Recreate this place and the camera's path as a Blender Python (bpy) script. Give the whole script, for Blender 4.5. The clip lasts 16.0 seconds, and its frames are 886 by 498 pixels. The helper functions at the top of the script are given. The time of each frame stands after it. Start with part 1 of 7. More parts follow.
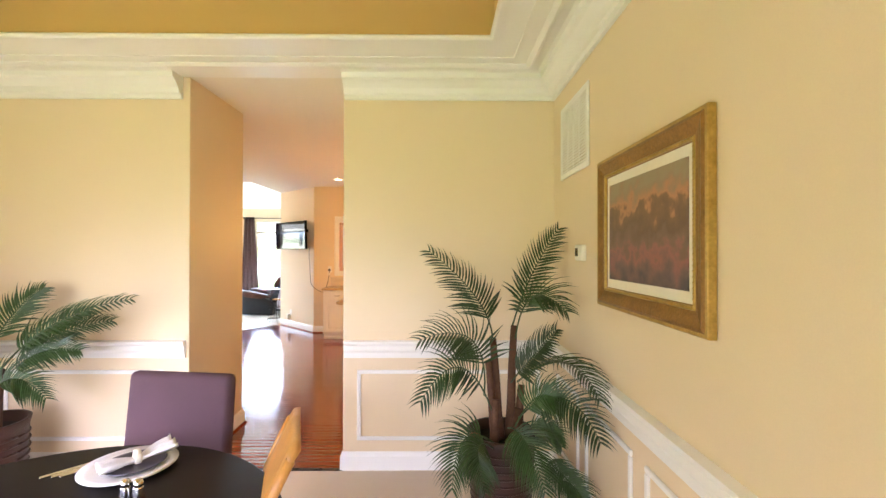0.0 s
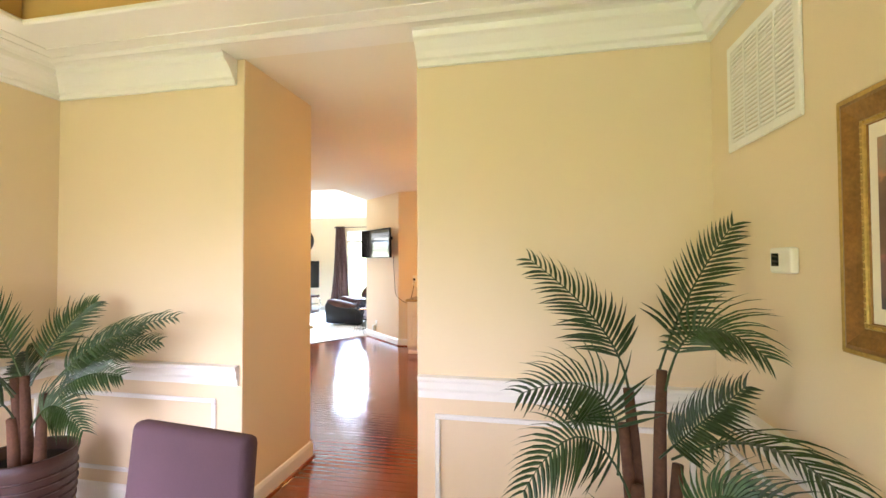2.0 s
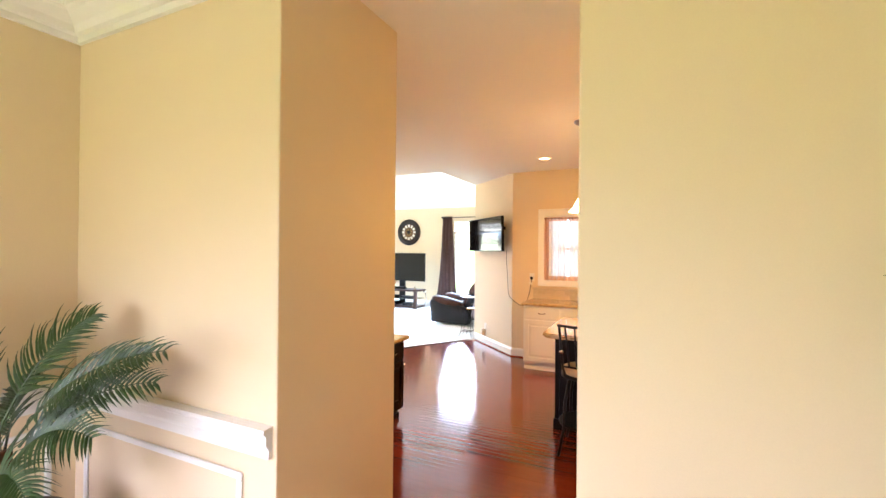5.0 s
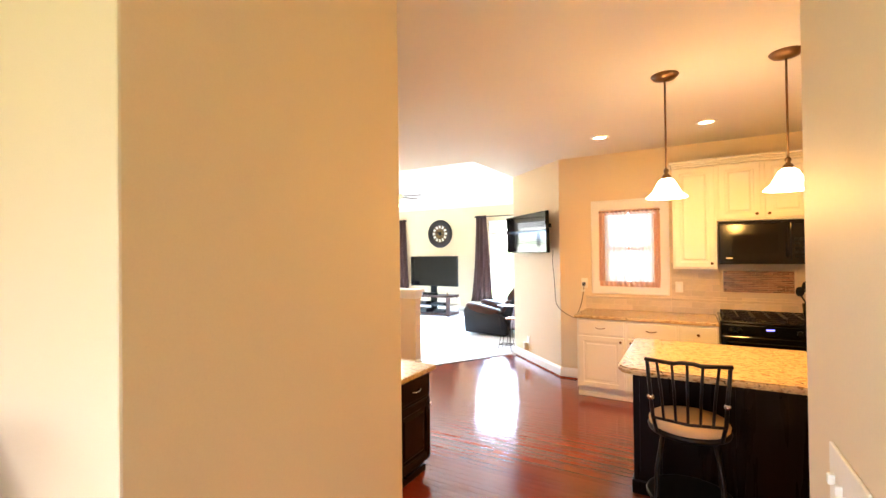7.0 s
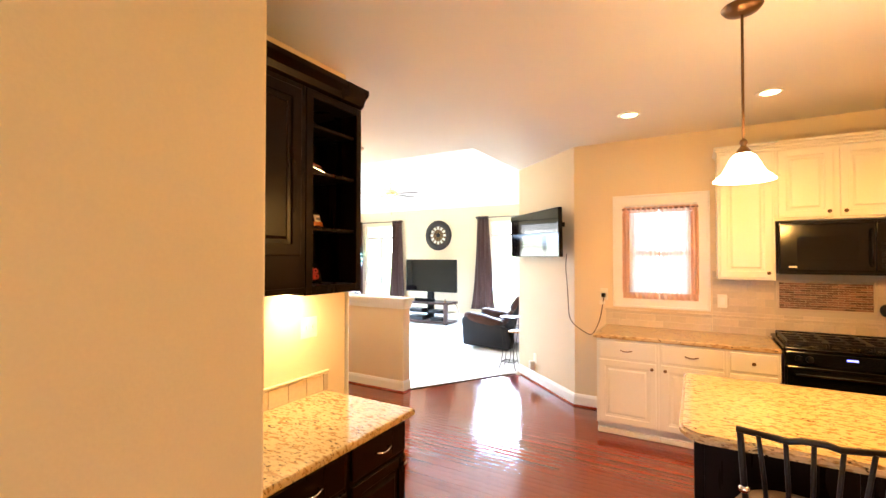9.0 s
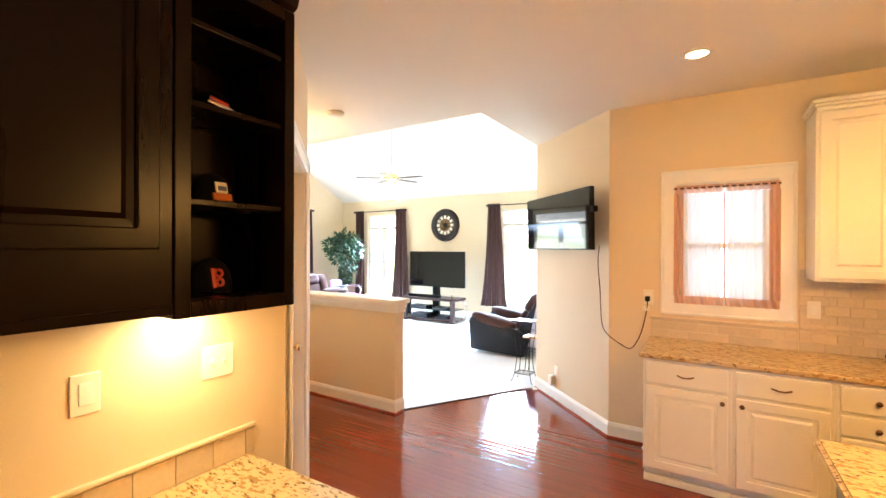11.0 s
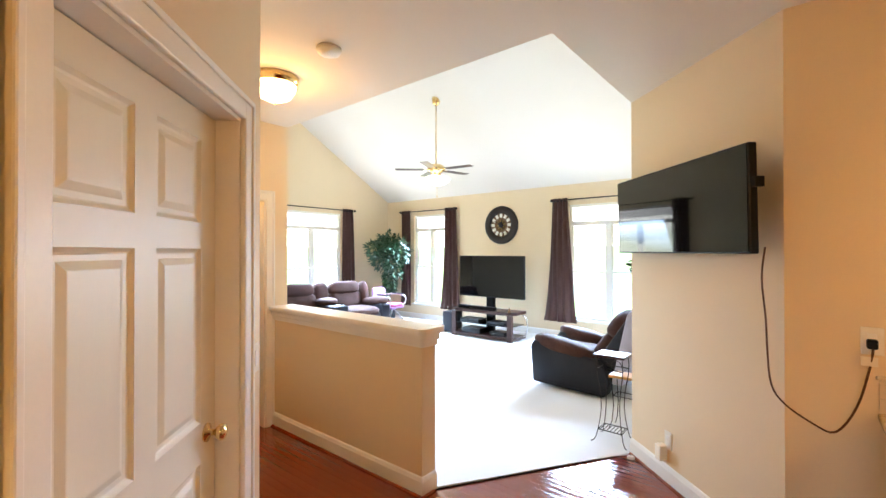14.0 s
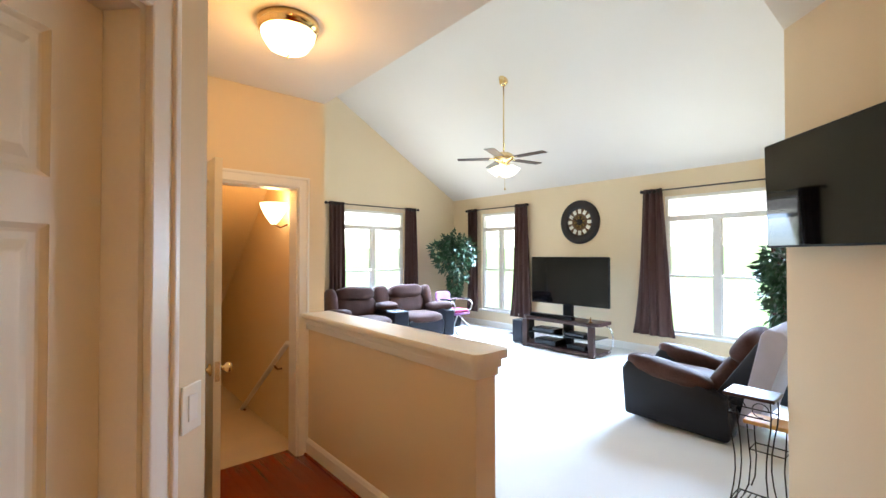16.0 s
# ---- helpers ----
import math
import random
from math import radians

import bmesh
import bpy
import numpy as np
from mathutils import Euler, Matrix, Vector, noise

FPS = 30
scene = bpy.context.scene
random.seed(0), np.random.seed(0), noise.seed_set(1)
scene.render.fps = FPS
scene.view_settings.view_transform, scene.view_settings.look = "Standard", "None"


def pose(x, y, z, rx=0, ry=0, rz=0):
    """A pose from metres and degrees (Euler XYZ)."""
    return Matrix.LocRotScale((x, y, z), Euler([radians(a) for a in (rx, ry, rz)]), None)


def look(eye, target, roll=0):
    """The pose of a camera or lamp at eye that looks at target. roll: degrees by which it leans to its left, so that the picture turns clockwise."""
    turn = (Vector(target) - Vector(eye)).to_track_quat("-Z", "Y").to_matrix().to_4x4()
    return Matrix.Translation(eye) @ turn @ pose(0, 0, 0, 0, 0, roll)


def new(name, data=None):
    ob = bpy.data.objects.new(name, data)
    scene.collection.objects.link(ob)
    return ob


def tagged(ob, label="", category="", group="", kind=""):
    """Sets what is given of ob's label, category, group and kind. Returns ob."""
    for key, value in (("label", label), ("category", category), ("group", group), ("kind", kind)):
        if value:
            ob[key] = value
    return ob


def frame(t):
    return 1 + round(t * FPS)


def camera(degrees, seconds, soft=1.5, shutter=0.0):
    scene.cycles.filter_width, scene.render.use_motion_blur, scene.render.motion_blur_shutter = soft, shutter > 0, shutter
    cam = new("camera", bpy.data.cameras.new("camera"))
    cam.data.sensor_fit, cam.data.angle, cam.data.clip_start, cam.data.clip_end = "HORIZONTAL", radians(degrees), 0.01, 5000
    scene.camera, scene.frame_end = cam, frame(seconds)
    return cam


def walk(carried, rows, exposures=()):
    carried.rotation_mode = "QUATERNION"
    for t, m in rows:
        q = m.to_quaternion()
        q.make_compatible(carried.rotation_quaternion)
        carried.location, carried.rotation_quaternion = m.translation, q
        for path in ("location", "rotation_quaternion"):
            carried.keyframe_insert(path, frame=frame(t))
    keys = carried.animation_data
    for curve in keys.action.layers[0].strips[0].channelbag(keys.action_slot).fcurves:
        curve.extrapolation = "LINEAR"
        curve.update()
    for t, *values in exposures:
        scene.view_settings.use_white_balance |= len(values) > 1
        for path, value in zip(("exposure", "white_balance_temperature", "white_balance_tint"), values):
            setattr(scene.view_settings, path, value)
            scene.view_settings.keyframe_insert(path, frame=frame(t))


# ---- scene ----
# camera and walk
cam = camera(91.2, 16.0)
PATH = [
    (0, (0.152, 0.009, 1.525), (0.169, 2.009, 1.537), 0.1),
    (0.5, (0.164, 0.181, 1.526), (0.054, 2.177, 1.556), 0.0),
    (1, (0.133, 0.367, 1.521), (-0.08, 2.355, 1.563), 0.3),
    (1.5, (0.114, 0.572, 1.519), (-0.196, 2.547, 1.563), 0.1),
    (2, (0.083, 0.743, 1.527), (-0.306, 2.704, 1.576), -0.2),
    (2.5, (0.033, 0.952, 1.525), (-0.464, 2.889, 1.568), -0.5),
    (3, (-0.017, 1.129, 1.524), (-0.608, 3.039, 1.567), -0.6),
    (3.5, (-0.095, 1.304, 1.556), (-0.761, 3.189, 1.579), -0.3),
    (4, (-0.163, 1.487, 1.559), (-0.897, 3.347, 1.574), 0.1),
    (6.3, (-0.62, 2.392, 1.567), (-1.593, 4.14, 1.577), 0.0),
    (6.5, (-0.655, 2.481, 1.571), (-1.637, 4.223, 1.582), -0.2),
    (7, (-0.747, 2.688, 1.577), (-1.744, 4.422, 1.596), -0.7),
    (7.5, (-0.829, 2.876, 1.58), (-1.832, 4.605, 1.611), -0.8),
    (8, (-0.922, 3.083, 1.573), (-1.917, 4.818, 1.613), -0.5),
    (8.5, (-1.0, 3.277, 1.572), (-1.997, 5.01, 1.613), -0.2),
    (11, (-1.473, 4.342, 1.581), (-2.525, 6.044, 1.575), 0.2),
    (11.5, (-1.555, 4.537, 1.587), (-2.631, 6.222, 1.596), -0.3),
    (12, (-1.656, 4.739, 1.594), (-2.76, 6.407, 1.614), -0.6),
    (12.5, (-1.766, 4.932, 1.597), (-2.901, 6.578, 1.625), -0.8),
    (13, (-1.893, 5.145, 1.594), (-3.072, 6.761, 1.618), -0.6),
    (13.5, (-2.011, 5.341, 1.584), (-3.239, 6.919, 1.604), -0.3),
    (14, (-2.143, 5.531, 1.579), (-3.413, 7.077, 1.59), 0.0),
    (14.5, (-2.275, 5.701, 1.569), (-3.593, 7.206, 1.579), 0.2),
    (15, (-2.399, 5.875, 1.565), (-3.772, 7.329, 1.575), 0.2),
    (15.5, (-2.478, 6.027, 1.535), (-3.92, 7.413, 1.555), 0.3),
    (16, (-2.618, 6.178, 1.529), (-4.124, 7.495, 1.557), 0.0),
]
walk(cam, [(t, look(eye, target, roll)) for t, eye, target, roll in PATH], [(0.0, -0.22), (4.0, -0.22), (6.5, -0.03), (8.5, 0.1), (11.0, -0.25), (12.5, -0.4), (13.5, -0.65), (14.5, -0.97), (16.0, -1.25)])

# ---- world and large lights ----
world = bpy.data.worlds.new("world")
scene.world = world
world.use_nodes = True
wn = world.node_tree
sky = wn.nodes.new("ShaderNodeTexSky")
sky.sky_type, sky.sun_disc = "NISHITA", False
sky.sun_elevation, sky.sun_rotation = radians(48), radians(200)
wn.links.new(sky.outputs[0], wn.nodes["Background"].inputs[0])
wn.nodes["Background"].inputs[1].default_value = 0.12
sun = new("sun", bpy.data.lights.new("sun", "SUN"))
sun.data.energy, sun.data.angle, sun.data.color = 2.5, radians(0.6), (1, 0.95, 0.88)
sun.matrix_world = look((3, -8, 12), (0, 0, 0))


def area(name, eye, target, sx, sy, watts, col):
    ob = new(name, bpy.data.lights.new(name, "AREA"))
    ob.data.shape, ob.data.size, ob.data.size_y, ob.data.energy, ob.data.color = "RECTANGLE", sx, sy, watts, col
    ob.matrix_world = look(eye, target)
    return ob


def bulb(name, at, watts, col, r=0.05):
    ob = new(name, bpy.data.lights.new(name, "POINT"))
    ob.data.energy, ob.data.color, ob.data.shadow_soft_size = watts, col, r
    ob.location = at
    return ob


DAY, WARM = (0.49, 0.69, 1.0), (1.0, 0.495, 0.11)
def window_light(name, eye, way, sx, sy, sky_watts, lawn_watts, sky_col=DAY, fall=-1.0, lawn_col=(0.97, 1.0, 0.92), spread=120):
    """Daylight in a window's opening: the sky's share falls downwards, the lawn's share rises."""
    e, w = Vector(eye), Vector(way)
    s = area(name + "_sky", e, e + w + Vector((0, 0, fall)), sx, sy, sky_watts, sky_col)
    s.data.spread = radians(spread)
    if lawn_watts:
        g = area(name + "_lawn", e, e + w + Vector((0, 0, 0.6)), sx, sy, lawn_watts, lawn_col)
        g.data.spread = radians(140)


DULL = (0.64, 0.62, 1.0)
window_light("window_light_dining_west", (-2.88, 0.5, 1.2), (0.6, 0.9, 0), 2.0, 1.6, 110, 19, DULL, -1.1, (0.88, 1.0, 0.28), 106)
window_light("window_light_dining_south", (-0.94, -2.42, 1.3), (-0.2, 1, 0), 2.3, 1.5, 160, 23, DULL, -0.85, (0.88, 1.0, 0.28), 96)
window_light("window_light_living_west", (-10.02, 10.885, 1.4), (1, 0, 0), 1.4, 1.9, 700, 72, spread=96)
window_light("window_light_living_north_a", (-8.685, 12.97, 1.4), (0, -1, 0), 0.95, 1.9, 565, 60, spread=96)
window_light("window_light_living_north_b", (-4.67, 12.97, 1.4), (0, -1, 0), 1.35, 1.9, 760, 80, spread=96)
window_light("window_light_kitchen", (-1.39, 8.42, 1.62), (0, -1, 0), 0.62, 0.9, 3.5, 0, DAY, -0.1)


# ---- materials ----
def mat(name, col, rough=0.6, metal=0.0, var=0.08, size=3.0, bump=0.1, grain=60.0, spec=0.5, stretch=(1, 1, 1), pieces=0.0, coat=0.0, sheen=0.0):
    """Paint, wood, cloth or metal: a base colour with stains (size) and grain, fine relief, and a shade of its own per piece."""
    m = bpy.data.materials.new(name)
    m.use_nodes = True
    nt = m.node_tree
    bs = nt.nodes["Principled BSDF"]
    tc = nt.nodes.new("ShaderNodeTexCoord")
    mp = nt.nodes.new("ShaderNodeMapping")
    mp.inputs["Scale"].default_value = stretch
    nt.links.new(tc.outputs["Object"], mp.inputs[0])

    def nz(scale, detail):
        n = nt.nodes.new("ShaderNodeTexNoise")
        n.inputs["Scale"].default_value, n.inputs["Detail"].default_value = scale, detail
        nt.links.new(mp.outputs[0], n.inputs["Vector"])
        return n
    big, fine = nz(size, 3), nz(grain, 4)
    mix = nt.nodes.new("ShaderNodeMath")
    mix.operation = "ADD"
    nt.links.new(big.outputs[0], mix.inputs[0]), nt.links.new(fine.outputs[0], mix.inputs[1])
    val = nt.nodes.new("ShaderNodeMapRange")
    val.inputs[1].default_value, val.inputs[2].default_value = 0.6, 1.4
    val.inputs[3].default_value, val.inputs[4].default_value = 1 - var, 1 + var
    nt.links.new(mix.outputs[0], val.inputs[0])
    hsv = nt.nodes.new("ShaderNodeHueSaturation")
    hsv.inputs["Color"].default_value = (*col, 1)
    if pieces:
        info = nt.nodes.new("ShaderNodeObjectInfo")
        mr = nt.nodes.new("ShaderNodeMapRange")
        mr.inputs[3].default_value, mr.inputs[4].default_value = 1 - pieces, 1 + pieces
        nt.links.new(info.outputs["Random"], mr.inputs[0])
        mu = nt.nodes.new("ShaderNodeMath")
        mu.operation = "MULTIPLY"
        nt.links.new(mr.outputs[0], mu.inputs[0]), nt.links.new(val.outputs[0], mu.inputs[1])
        nt.links.new(mu.outputs[0], hsv.inputs["Value"])
    else:
        nt.links.new(val.outputs[0], hsv.inputs["Value"])
    nt.links.new(hsv.outputs[0], bs.inputs["Base Color"])
    rr = nt.nodes.new("ShaderNodeMapRange")
    rr.inputs[3].default_value, rr.inputs[4].default_value = max(0.02, rough * 0.88), min(1, rough * 1.12)
    nt.links.new(big.outputs[0], rr.inputs[0]), nt.links.new(rr.outputs[0], bs.inputs["Roughness"])
    bs.inputs["Metallic"].default_value = metal
    bs.inputs["Specular IOR Level"].default_value = spec
    bs.inputs["Coat Weight"].default_value = coat
    bs.inputs["Coat Roughness"].default_value = 0.08
    bs.inputs["Sheen Weight"].default_value = sheen
    if bump:
        bp = nt.nodes.new("ShaderNodeBump")
        bp.inputs["Strength"].default_value, bp.inputs["Distance"].default_value = bump, 0.004
        nt.links.new(fine.outputs[0], bp.inputs["Height"]), nt.links.new(bp.outputs[0], bs.inputs["Normal"])
    return m


def glow(name, col, strength):
    m = bpy.data.materials.new(name)
    m.use_nodes = True
    bs = m.node_tree.nodes["Principled BSDF"]
    bs.inputs["Base Color"].default_value = (0.9, 0.9, 0.88, 1)
    bs.inputs["Emission Color"].default_value, bs.inputs["Emission Strength"].default_value = (*col, 1), strength
    return m


def speckled(name, base, dark, mid, scale):
    """Polished granite: pale ground with brown and dark flecks."""
    m = mat(name, base, 0.12, var=0.1, size=6, bump=0.0, grain=40, spec=0.6)
    nt = m.node_tree
    bs = nt.nodes["Principled BSDF"]
    old = bs.inputs["Base Color"].links[0].from_socket
    tc = nt.nodes["Texture Coordinate"]
    for k, (col, sc, lo, hi) in enumerate(((mid, scale, 0.52, 0.62), (dark, scale * 1.7, 0.60, 0.66))):
        n = nt.nodes.new("ShaderNodeTexNoise")
        n.inputs["Scale"].default_value, n.inputs["Detail"].default_value = sc, 5
        mp = nt.nodes.new("ShaderNodeMapping")
        mp.inputs["Scale"].default_value, mp.inputs["Location"].default_value = (0.6, 1.3, 1), (k * 7, 3, 1)
        mp.inputs["Rotation"].default_value = (0, 0, 0.5)
        nt.links.new(tc.outputs["Object"], mp.inputs[0]), nt.links.new(mp.outputs[0], n.inputs["Vector"])
        mr = nt.nodes.new("ShaderNodeMapRange")
        mr.inputs[1].default_value, mr.inputs[2].default_value = lo, hi
        nt.links.new(n.outputs[0], mr.inputs[0])
        mx = nt.nodes.new("ShaderNodeMix")
        mx.data_type = "RGBA"
        nt.links.new(mr.outputs[0], mx.inputs[0]), nt.links.new(old, mx.inputs[6])
        mx.inputs[7].default_value = (*col, 1)
        old = mx.outputs[2]
    nt.links.new(old, bs.inputs["Base Color"])
    return m


M_WALL = mat("cream_wall_paint", (0.765, 0.62, 0.41), 0.55, var=0.03, size=1.2, bump=0.06, grain=220)
M_TAN = mat("tan_ceiling_paint", (0.55, 0.36, 0.13), 0.6, var=0.03, size=1.2, bump=0.05, grain=200)
M_CEIL = mat("white_ceiling_paint", (0.82, 0.79, 0.74), 0.8, var=0.02, size=1.0, bump=0.08, grain=260)
# white ceiling paint with the warm kitchen lamp light mixed into the colour
M_FLAT = mat("warm_tinted_ceiling_paint", (0.81, 0.765, 0.66), 0.8, var=0.02, size=1.0, bump=0.08, grain=260)
M_TRIM = mat("white_trim_paint", (0.84, 0.82, 0.77), 0.35, var=0.02, size=4, bump=0.02, grain=90)
M_DOOR = mat("white_door_paint", (0.76, 0.71, 0.59), 0.38, var=0.02, size=4, bump=0.03, grain=120, stretch=(4, 4, 0.6))
M_PLANK = mat("cherry_floor_board", (0.185, 0.026, 0.008), 0.12, var=0.16, size=2.0, bump=0.03, grain=45, stretch=(0.5, 9, 1), pieces=0.09, coat=0.4)
M_CARPET = mat("pale_carpet", (0.80, 0.80, 0.80), 0.95, var=0.06, size=1.5, bump=0.7, grain=350)
M_BEIGE = mat("beige_carpet", (0.66, 0.55, 0.42), 0.95, var=0.06, size=1.5, bump=0.7, grain=350)
M_GRAN = speckled("granite", (0.55, 0.40, 0.20), (0.06, 0.035, 0.015), (0.33, 0.19, 0.07), 48)
M_CAB = mat("cream_cabinet_paint", (0.82, 0.78, 0.68), 0.35, var=0.03, size=3, bump=0.03, grain=100)
M_DARK = mat("dark_stained_wood", (0.007, 0.0026, 0.0013), 0.28, var=0.25, size=2, bump=0.012, grain=40, stretch=(6, 6, 0.6), spec=0.11)
M_BLACK = mat("black_enamel", (0.004, 0.004, 0.0045), 0.12, var=0.1, bump=0.0, spec=0.3)
M_IRON = mat("wrought_iron", (0.012, 0.009, 0.008), 0.42, metal=0.3, spec=0.3, var=0.15, bump=0.1)
M_BRONZE = mat("aged_bronze", (0.20, 0.11, 0.05), 0.35, metal=0.9, var=0.15, bump=0.05)
M_BRASS = mat("polished_brass", (0.80, 0.62, 0.32), 0.18, metal=1.0, var=0.05, bump=0.0)
M_CHROME = mat("polished_steel", (0.75, 0.75, 0.76), 0.15, metal=1.0, var=0.03, bump=0.0)
M_SCREEN = mat("screen_glass", (0.002, 0.002, 0.0022), 0.04, var=0.02, bump=0.0, spec=0.32)
M_PLASTIC = mat("black_plastic", (0.006, 0.006, 0.0065), 0.4, var=0.08, bump=0.03, spec=0.14)
M_IVORY = mat("ivory_plastic", (0.82, 0.78, 0.68), 0.4, var=0.02, bump=0.0)
M_LEATHER = mat("brown_suede", (0.060, 0.027, 0.021), 0.75, var=0.5, size=4, bump=0.3, grain=120, spec=0.12, sheen=0.06)
M_VINYL = mat("dark_vinyl", (0.011, 0.011, 0.0155), 0.4, var=0.12, size=5, bump=0.2, grain=160, spec=0.2)
# recliner rear: window glare put into the colour; crock label: its own grey
M_GREY = mat("glare_and_label_grey", (0.42, 0.39, 0.46), 0.5, var=0.1, size=5, bump=0.15, grain=160)
M_PURPLE = mat("plum_fabric", (0.092, 0.052, 0.062), 0.9, var=0.12, size=5, bump=0.5, grain=300, spec=0.2)
M_CURT = mat("brown_curtain", (0.052, 0.023, 0.017), 0.5, var=0.15, size=4, bump=0.15, grain=200, spec=0.16)
M_HONEY = mat("honey_wood", (0.55, 0.26, 0.06), 0.35, var=0.18, size=3, bump=0.05, grain=40, stretch=(5, 5, 0.7))
M_RED = mat("red_brown_wood", (0.040, 0.018, 0.013), 0.35, spec=0.25, var=0.2, size=3, bump=0.05, grain=40, stretch=(0.7, 5, 5))
M_GOLD = mat("bronzed_frame", (0.25, 0.122, 0.03), 0.38, metal=0.3, var=0.35, size=12, bump=0.3, grain=90)
M_GILT = mat("gilt_edge", (0.44, 0.28, 0.075), 0.34, metal=0.45, var=0.3, size=20, bump=0.2, grain=90)
M_CREAM = mat("cream_mat_board", (0.82, 0.76, 0.62), 0.8, var=0.03, bump=0.05)
M_LEAF = mat("palm_leaf", (0.027, 0.061, 0.0145), 0.42, var=0.55, size=4, bump=0.05, grain=50, pieces=0.35)
M_FICUS = mat("ficus_leaf", (0.018, 0.064, 0.023), 0.36, var=0.5, size=6, bump=0.05, grain=50)
M_STEM = mat("palm_bark", (0.10, 0.042, 0.02), 0.8, var=0.35, size=12, bump=0.8, grain=60)
M_POT = mat("woven_rattan", (0.038, 0.012, 0.007), 0.45, var=0.3, size=8, bump=0.5, grain=50, stretch=(1, 1, 6))
M_SOIL = mat("dark_soil", (0.02, 0.014, 0.01), 0.95, var=0.3, bump=0.8, grain=80)
M_TILE = mat("travertine_tile", (0.62, 0.50, 0.34), 0.35, var=0.1, size=12, bump=0.1, grain=60, pieces=0.1)
M_MOSAIC = mat("brown_mosaic_tile", (0.22, 0.11, 0.07), 0.25, var=0.2, size=14, bump=0.05, grain=60, pieces=0.5)
M_GROUT = mat("pale_grout", (0.60, 0.50, 0.36), 0.9, var=0.08, bump=0.3, grain=200)
M_WHITE = mat("white_china", (0.85, 0.83, 0.79), 0.2, var=0.02, bump=0.0)
M_LINEN = mat("white_linen", (0.85, 0.82, 0.79), 0.8, var=0.04, bump=0.3, grain=250)
M_SLATE = mat("slate_plate", (0.06, 0.055, 0.07), 0.35, var=0.1, bump=0.05)
M_CLOTH = mat("black_table_top", (0.006, 0.0035, 0.0035), 0.5, var=0.15, bump=0.03, spec=0.2)
M_SEAT = mat("tan_cushion", (0.62, 0.42, 0.22), 0.8, var=0.08, bump=0.4, grain=250)
M_LILAC = mat("lilac_fabric", (0.34, 0.14, 0.34), 0.8, var=0.08, bump=0.3, grain=200)
M_MAGENTA = mat("magenta_fabric", (0.42, 0.04, 0.12), 0.8, var=0.08, bump=0.3, grain=200)
M_LAWN = mat("lawn_grass", (0.10, 0.20, 0.05), 0.9, var=0.3, size=0.6, bump=0.5, grain=30)
M_SHADE = glow("frosted_lamp_glass", (1.0, 0.62, 0.30), 30.0)
M_SHADE2 = glow("lit_fan_glass", (1.0, 0.85, 0.65), 5.0)
M_LED = glow("blue_display", (0.05, 0.12, 1.0), 4.0)

M_SHEER = mat("copper_sheer", (0.68, 0.40, 0.25), 0.7, var=0.1, size=6, bump=0.1, grain=200)
_bs = M_SHEER.node_tree.nodes["Principled BSDF"]
_tr = M_SHEER.node_tree.nodes.new("ShaderNodeBsdfTransparent")
_tl = M_SHEER.node_tree.nodes.new("ShaderNodeBsdfTranslucent")
_tl.inputs[0].default_value = (0.88, 0.56, 0.40, 1)
_ms, _m2 = M_SHEER.node_tree.nodes.new("ShaderNodeMixShader"), M_SHEER.node_tree.nodes.new("ShaderNodeMixShader")
_ms.inputs[0].default_value, _m2.inputs[0].default_value = 0.6, 0.09
M_SHEER.node_tree.links.new(_bs.outputs[0], _ms.inputs[1]), M_SHEER.node_tree.links.new(_tl.outputs[0], _ms.inputs[2])
M_SHEER.node_tree.links.new(_ms.outputs[0], _m2.inputs[1]), M_SHEER.node_tree.links.new(_tr.outputs[0], _m2.inputs[2])
M_SHEER.node_tree.links.new(_m2.outputs[0], M_SHEER.node_tree.nodes["Material Output"].inputs[0])

M_PANE = bpy.data.materials.new("window_glass")
M_PANE.use_nodes = True
_bs = M_PANE.node_tree.nodes["Principled BSDF"]
_bs.inputs["Transmission Weight"].default_value, _bs.inputs["Roughness"].default_value, _bs.inputs["IOR"].default_value = 1.0, 0.0, 1.45


# ---- mesh helpers ----
def box(bm, lo, hi, bevel=0.0, m=None, seg=2):
    c = [(a + b) / 2 for a, b in zip(lo, hi)]
    d = [abs(b - a) for a, b in zip(lo, hi)]
    v = bmesh.ops.create_cube(bm, size=1.0)["verts"]
    bmesh.ops.scale(bm, vec=d, verts=v)
    bmesh.ops.translate(bm, vec=c, verts=v)
    if m is not None:
        bmesh.ops.transform(bm, matrix=m, verts=v)
    if bevel:
        es = list({e for q in v for e in q.link_edges})
        bmesh.ops.bevel(bm, geom=es, offset=min(bevel, min(d) * 0.45), segments=seg, affect="EDGES", profile=0.5)
    return bm


def rect_ring(bm, x0, x1, z0, z1, w, y0, y1, bevel=0.003):
    """A mitred rectangular frame standing in the x-z plane, w wide, from y0 to y1 deep."""
    q = []
    for k in (0, w):
        for y in (y0, y1):
            q.append([bm.verts.new((x, y, z)) for x, z in ((x0 + k, z0 + k), (x1 - k, z0 + k), (x1 - k, z1 - k), (x0 + k, z1 - k))])
    fs = []
    for i in range(4):
        j = (i + 1) % 4
        for p, r in ((0, 1), (1, 3), (3, 2), (2, 0)):
            fs.append(bm.faces.new((q[p][i], q[p][j], q[r][j], q[r][i])))
    bmesh.ops.recalc_face_normals(bm, faces=fs)
    if bevel:
        es = [e for e in {e for f in fs for e in f.edges} if len({(round(v.co.x, 5), round(v.co.z, 5)) for v in e.verts}) == 2]
        bmesh.ops.bevel(bm, geom=es, offset=bevel, segments=1, affect="EDGES")
    return bm


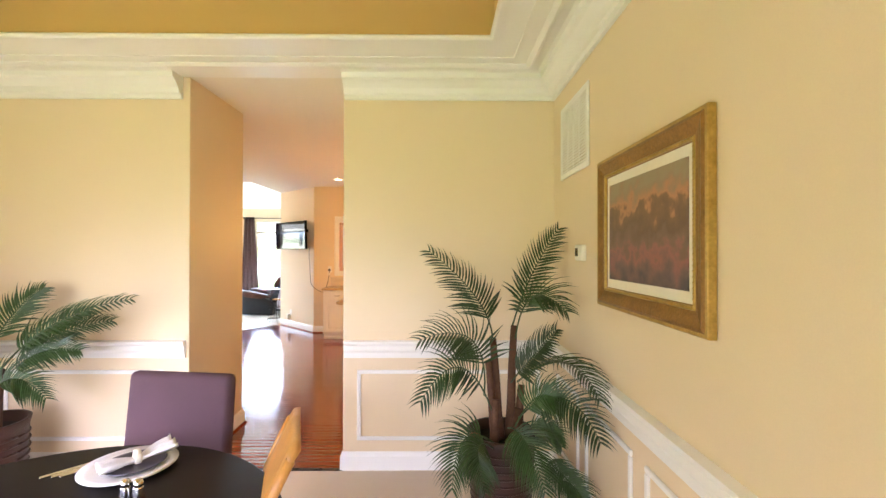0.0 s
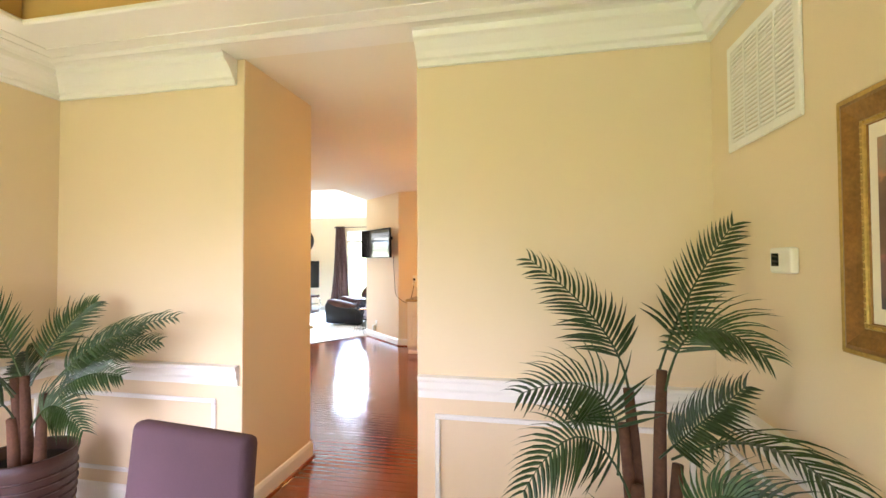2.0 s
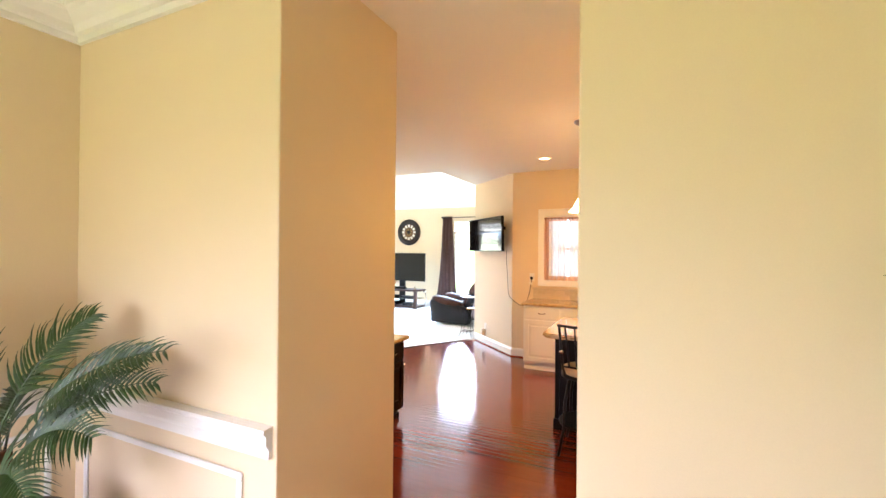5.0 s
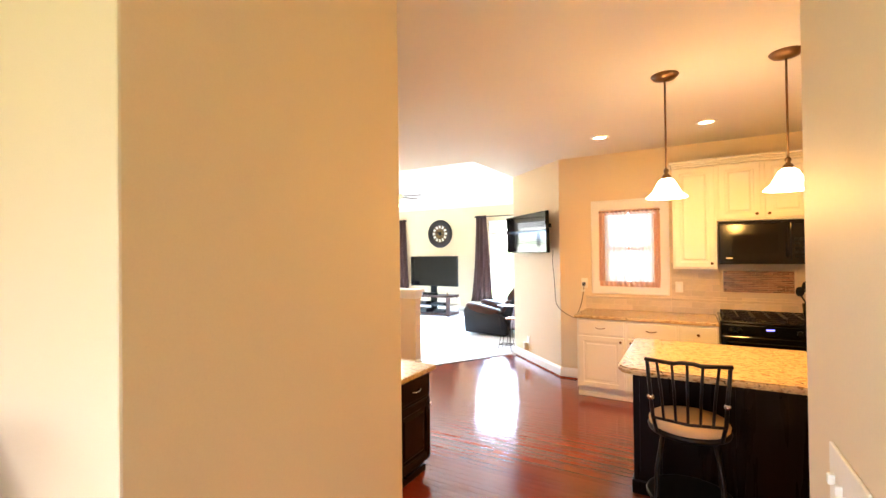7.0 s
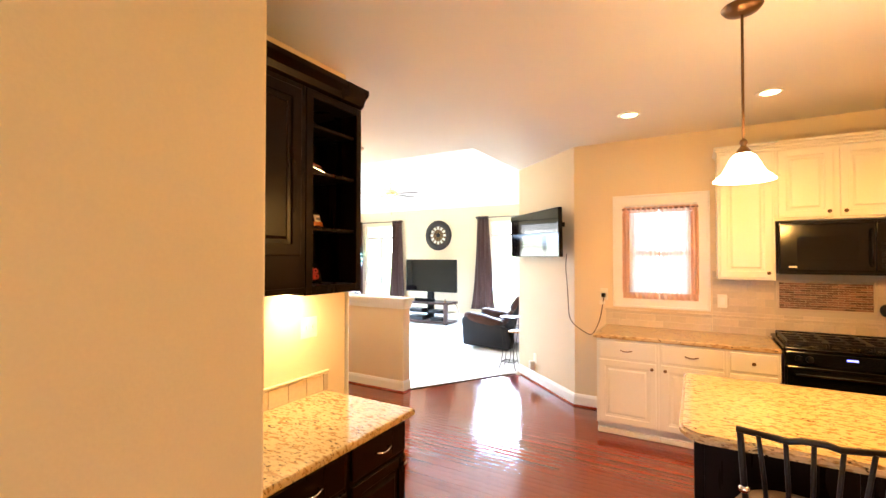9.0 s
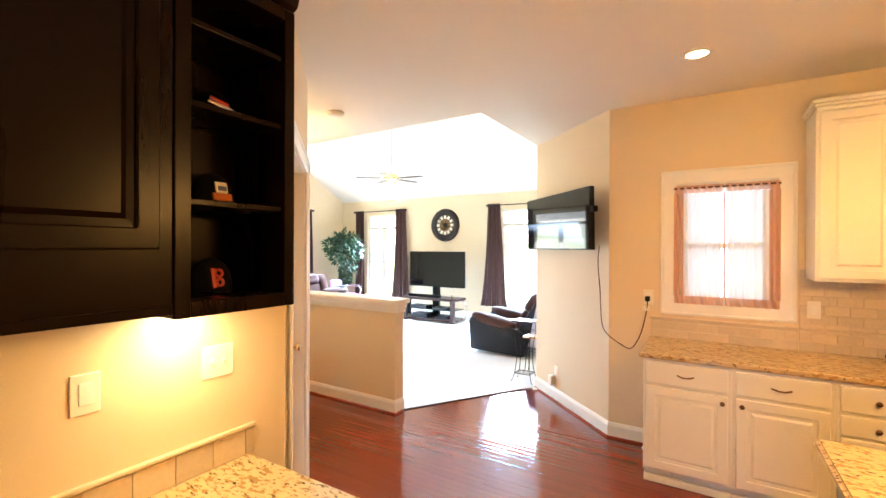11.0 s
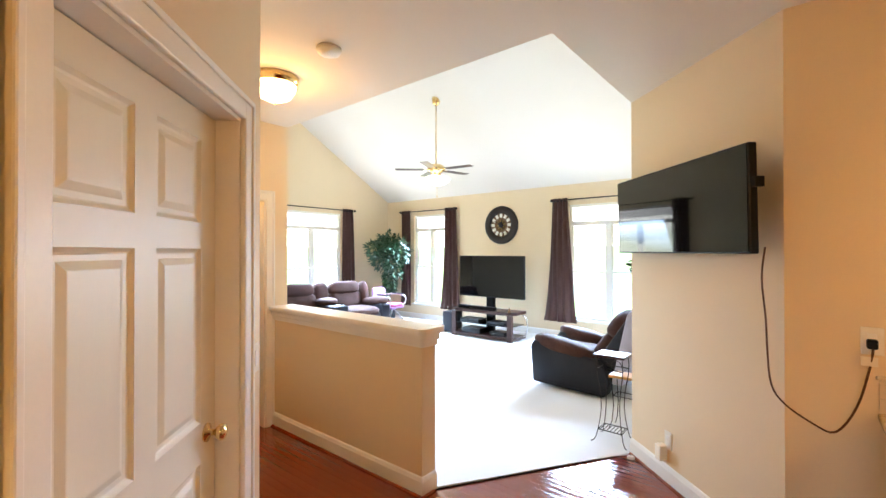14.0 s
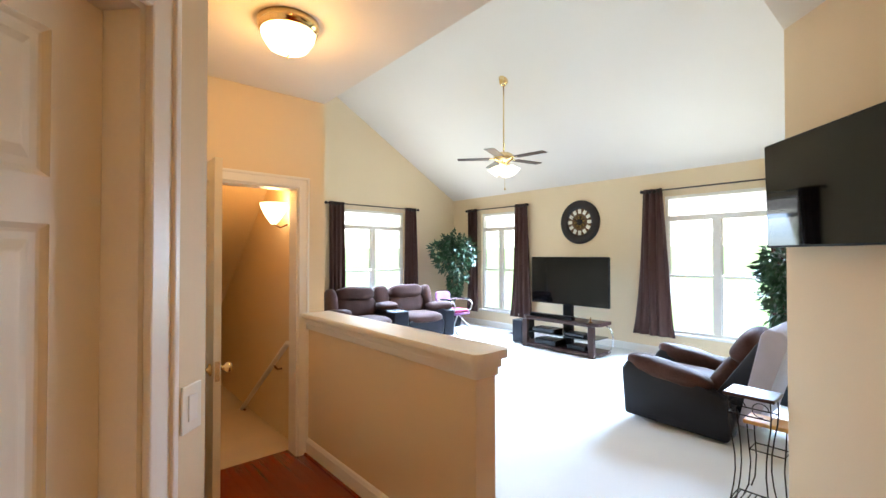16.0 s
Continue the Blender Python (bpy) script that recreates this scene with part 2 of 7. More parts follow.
def lathe(bm, prof, n=24, m=None):
    """A turned body from (radius, height) pairs."""
    rings = []
    for r, z in prof:
        rings.append([bm.verts.new((r * math.cos(2 * math.pi * i / n), r * math.sin(2 * math.pi * i / n), z)) for i in range(n)])
    fs = []
    for a, b in zip(rings, rings[1:]):
        for i in range(n):
            fs.append(bm.faces.new((a[i], a[(i + 1) % n], b[(i + 1) % n], b[i])))
    if prof[0][0] > 1e-4:
        bm.faces.new(rings[0][::-1])
    if prof[-1][0] > 1e-4:
        bm.faces.new(rings[-1])
    if m is not None:
        bmesh.ops.transform(bm, matrix=m, verts=[v for r in rings for v in r])
    return bm


def tube(bm, pts, r, n=8, taper=1.0):
    """A round bar along points."""
    pts = [Vector(p) for p in pts]
    rings = []
    for i, p in enumerate(pts):
        d = (pts[min(i + 1, len(pts) - 1)] - pts[max(i - 1, 0)]).normalized()
        a = d.orthogonal().normalized() if i == 0 else (rings_a - d * rings_a.dot(d)).normalized()
        rings_a = a
        b = d.cross(a)
        k = r * (1 + (taper - 1) * i / max(1, len(pts) - 1))
        rings.append([bm.verts.new(p + (a * math.cos(2 * math.pi * j / n) + b * math.sin(2 * math.pi * j / n)) * k) for j in range(n)])
    for a, b in zip(rings, rings[1:]):
        for j in range(n):
            bm.faces.new((a[j], a[(j + 1) % n], b[(j + 1) % n], b[j]))
    bm.faces.new(rings[0][::-1]), bm.faces.new(rings[-1])
    return bm


def sweep(bm, prof, path, closed=False):
    """A moulding: (out, up) profile swept along a plan path; 'out' points to the left of the path."""
    P = [Vector((p[0], p[1])) for p in path]
    rows, n = [], len(P)
    for i, p in enumerate(P):
        a = (P[i] - P[i - 1]).normalized() if (i or closed) else (P[1] - P[0]).normalized()
        b = (P[(i + 1) % n] - P[i]).normalized() if (i < n - 1 or closed) else a
        na, nb = Vector((-a.y, a.x)), Vector((-b.y, b.x))
        k = (na + nb)
        k = k / max(0.3, k.dot(na))
        rows.append([bm.verts.new((p.x + k.x * o, p.y + k.y * o, z)) for o, z in prof])
    for i in range(n if closed else n - 1):
        a, b = rows[i], rows[(i + 1) % n]
        for j in range(len(prof)):
            bm.faces.new((a[j], b[j], b[(j + 1) % len(prof)], a[(j + 1) % len(prof)]))
    if not closed:
        bm.faces.new(rows[0]), bm.faces.new(rows[-1][::-1])
    return bm


def part(name, bm, material, parent=None, label="", smooth=False, m=None):
    """Links a bmesh as one mesh object under a thing or a part."""
    if m is not None:
        bmesh.ops.transform(bm, matrix=m, verts=bm.verts[:])
    bmesh.ops.recalc_face_normals(bm, faces=bm.faces[:])
    me = bpy.data.meshes.new(name)
    bm.to_mesh(me)
    bm.free()
    me.materials.append(material)
    if smooth:
        me.polygons.foreach_set("use_smooth", [True] * len(me.polygons))
    ob = new(name, me)
    ob.parent = parent
    if label:
        ob["label"] = label
    return ob


def thing(name, m, label, category, group=""):
    ob = new(name)
    ob.empty_display_size = 0.1
    ob.matrix_basis = m if isinstance(m, Matrix) else pose(*m)
    return tagged(ob, label, category, group)


def setting(name, bm, material, label, category, smooth=False):
    return tagged(part(name, bm, material, None, "", smooth), label, category, "", "structure")


def nb():
    return bmesh.new()


def wall(name, p0, p1, thick, z1, holes=(), material=None, label="cream painted plaster wall", z0=0.0):
    """A wall whose room face runs from p0 to p1 with the room on its right; holes are (s0, s1, low, high)."""
    a, b = Vector((*p0, 0)), Vector((*p1, 0))
    L = (b - a).length
    m = Matrix.Translation(a) @ Matrix.Rotation(math.atan2(b.y - a.y, b.x - a.x), 4, "Z")
    cuts = sorted({0.0, L, *[h[0] for h in holes], *[h[1] for h in holes]})
    bm = nb()
    for s0, s1 in zip(cuts, cuts[1:]):
        hs = [h for h in holes if h[0] <= s0 + 1e-6 and h[1] >= s1 - 1e-6]
        if not hs:
            box(bm, (s0, 0, z0), (s1, thick, z1), 0, m)
        for h in hs:
            if h[2] > z0 + 0.001:
                box(bm, (s0, 0, z0), (s1, thick, h[2]), 0, m)
            if h[3] < z1 - 0.001:
                box(bm, (s0, 0, h[3]), (s1, thick, z1), 0, m)
    bmesh.ops.remove_doubles(bm, verts=bm.verts[:], dist=0.0005)
    return setting(name, bm, material or M_WALL, label, "wall")


# ---- large structure ----
H = 2.74
DX0, DX1, DY0, DY1 = -2.96, 0.96, -2.5, 3.05
OX0, OX1, OY1 = -1.59, -0.52, 3.87
KX, KY = -3.03, 8.17
DG0, DG1 = (-3.03, 5.57), (-3.93, 6.47)
TV0, TV1 = (-2.20, 8.17), (-3.155, 9.085)
HX, HY0, HY1 = -5.85, 6.47, 7.605
HEND = -4.02
LX, LY = -10.1, 13.05
SLOPE, RIDGE = 0.58, 9.3

setting("floor", box(nb(), (-10.4, -2.8, -0.25), (2.6, 13.3, -0.03)), M_GROUT, "plain screed under the floor finishes", "floor")
bm = nb()
box(bm, (DX0 - 0.1, DY0 - 0.1, -0.03), (DX1 + 0.1, DY1, 0.004))
setting("floor_dining", bm, M_BEIGE, "beige cut-pile dining room carpet", "carpet")
bm = nb()
poly = [(HEND, 7.73), TV1, (-3.15, LY + 0.05), (LX - 0.05, LY + 0.05), (LX - 0.05, 7.70)]
lo = [bm.verts.new((x, y, -0.03)) for x, y in poly]
hi = [bm.verts.new((x, y, 0.014)) for x, y in poly]
bm.faces.new(lo), bm.faces.new(hi)
for i in range(len(poly)):
    bm.faces.new((lo[i], lo[(i + 1) % 5], hi[(i + 1) % 5], hi[i]))
setting("floor_living", bm, M_CARPET, "pale fitted living room carpet", "carpet")

# blocks beside the passage from dining room to kitchen
setting("wall_passage_west", box(nb(), (-3.2, DY1, -0.03), (OX0, OY1, H + 0.02), 0.006), M_WALL, "cream painted thick wall beside the passage", "wall")
setting("wall_passage_east", box(nb(), (OX1, DY1, -0.03), (2.4, OY1 + 0.12, H + 0.02), 0.006), M_WALL, "cream painted thick wall beside the passage", "wall")
# dining room
wall("wall_dining_west", (DX0, DY0), (DX0, DY1), 0.16, 3.1, [(2.0, 4.0, 0.3, 2.1)])
wall("wall_dining_east", (DX1, DY1), (DX1, DY0), 0.16, 3.1)
wall("wall_dining_south", (DX1, DY0), (DX0, DY0), 0.16, 3.1, [(0.7, 3.1, 0.5, 2.2)])
# kitchen, hall
wall("wall_kitchen_west", (KX, OY1), DG0, 0.14, H + 0.02)
DLEN = math.dist(DG0, DG1)
wall("wall_pantry", DG0, DG1, 0.14, H + 0.02, [(0.13, 1.05, -0.01, 2.085)])
wall("wall_hall_south", DG1, (HX, HY0), 0.14, H + 0.02)
wall("wall_hall_west", (HX, HY0), (HX, 7.625), 0.12, H + 0.02, [(0.24, 1.065, -0.01, 2.05)])
wall("wall_kitchen_north", TV0, (2.3, KY), 0.16, H + 0.02, [(0.49, 1.13, 1.17, 2.08)])
wall("wall_kitchen_east", (2.3, KY), (2.3, OY1), 0.16, H + 0.02)
wall("wall_television", TV1, TV0, 0.16, 5.0)
wall("wall_half", (HX, HY1), (HEND, HY1), 0.13, 1.02, label="cream painted low half wall")
# living room
wall("wall_living_west", (LX, 7.6), (LX, LY), 0.16, 5.2, [(2.55, 4.02, 0.36, 2.42)])
wall("wall_living_north", (LX, LY), (-3.15, LY), 0.16, 2.80, [(0.90, 1.93, 0.36, 2.42), (4.73, 6.13, 0.36, 2.42)])
wall("wall_living_east", (-3.15, LY), TV1, 0.16, 5.2)
wall("wall_living_south", (HX, 7.745), (LX, 7.745), 0.12, 5.2)
# ceilings
bm = nb()
edge = [(-6.1, DY1), (2.5, DY1), (2.5, 9.3), (-3.155, 9.3), (-3.155, 7.68), (HX, 7.742), (-6.1, 7.742)]
lo, hi = [bm.verts.new((x, y, H)) for x, y in edge], [bm.verts.new((x, y, H + 0.25)) for x, y in edge]
bm.faces.new(lo[::-1]), bm.faces.new(hi)
for i in range(len(edge)):
    bm.faces.new((lo[i], lo[(i + 1) % len(edge)], hi[(i + 1) % len(edge)], hi[i]))
setting("ceiling_kitchen", bm, M_FLAT, "flat kitchen and hall ceiling, warm lamp tint put into its white paint", "ceiling")
bm = nb()
box(bm, (HX, 7.45, H + 0.25), (-3.155, 7.678, 4.5))
box(bm, (-3.155, 7.45, H + 0.25), (-2.95, 9.3, 5.2))
setting("wall_vault_header", bm, M_CEIL, "white wall above the flat ceiling's edge", "wall")
bm = nb()
zr = 2.79 + SLOPE * (LY - RIDGE)
prof = [(LY + 0.2, 2.79 - SLOPE * 0.2), (RIDGE, zr), (7.4, zr - SLOPE * (RIDGE - 7.4))]
for k in (0, 1):
    (ya, za), (yb, zb) = prof[k], prof[k + 1]
    vs = [bm.verts.new((x, y, z + t)) for t in (0, 0.2) for x, y, z in ((LX - 0.2, ya, za), (-2.9, ya, za), (-2.9, yb, zb), (LX - 0.2, yb, zb))]
    for f in ((0, 1, 2, 3), (4, 5, 6, 7), (0, 1, 5, 4), (1, 2, 6, 5), (2, 3, 7, 6), (3, 0, 4, 7)):
        bm.faces.new([vs[i] for i in f])
setting("ceiling_vault", bm, M_CEIL, "white sloping vaulted living room ceiling", "ceiling")
# dining tray ceiling
TX0, TX1, TY0, TY1 = DX0 + 0.52, 0.45, DY0 + 0.55, 2.47
bm = nb()
box(bm, (DX0 - 0.1, TY1, H), (DX1 + 0.1, DY1, H + 0.012))
box(bm, (DX0 - 0.1, DY0 - 0.1, H), (DX1 + 0.1, TY0, H + 0.012))
box(bm, (DX0 - 0.1, TY0, H), (TX0, TY1, H + 0.012))
box(bm, (TX1, TY0, H), (DX1 + 0.1, TY1, H + 0.012))
setting("ceiling_dining_border", bm, M_TRIM, "white border of the dining room tray ceiling", "ceiling")
bm = nb()
box(bm, (TX0 - 0.3, TY0 - 0.3, 3.06), (TX1 + 0.3, TY1 + 0.3, 3.2))
for a, b in (((TX0 - 0.1, TY1 + 0.012, H + 0.012), (TX1 + 0.1, TY1 + 0.1, 3.06)), ((TX0 - 0.1, TY0 - 0.1, H + 0.012), (TX1 + 0.1, TY0 - 0.012, 3.06)),
             ((TX0 - 0.1, TY0, H + 0.012), (TX0 - 0.012, TY1, 3.06)), ((TX1 + 0.012, TY0, H + 0.012), (TX1 + 0.1, TY1, 3.06))):
    box(bm, a, b)
setting("ceiling_dining_tray", bm, M_TAN, "tan painted recess of the dining room tray ceiling", "ceiling")

# ---- trim ----
BASE = [(0, 0.0), (0.016, 0.0), (0.016, 0.10), (0.008, 0.122), (0, 0.13)]
RAIL = [(0, 0.785), (0.018, 0.785), (0.018, 0.82), (0.03, 0.84), (0.03, 0.872), (0.042, 0.885), (0.042, 0.9), (0, 0.905)]
CROWN = [(0, 2.585), (0.022, 2.585), (0.026, 2.612), (0.045, 2.62), (0.06, 2.65), (0.10, 2.69), (0.12, 2.70), (0.13, 2.73), (0.15, 2.739), (0, 2.739)]


def trim(name, prof, path, label, closed=False):
    return setting(name, sweep(nb(), prof, path, closed), M_TRIM, label, "trim")


E_PATH, W_PATH = [(DX1, DY0), (DX1, DY1), (OX1 + 0.01, DY1)], [(OX0 - 0.02, DY1), (DX0, DY1), (DX0, DY0)]
trim("baseboard", BASE, [(DX1, DY0), (DX1, DY1), (OX1, DY1), (OX1, OY1 + 0.12), (2.3, OY1 + 0.12)], "white painted baseboard")
trim("baseboard", BASE, [(OX0 - 0.4, OY1), (OX0, OY1), (OX0, DY1), (DX0, DY1), (DX0, DY0)], "white painted baseboard")
trim("baseboard", BASE, [(-1.87, KY), TV0, TV1, (-3.15, LY), (LX, LY), (LX, 7.745), (HX - 0.12, 7.745)], "white painted baseboard")
trim("baseboard", BASE, [(HEND, HY1 + 0.13), (HEND, HY1), (HX + 0.02, HY1)], "white painted baseboard of the half wall")
trim("baseboard", BASE, [(HX, HY0), DG1, (DG1[0] + 0.06, DG1[1] - 0.06)], "white painted baseboard")
SHOE = [(0.016, 0.0), (0.031, 0.0), (0.029, 0.009), (0.024, 0.015), (0.016, 0.018)]
for path in ([(OX1, DY1 + 0.03), (OX1, OY1 + 0.12), (2.3, OY1 + 0.12)], [(OX0 - 0.4, OY1), (OX0, OY1), (OX0, DY1 + 0.03)], [(-1.87, KY), TV0, TV1], [(HEND, HY1 + 0.1), (HEND, HY1), (HX + 0.02, HY1)], [(HX, HY0), DG1]):
    setting("shoe_moulding", sweep(nb(), SHOE, path), M_PLANK, "dark red quarter-round shoe moulding", "trim")
trim("chair_rail", RAIL, E_PATH, "white moulded chair rail")
trim("chair_rail", RAIL, W_PATH, "white moulded chair rail")
trim("crown_moulding", CROWN, E_PATH, "white stepped crown moulding")
trim("crown_moulding", CROWN, [(OX0 - 0.05, DY1), (DX0, DY1), (DX0, DY0)], "white stepped crown moulding")
ring = [(DX1, DY0), (DX1, DY1), (DX0, DY1), (DX0, DY0)]
trim("ceiling_moulding", [(0.205, H - 0.012), (0.225, H - 0.018), (0.25, H - 0.006), (0.25, H + 0.01), (0.205, H + 0.01)], ring, "white moulding on the ceiling border", True)
trim("ceiling_moulding", [(0.33, H - 0.006), (0.345, H - 0.006), (0.345, H + 0.01), (0.33, H + 0.01)], ring, "white moulding on the ceiling border", True)
tring = [(TX1, TY0), (TX1, TY1), (TX0, TY1), (TX0, TY0)]
trim("tray_moulding", [(0.0, H - 0.012), (0.012, H - 0.006), (0.014, H + 0.008), (0.0, H + 0.02), (-0.012, H + 0.02), (-0.03, H - 0.002), (-0.03, H - 0.012)], tring, "white lip of the tray ceiling", True)


def panel_mould(a, b, z0, z1):
    """A picture-frame moulding on a wall, from plan point a to b, room on the left of a to b."""
    A, B = Vector((*a, 0)), Vector((*b, 0))
    L = (B - A).length
    m = Matrix.Translation(A) @ Matrix.Rotation(math.atan2(B.y - A.y, B.x - A.x), 4, "Z")
    bm = nb()
    w, t = 0.028, 0.014
    for lo, hi in (((0, 0, z0), (L, t, z0 + w)), ((0, 0, z1 - w), (L, t, z1)), ((0, 0, z0 + w), (w, t, z1 - w)), ((L - w, 0, z0 + w), (L, t, z1 - w))):
        box(bm, lo, hi, 0.005, m, 1)
    return setting("panel_moulding", bm, M_TRIM, "white picture-frame wainscot moulding", "trim")


for a, b in (((0.86, DY1), (-0.42, DY1)), ((-1.76, DY1), (-2.86, DY1)), ((DX1, 2.5), (DX1, 2.95)), ((DX1, 1.81), (DX1, 2.38)), ((DX1, 0.5), (DX1, 1.69)), ((DX1, -1.2), (DX1, 0.38)),
             ((DX0, 2.95), (DX0, 1.8)), ((DX0, 1.68), (DX0, 0.6))):
    panel_mould(a, b, 0.21, 0.70)
# cap of the half wall


def rounded_slab(bm, x0, x1, y0, y1, z0, z1, r, edge):
    """A long slab with a rounded outer end and eased edges."""
    arc = [radians(9 * i) for i in range(11)]
    pts = [(x0, y1), (x0, y0)] + [(x1 - r + r * math.sin(t), y0 + r - r * math.cos(t)) for t in arc] + [(x1 - r + r * math.cos(t), y1 - r + r * math.sin(t)) for t in arc]
    lo, hi = [bm.verts.new((x, y, z0)) for x, y in pts], [bm.verts.new((x, y, z1)) for x, y in pts]
    fs = [bm.faces.new(lo[::-1]), bm.faces.new(hi)]
    for i in range(len(pts)):
        bm.faces.new((lo[i], lo[(i + 1) % len(pts)], hi[(i + 1) % len(pts)], hi[i]))
    bmesh.ops.bevel(bm, geom=list({e for f in fs for e in f.edges}), offset=edge, segments=3, affect="EDGES", profile=0.5)


bm = nb()
rounded_slab(bm, HX + 0.005, HEND + 0.055, HY1 - 0.055, HY1 + 0.19, 1.045, 1.085, 0.05, 0.014)
rounded_slab(bm, HX + 0.005, HEND + 0.03, HY1 - 0.03, HY1 + 0.165, 1.0, 1.045, 0.035, 0.016)
rounded_slab(bm, HX + 0.005, HEND + 0.015, HY1 - 0.015, HY1 + 0.15, 0.96, 1.0, 0.02, 0.008)
setting("half_wall_cap", bm, M_TRIM, "white moulded wooden cap of the half wall", "trim")
setting("carpet_edge", tube(nb(), [(HEND + 0.01, 7.72, 0.002), (-3.165, 9.085, 0.002)], 0.008, 6), M_DARK, "dark threshold strip at the carpet edge", "trim")
setting("carpet_edge_dining", box(nb(), (OX0, DY1 - 0.02, -0.02), (OX1, DY1 + 0.02, 0.008), 0.004), M_DARK, "dark threshold strip at the carpet edge", "trim")


# ---- windows and the outdoors ----
def window(name, m, w, z0, z1, label, transom=None, case=0.0, mull=True):
    """Local x along the wall from the middle, y out of the room, z up from the floor."""
    ob = tagged(thing(name, m, label, "window"), kind="structure")
    f = 0.045
    bm = rect_ring(nb(), -w / 2, w / 2, z0, z1, f, 0.04, 0.14)
    part("window_frame", bm, M_TRIM, ob)
    top = transom or z1 - f
    if transom:
        part("transom_bar", box(nb(), (-w / 2 + f, 0.035, transom - 0.04), (w / 2 - f, 0.13, transom + 0.04), 0.006), M_TRIM, ob)
    if mull:
        part("mullion", box(nb(), (-0.045, 0.035, z0 + f), (0.045, 0.13, top - 0.04), 0.006), M_TRIM, ob)
    mid = (z0 + top) / 2
    for s in (-1, 1) if mull else (0,):
        xa, xb = ((s * w / 4) - w / 4 + 0.03, (s * w / 4) + w / 4 - 0.03) if mull else (-w / 2 + f, w / 2 - f)
        bm = nb()
        box(bm, (xa, 0.05, mid - 0.02), (xb, 0.11, mid + 0.02), 0.004)
        for x in (xa, xb - 0.035):
            box(bm, (x, 0.06, z0 + f), (x + 0.035, 0.11, top - 0.04), 0.004)
        part("sash", bm, M_TRIM, ob)
        p = part("pane", box(nb(), (xa, 0.085, z0 + f), (xb, 0.089, top - 0.03)), M_PANE, ob)
        p.visible_shadow = False
    if transom:
        p = part("pane", box(nb(), (-w / 2 + f, 0.085, transom + 0.03), (w / 2 - f, 0.089, z1 - f)), M_PANE, ob)
        p.visible_shadow = False
    if not case:
        part("window_sill", box(nb(), (-w / 2 - 0.05, -0.05, z0 - 0.03), (w / 2 + 0.05, 0.05, z0 + 0.004), 0.008), M_TRIM, ob)
    if case:
        part("window_sill", box(nb(), (-w / 2 + 0.002, 0.022, z0 - 0.02), (w / 2 - 0.002, 0.05, z0 + 0.006), 0.004), M_TRIM, ob)
        bm = rect_ring(nb(), -w / 2 - case, w / 2 + case, z0 - case, z1 + case, case + 0.004, -0.018, 0.02, 0.004)
        part("casing_lip", rect_ring(nb(), -w / 2 - case - 0.006, w / 2 + case + 0.006, z0 - case - 0.006, z1 + case + 0.006, 0.022, -0.026, -0.0178, 0.004), M_TRIM, ob)
        part("casing", bm, M_TRIM, ob)
    return ob


window("window_1", pose(LX, 10.885, 0, 0, 0, 90), 1.47, 0.36, 2.42, "white double window with transom in the living room", 2.08)
window("window_2", pose(-8.685, LY, 0), 1.03, 0.36, 2.42, "white double window with transom in the living room", 2.08)
window("window_3", pose(-4.67, LY, 0), 1.40, 0.36, 2.42, "white double window with transom in the living room", 2.08)
window("window_4", pose(-1.39, KY, 0), 0.64, 1.17, 2.08, "white cased kitchen window with sheer curtains", None, 0.095, False)
window("window_5", pose(DX0, 0.5, 0, 0, 0, 90), 2.0, 0.3, 2.1, "white double window in the dining room")
window("window_6", pose(-0.94, DY0, 0, 0, 0, 180), 2.4, 0.5, 2.2, "white double window in the dining room")

setting("ground", box(nb(), (-400, -400, -0.6), (400, 400, -0.4)), M_LAWN, "green mown lawn around the house", "lawn")


def backdrop_mat(name, low, high, z, strength):
    m = bpy.data.materials.new(name)
    m.use_nodes = True
    nt = m.node_tree
    nt.nodes.remove(nt.nodes["Principled BSDF"])
    em = nt.nodes.new("ShaderNodeEmission")
    tc, sp, mr, mx = nt.nodes.new("ShaderNodeTexCoord"), nt.nodes.new("ShaderNodeSeparateXYZ"), nt.nodes.new("ShaderNodeMapRange"), nt.nodes.new("ShaderNodeMix")
    mx.data_type = "RGBA"
    nt.links.new(tc.outputs["Object"], sp.inputs[0]), nt.links.new(sp.outputs[2], mr.inputs[0])
    mr.inputs[1].default_value, mr.inputs[2].default_value = z - 0.15, z + 0.15
    mx.inputs[6].default_value, mx.inputs[7].default_value = (*low, 1), (*high, 1)
    nt.links.new(mr.outputs[0], mx.inputs[0]), nt.links.new(mx.outputs[2], em.inputs[0])
    em.inputs[1].default_value = strength
    nt.links.new(em.outputs[0], nt.nodes["Material Output"].inputs[0])
    return m


M_OUT = backdrop_mat("bright_outdoors", (0.46, 0.66, 0.40), (0.95, 0.97, 1.0), 1.95, 8.0)
# glowing sheet behind the kitchen window, paler and weaker than the others
M_OUT_DIM = backdrop_mat("dimmer_outdoors", (0.72, 0.80, 0.66), (0.95, 0.97, 1.0), 1.3, 2.6)
for name, lo, hi in (("backdrop_west", (-12.3, 8.0, -0.4), (-12.28, 14.5, 5)), ("backdrop_north", (-12.3, 15.2, -0.4), (-1.0, 15.22, 5)), ("backdrop_kitchen", (-2.9, 10.0, -0.4), (1.0, 10.02, 5)),
                     ("backdrop_dining_west", (-5.2, -3.5, -0.4), (-5.18, 2.2, 5)), ("backdrop_dining_south", (-4.0, -4.8, -0.4), (2.0, -4.78, 5))):
    setting(name, box(nb(), lo, hi), M_OUT_DIM if name == "backdrop_kitchen" else M_OUT, "overexposed bright lawn and sky outdoors", "backdrop")


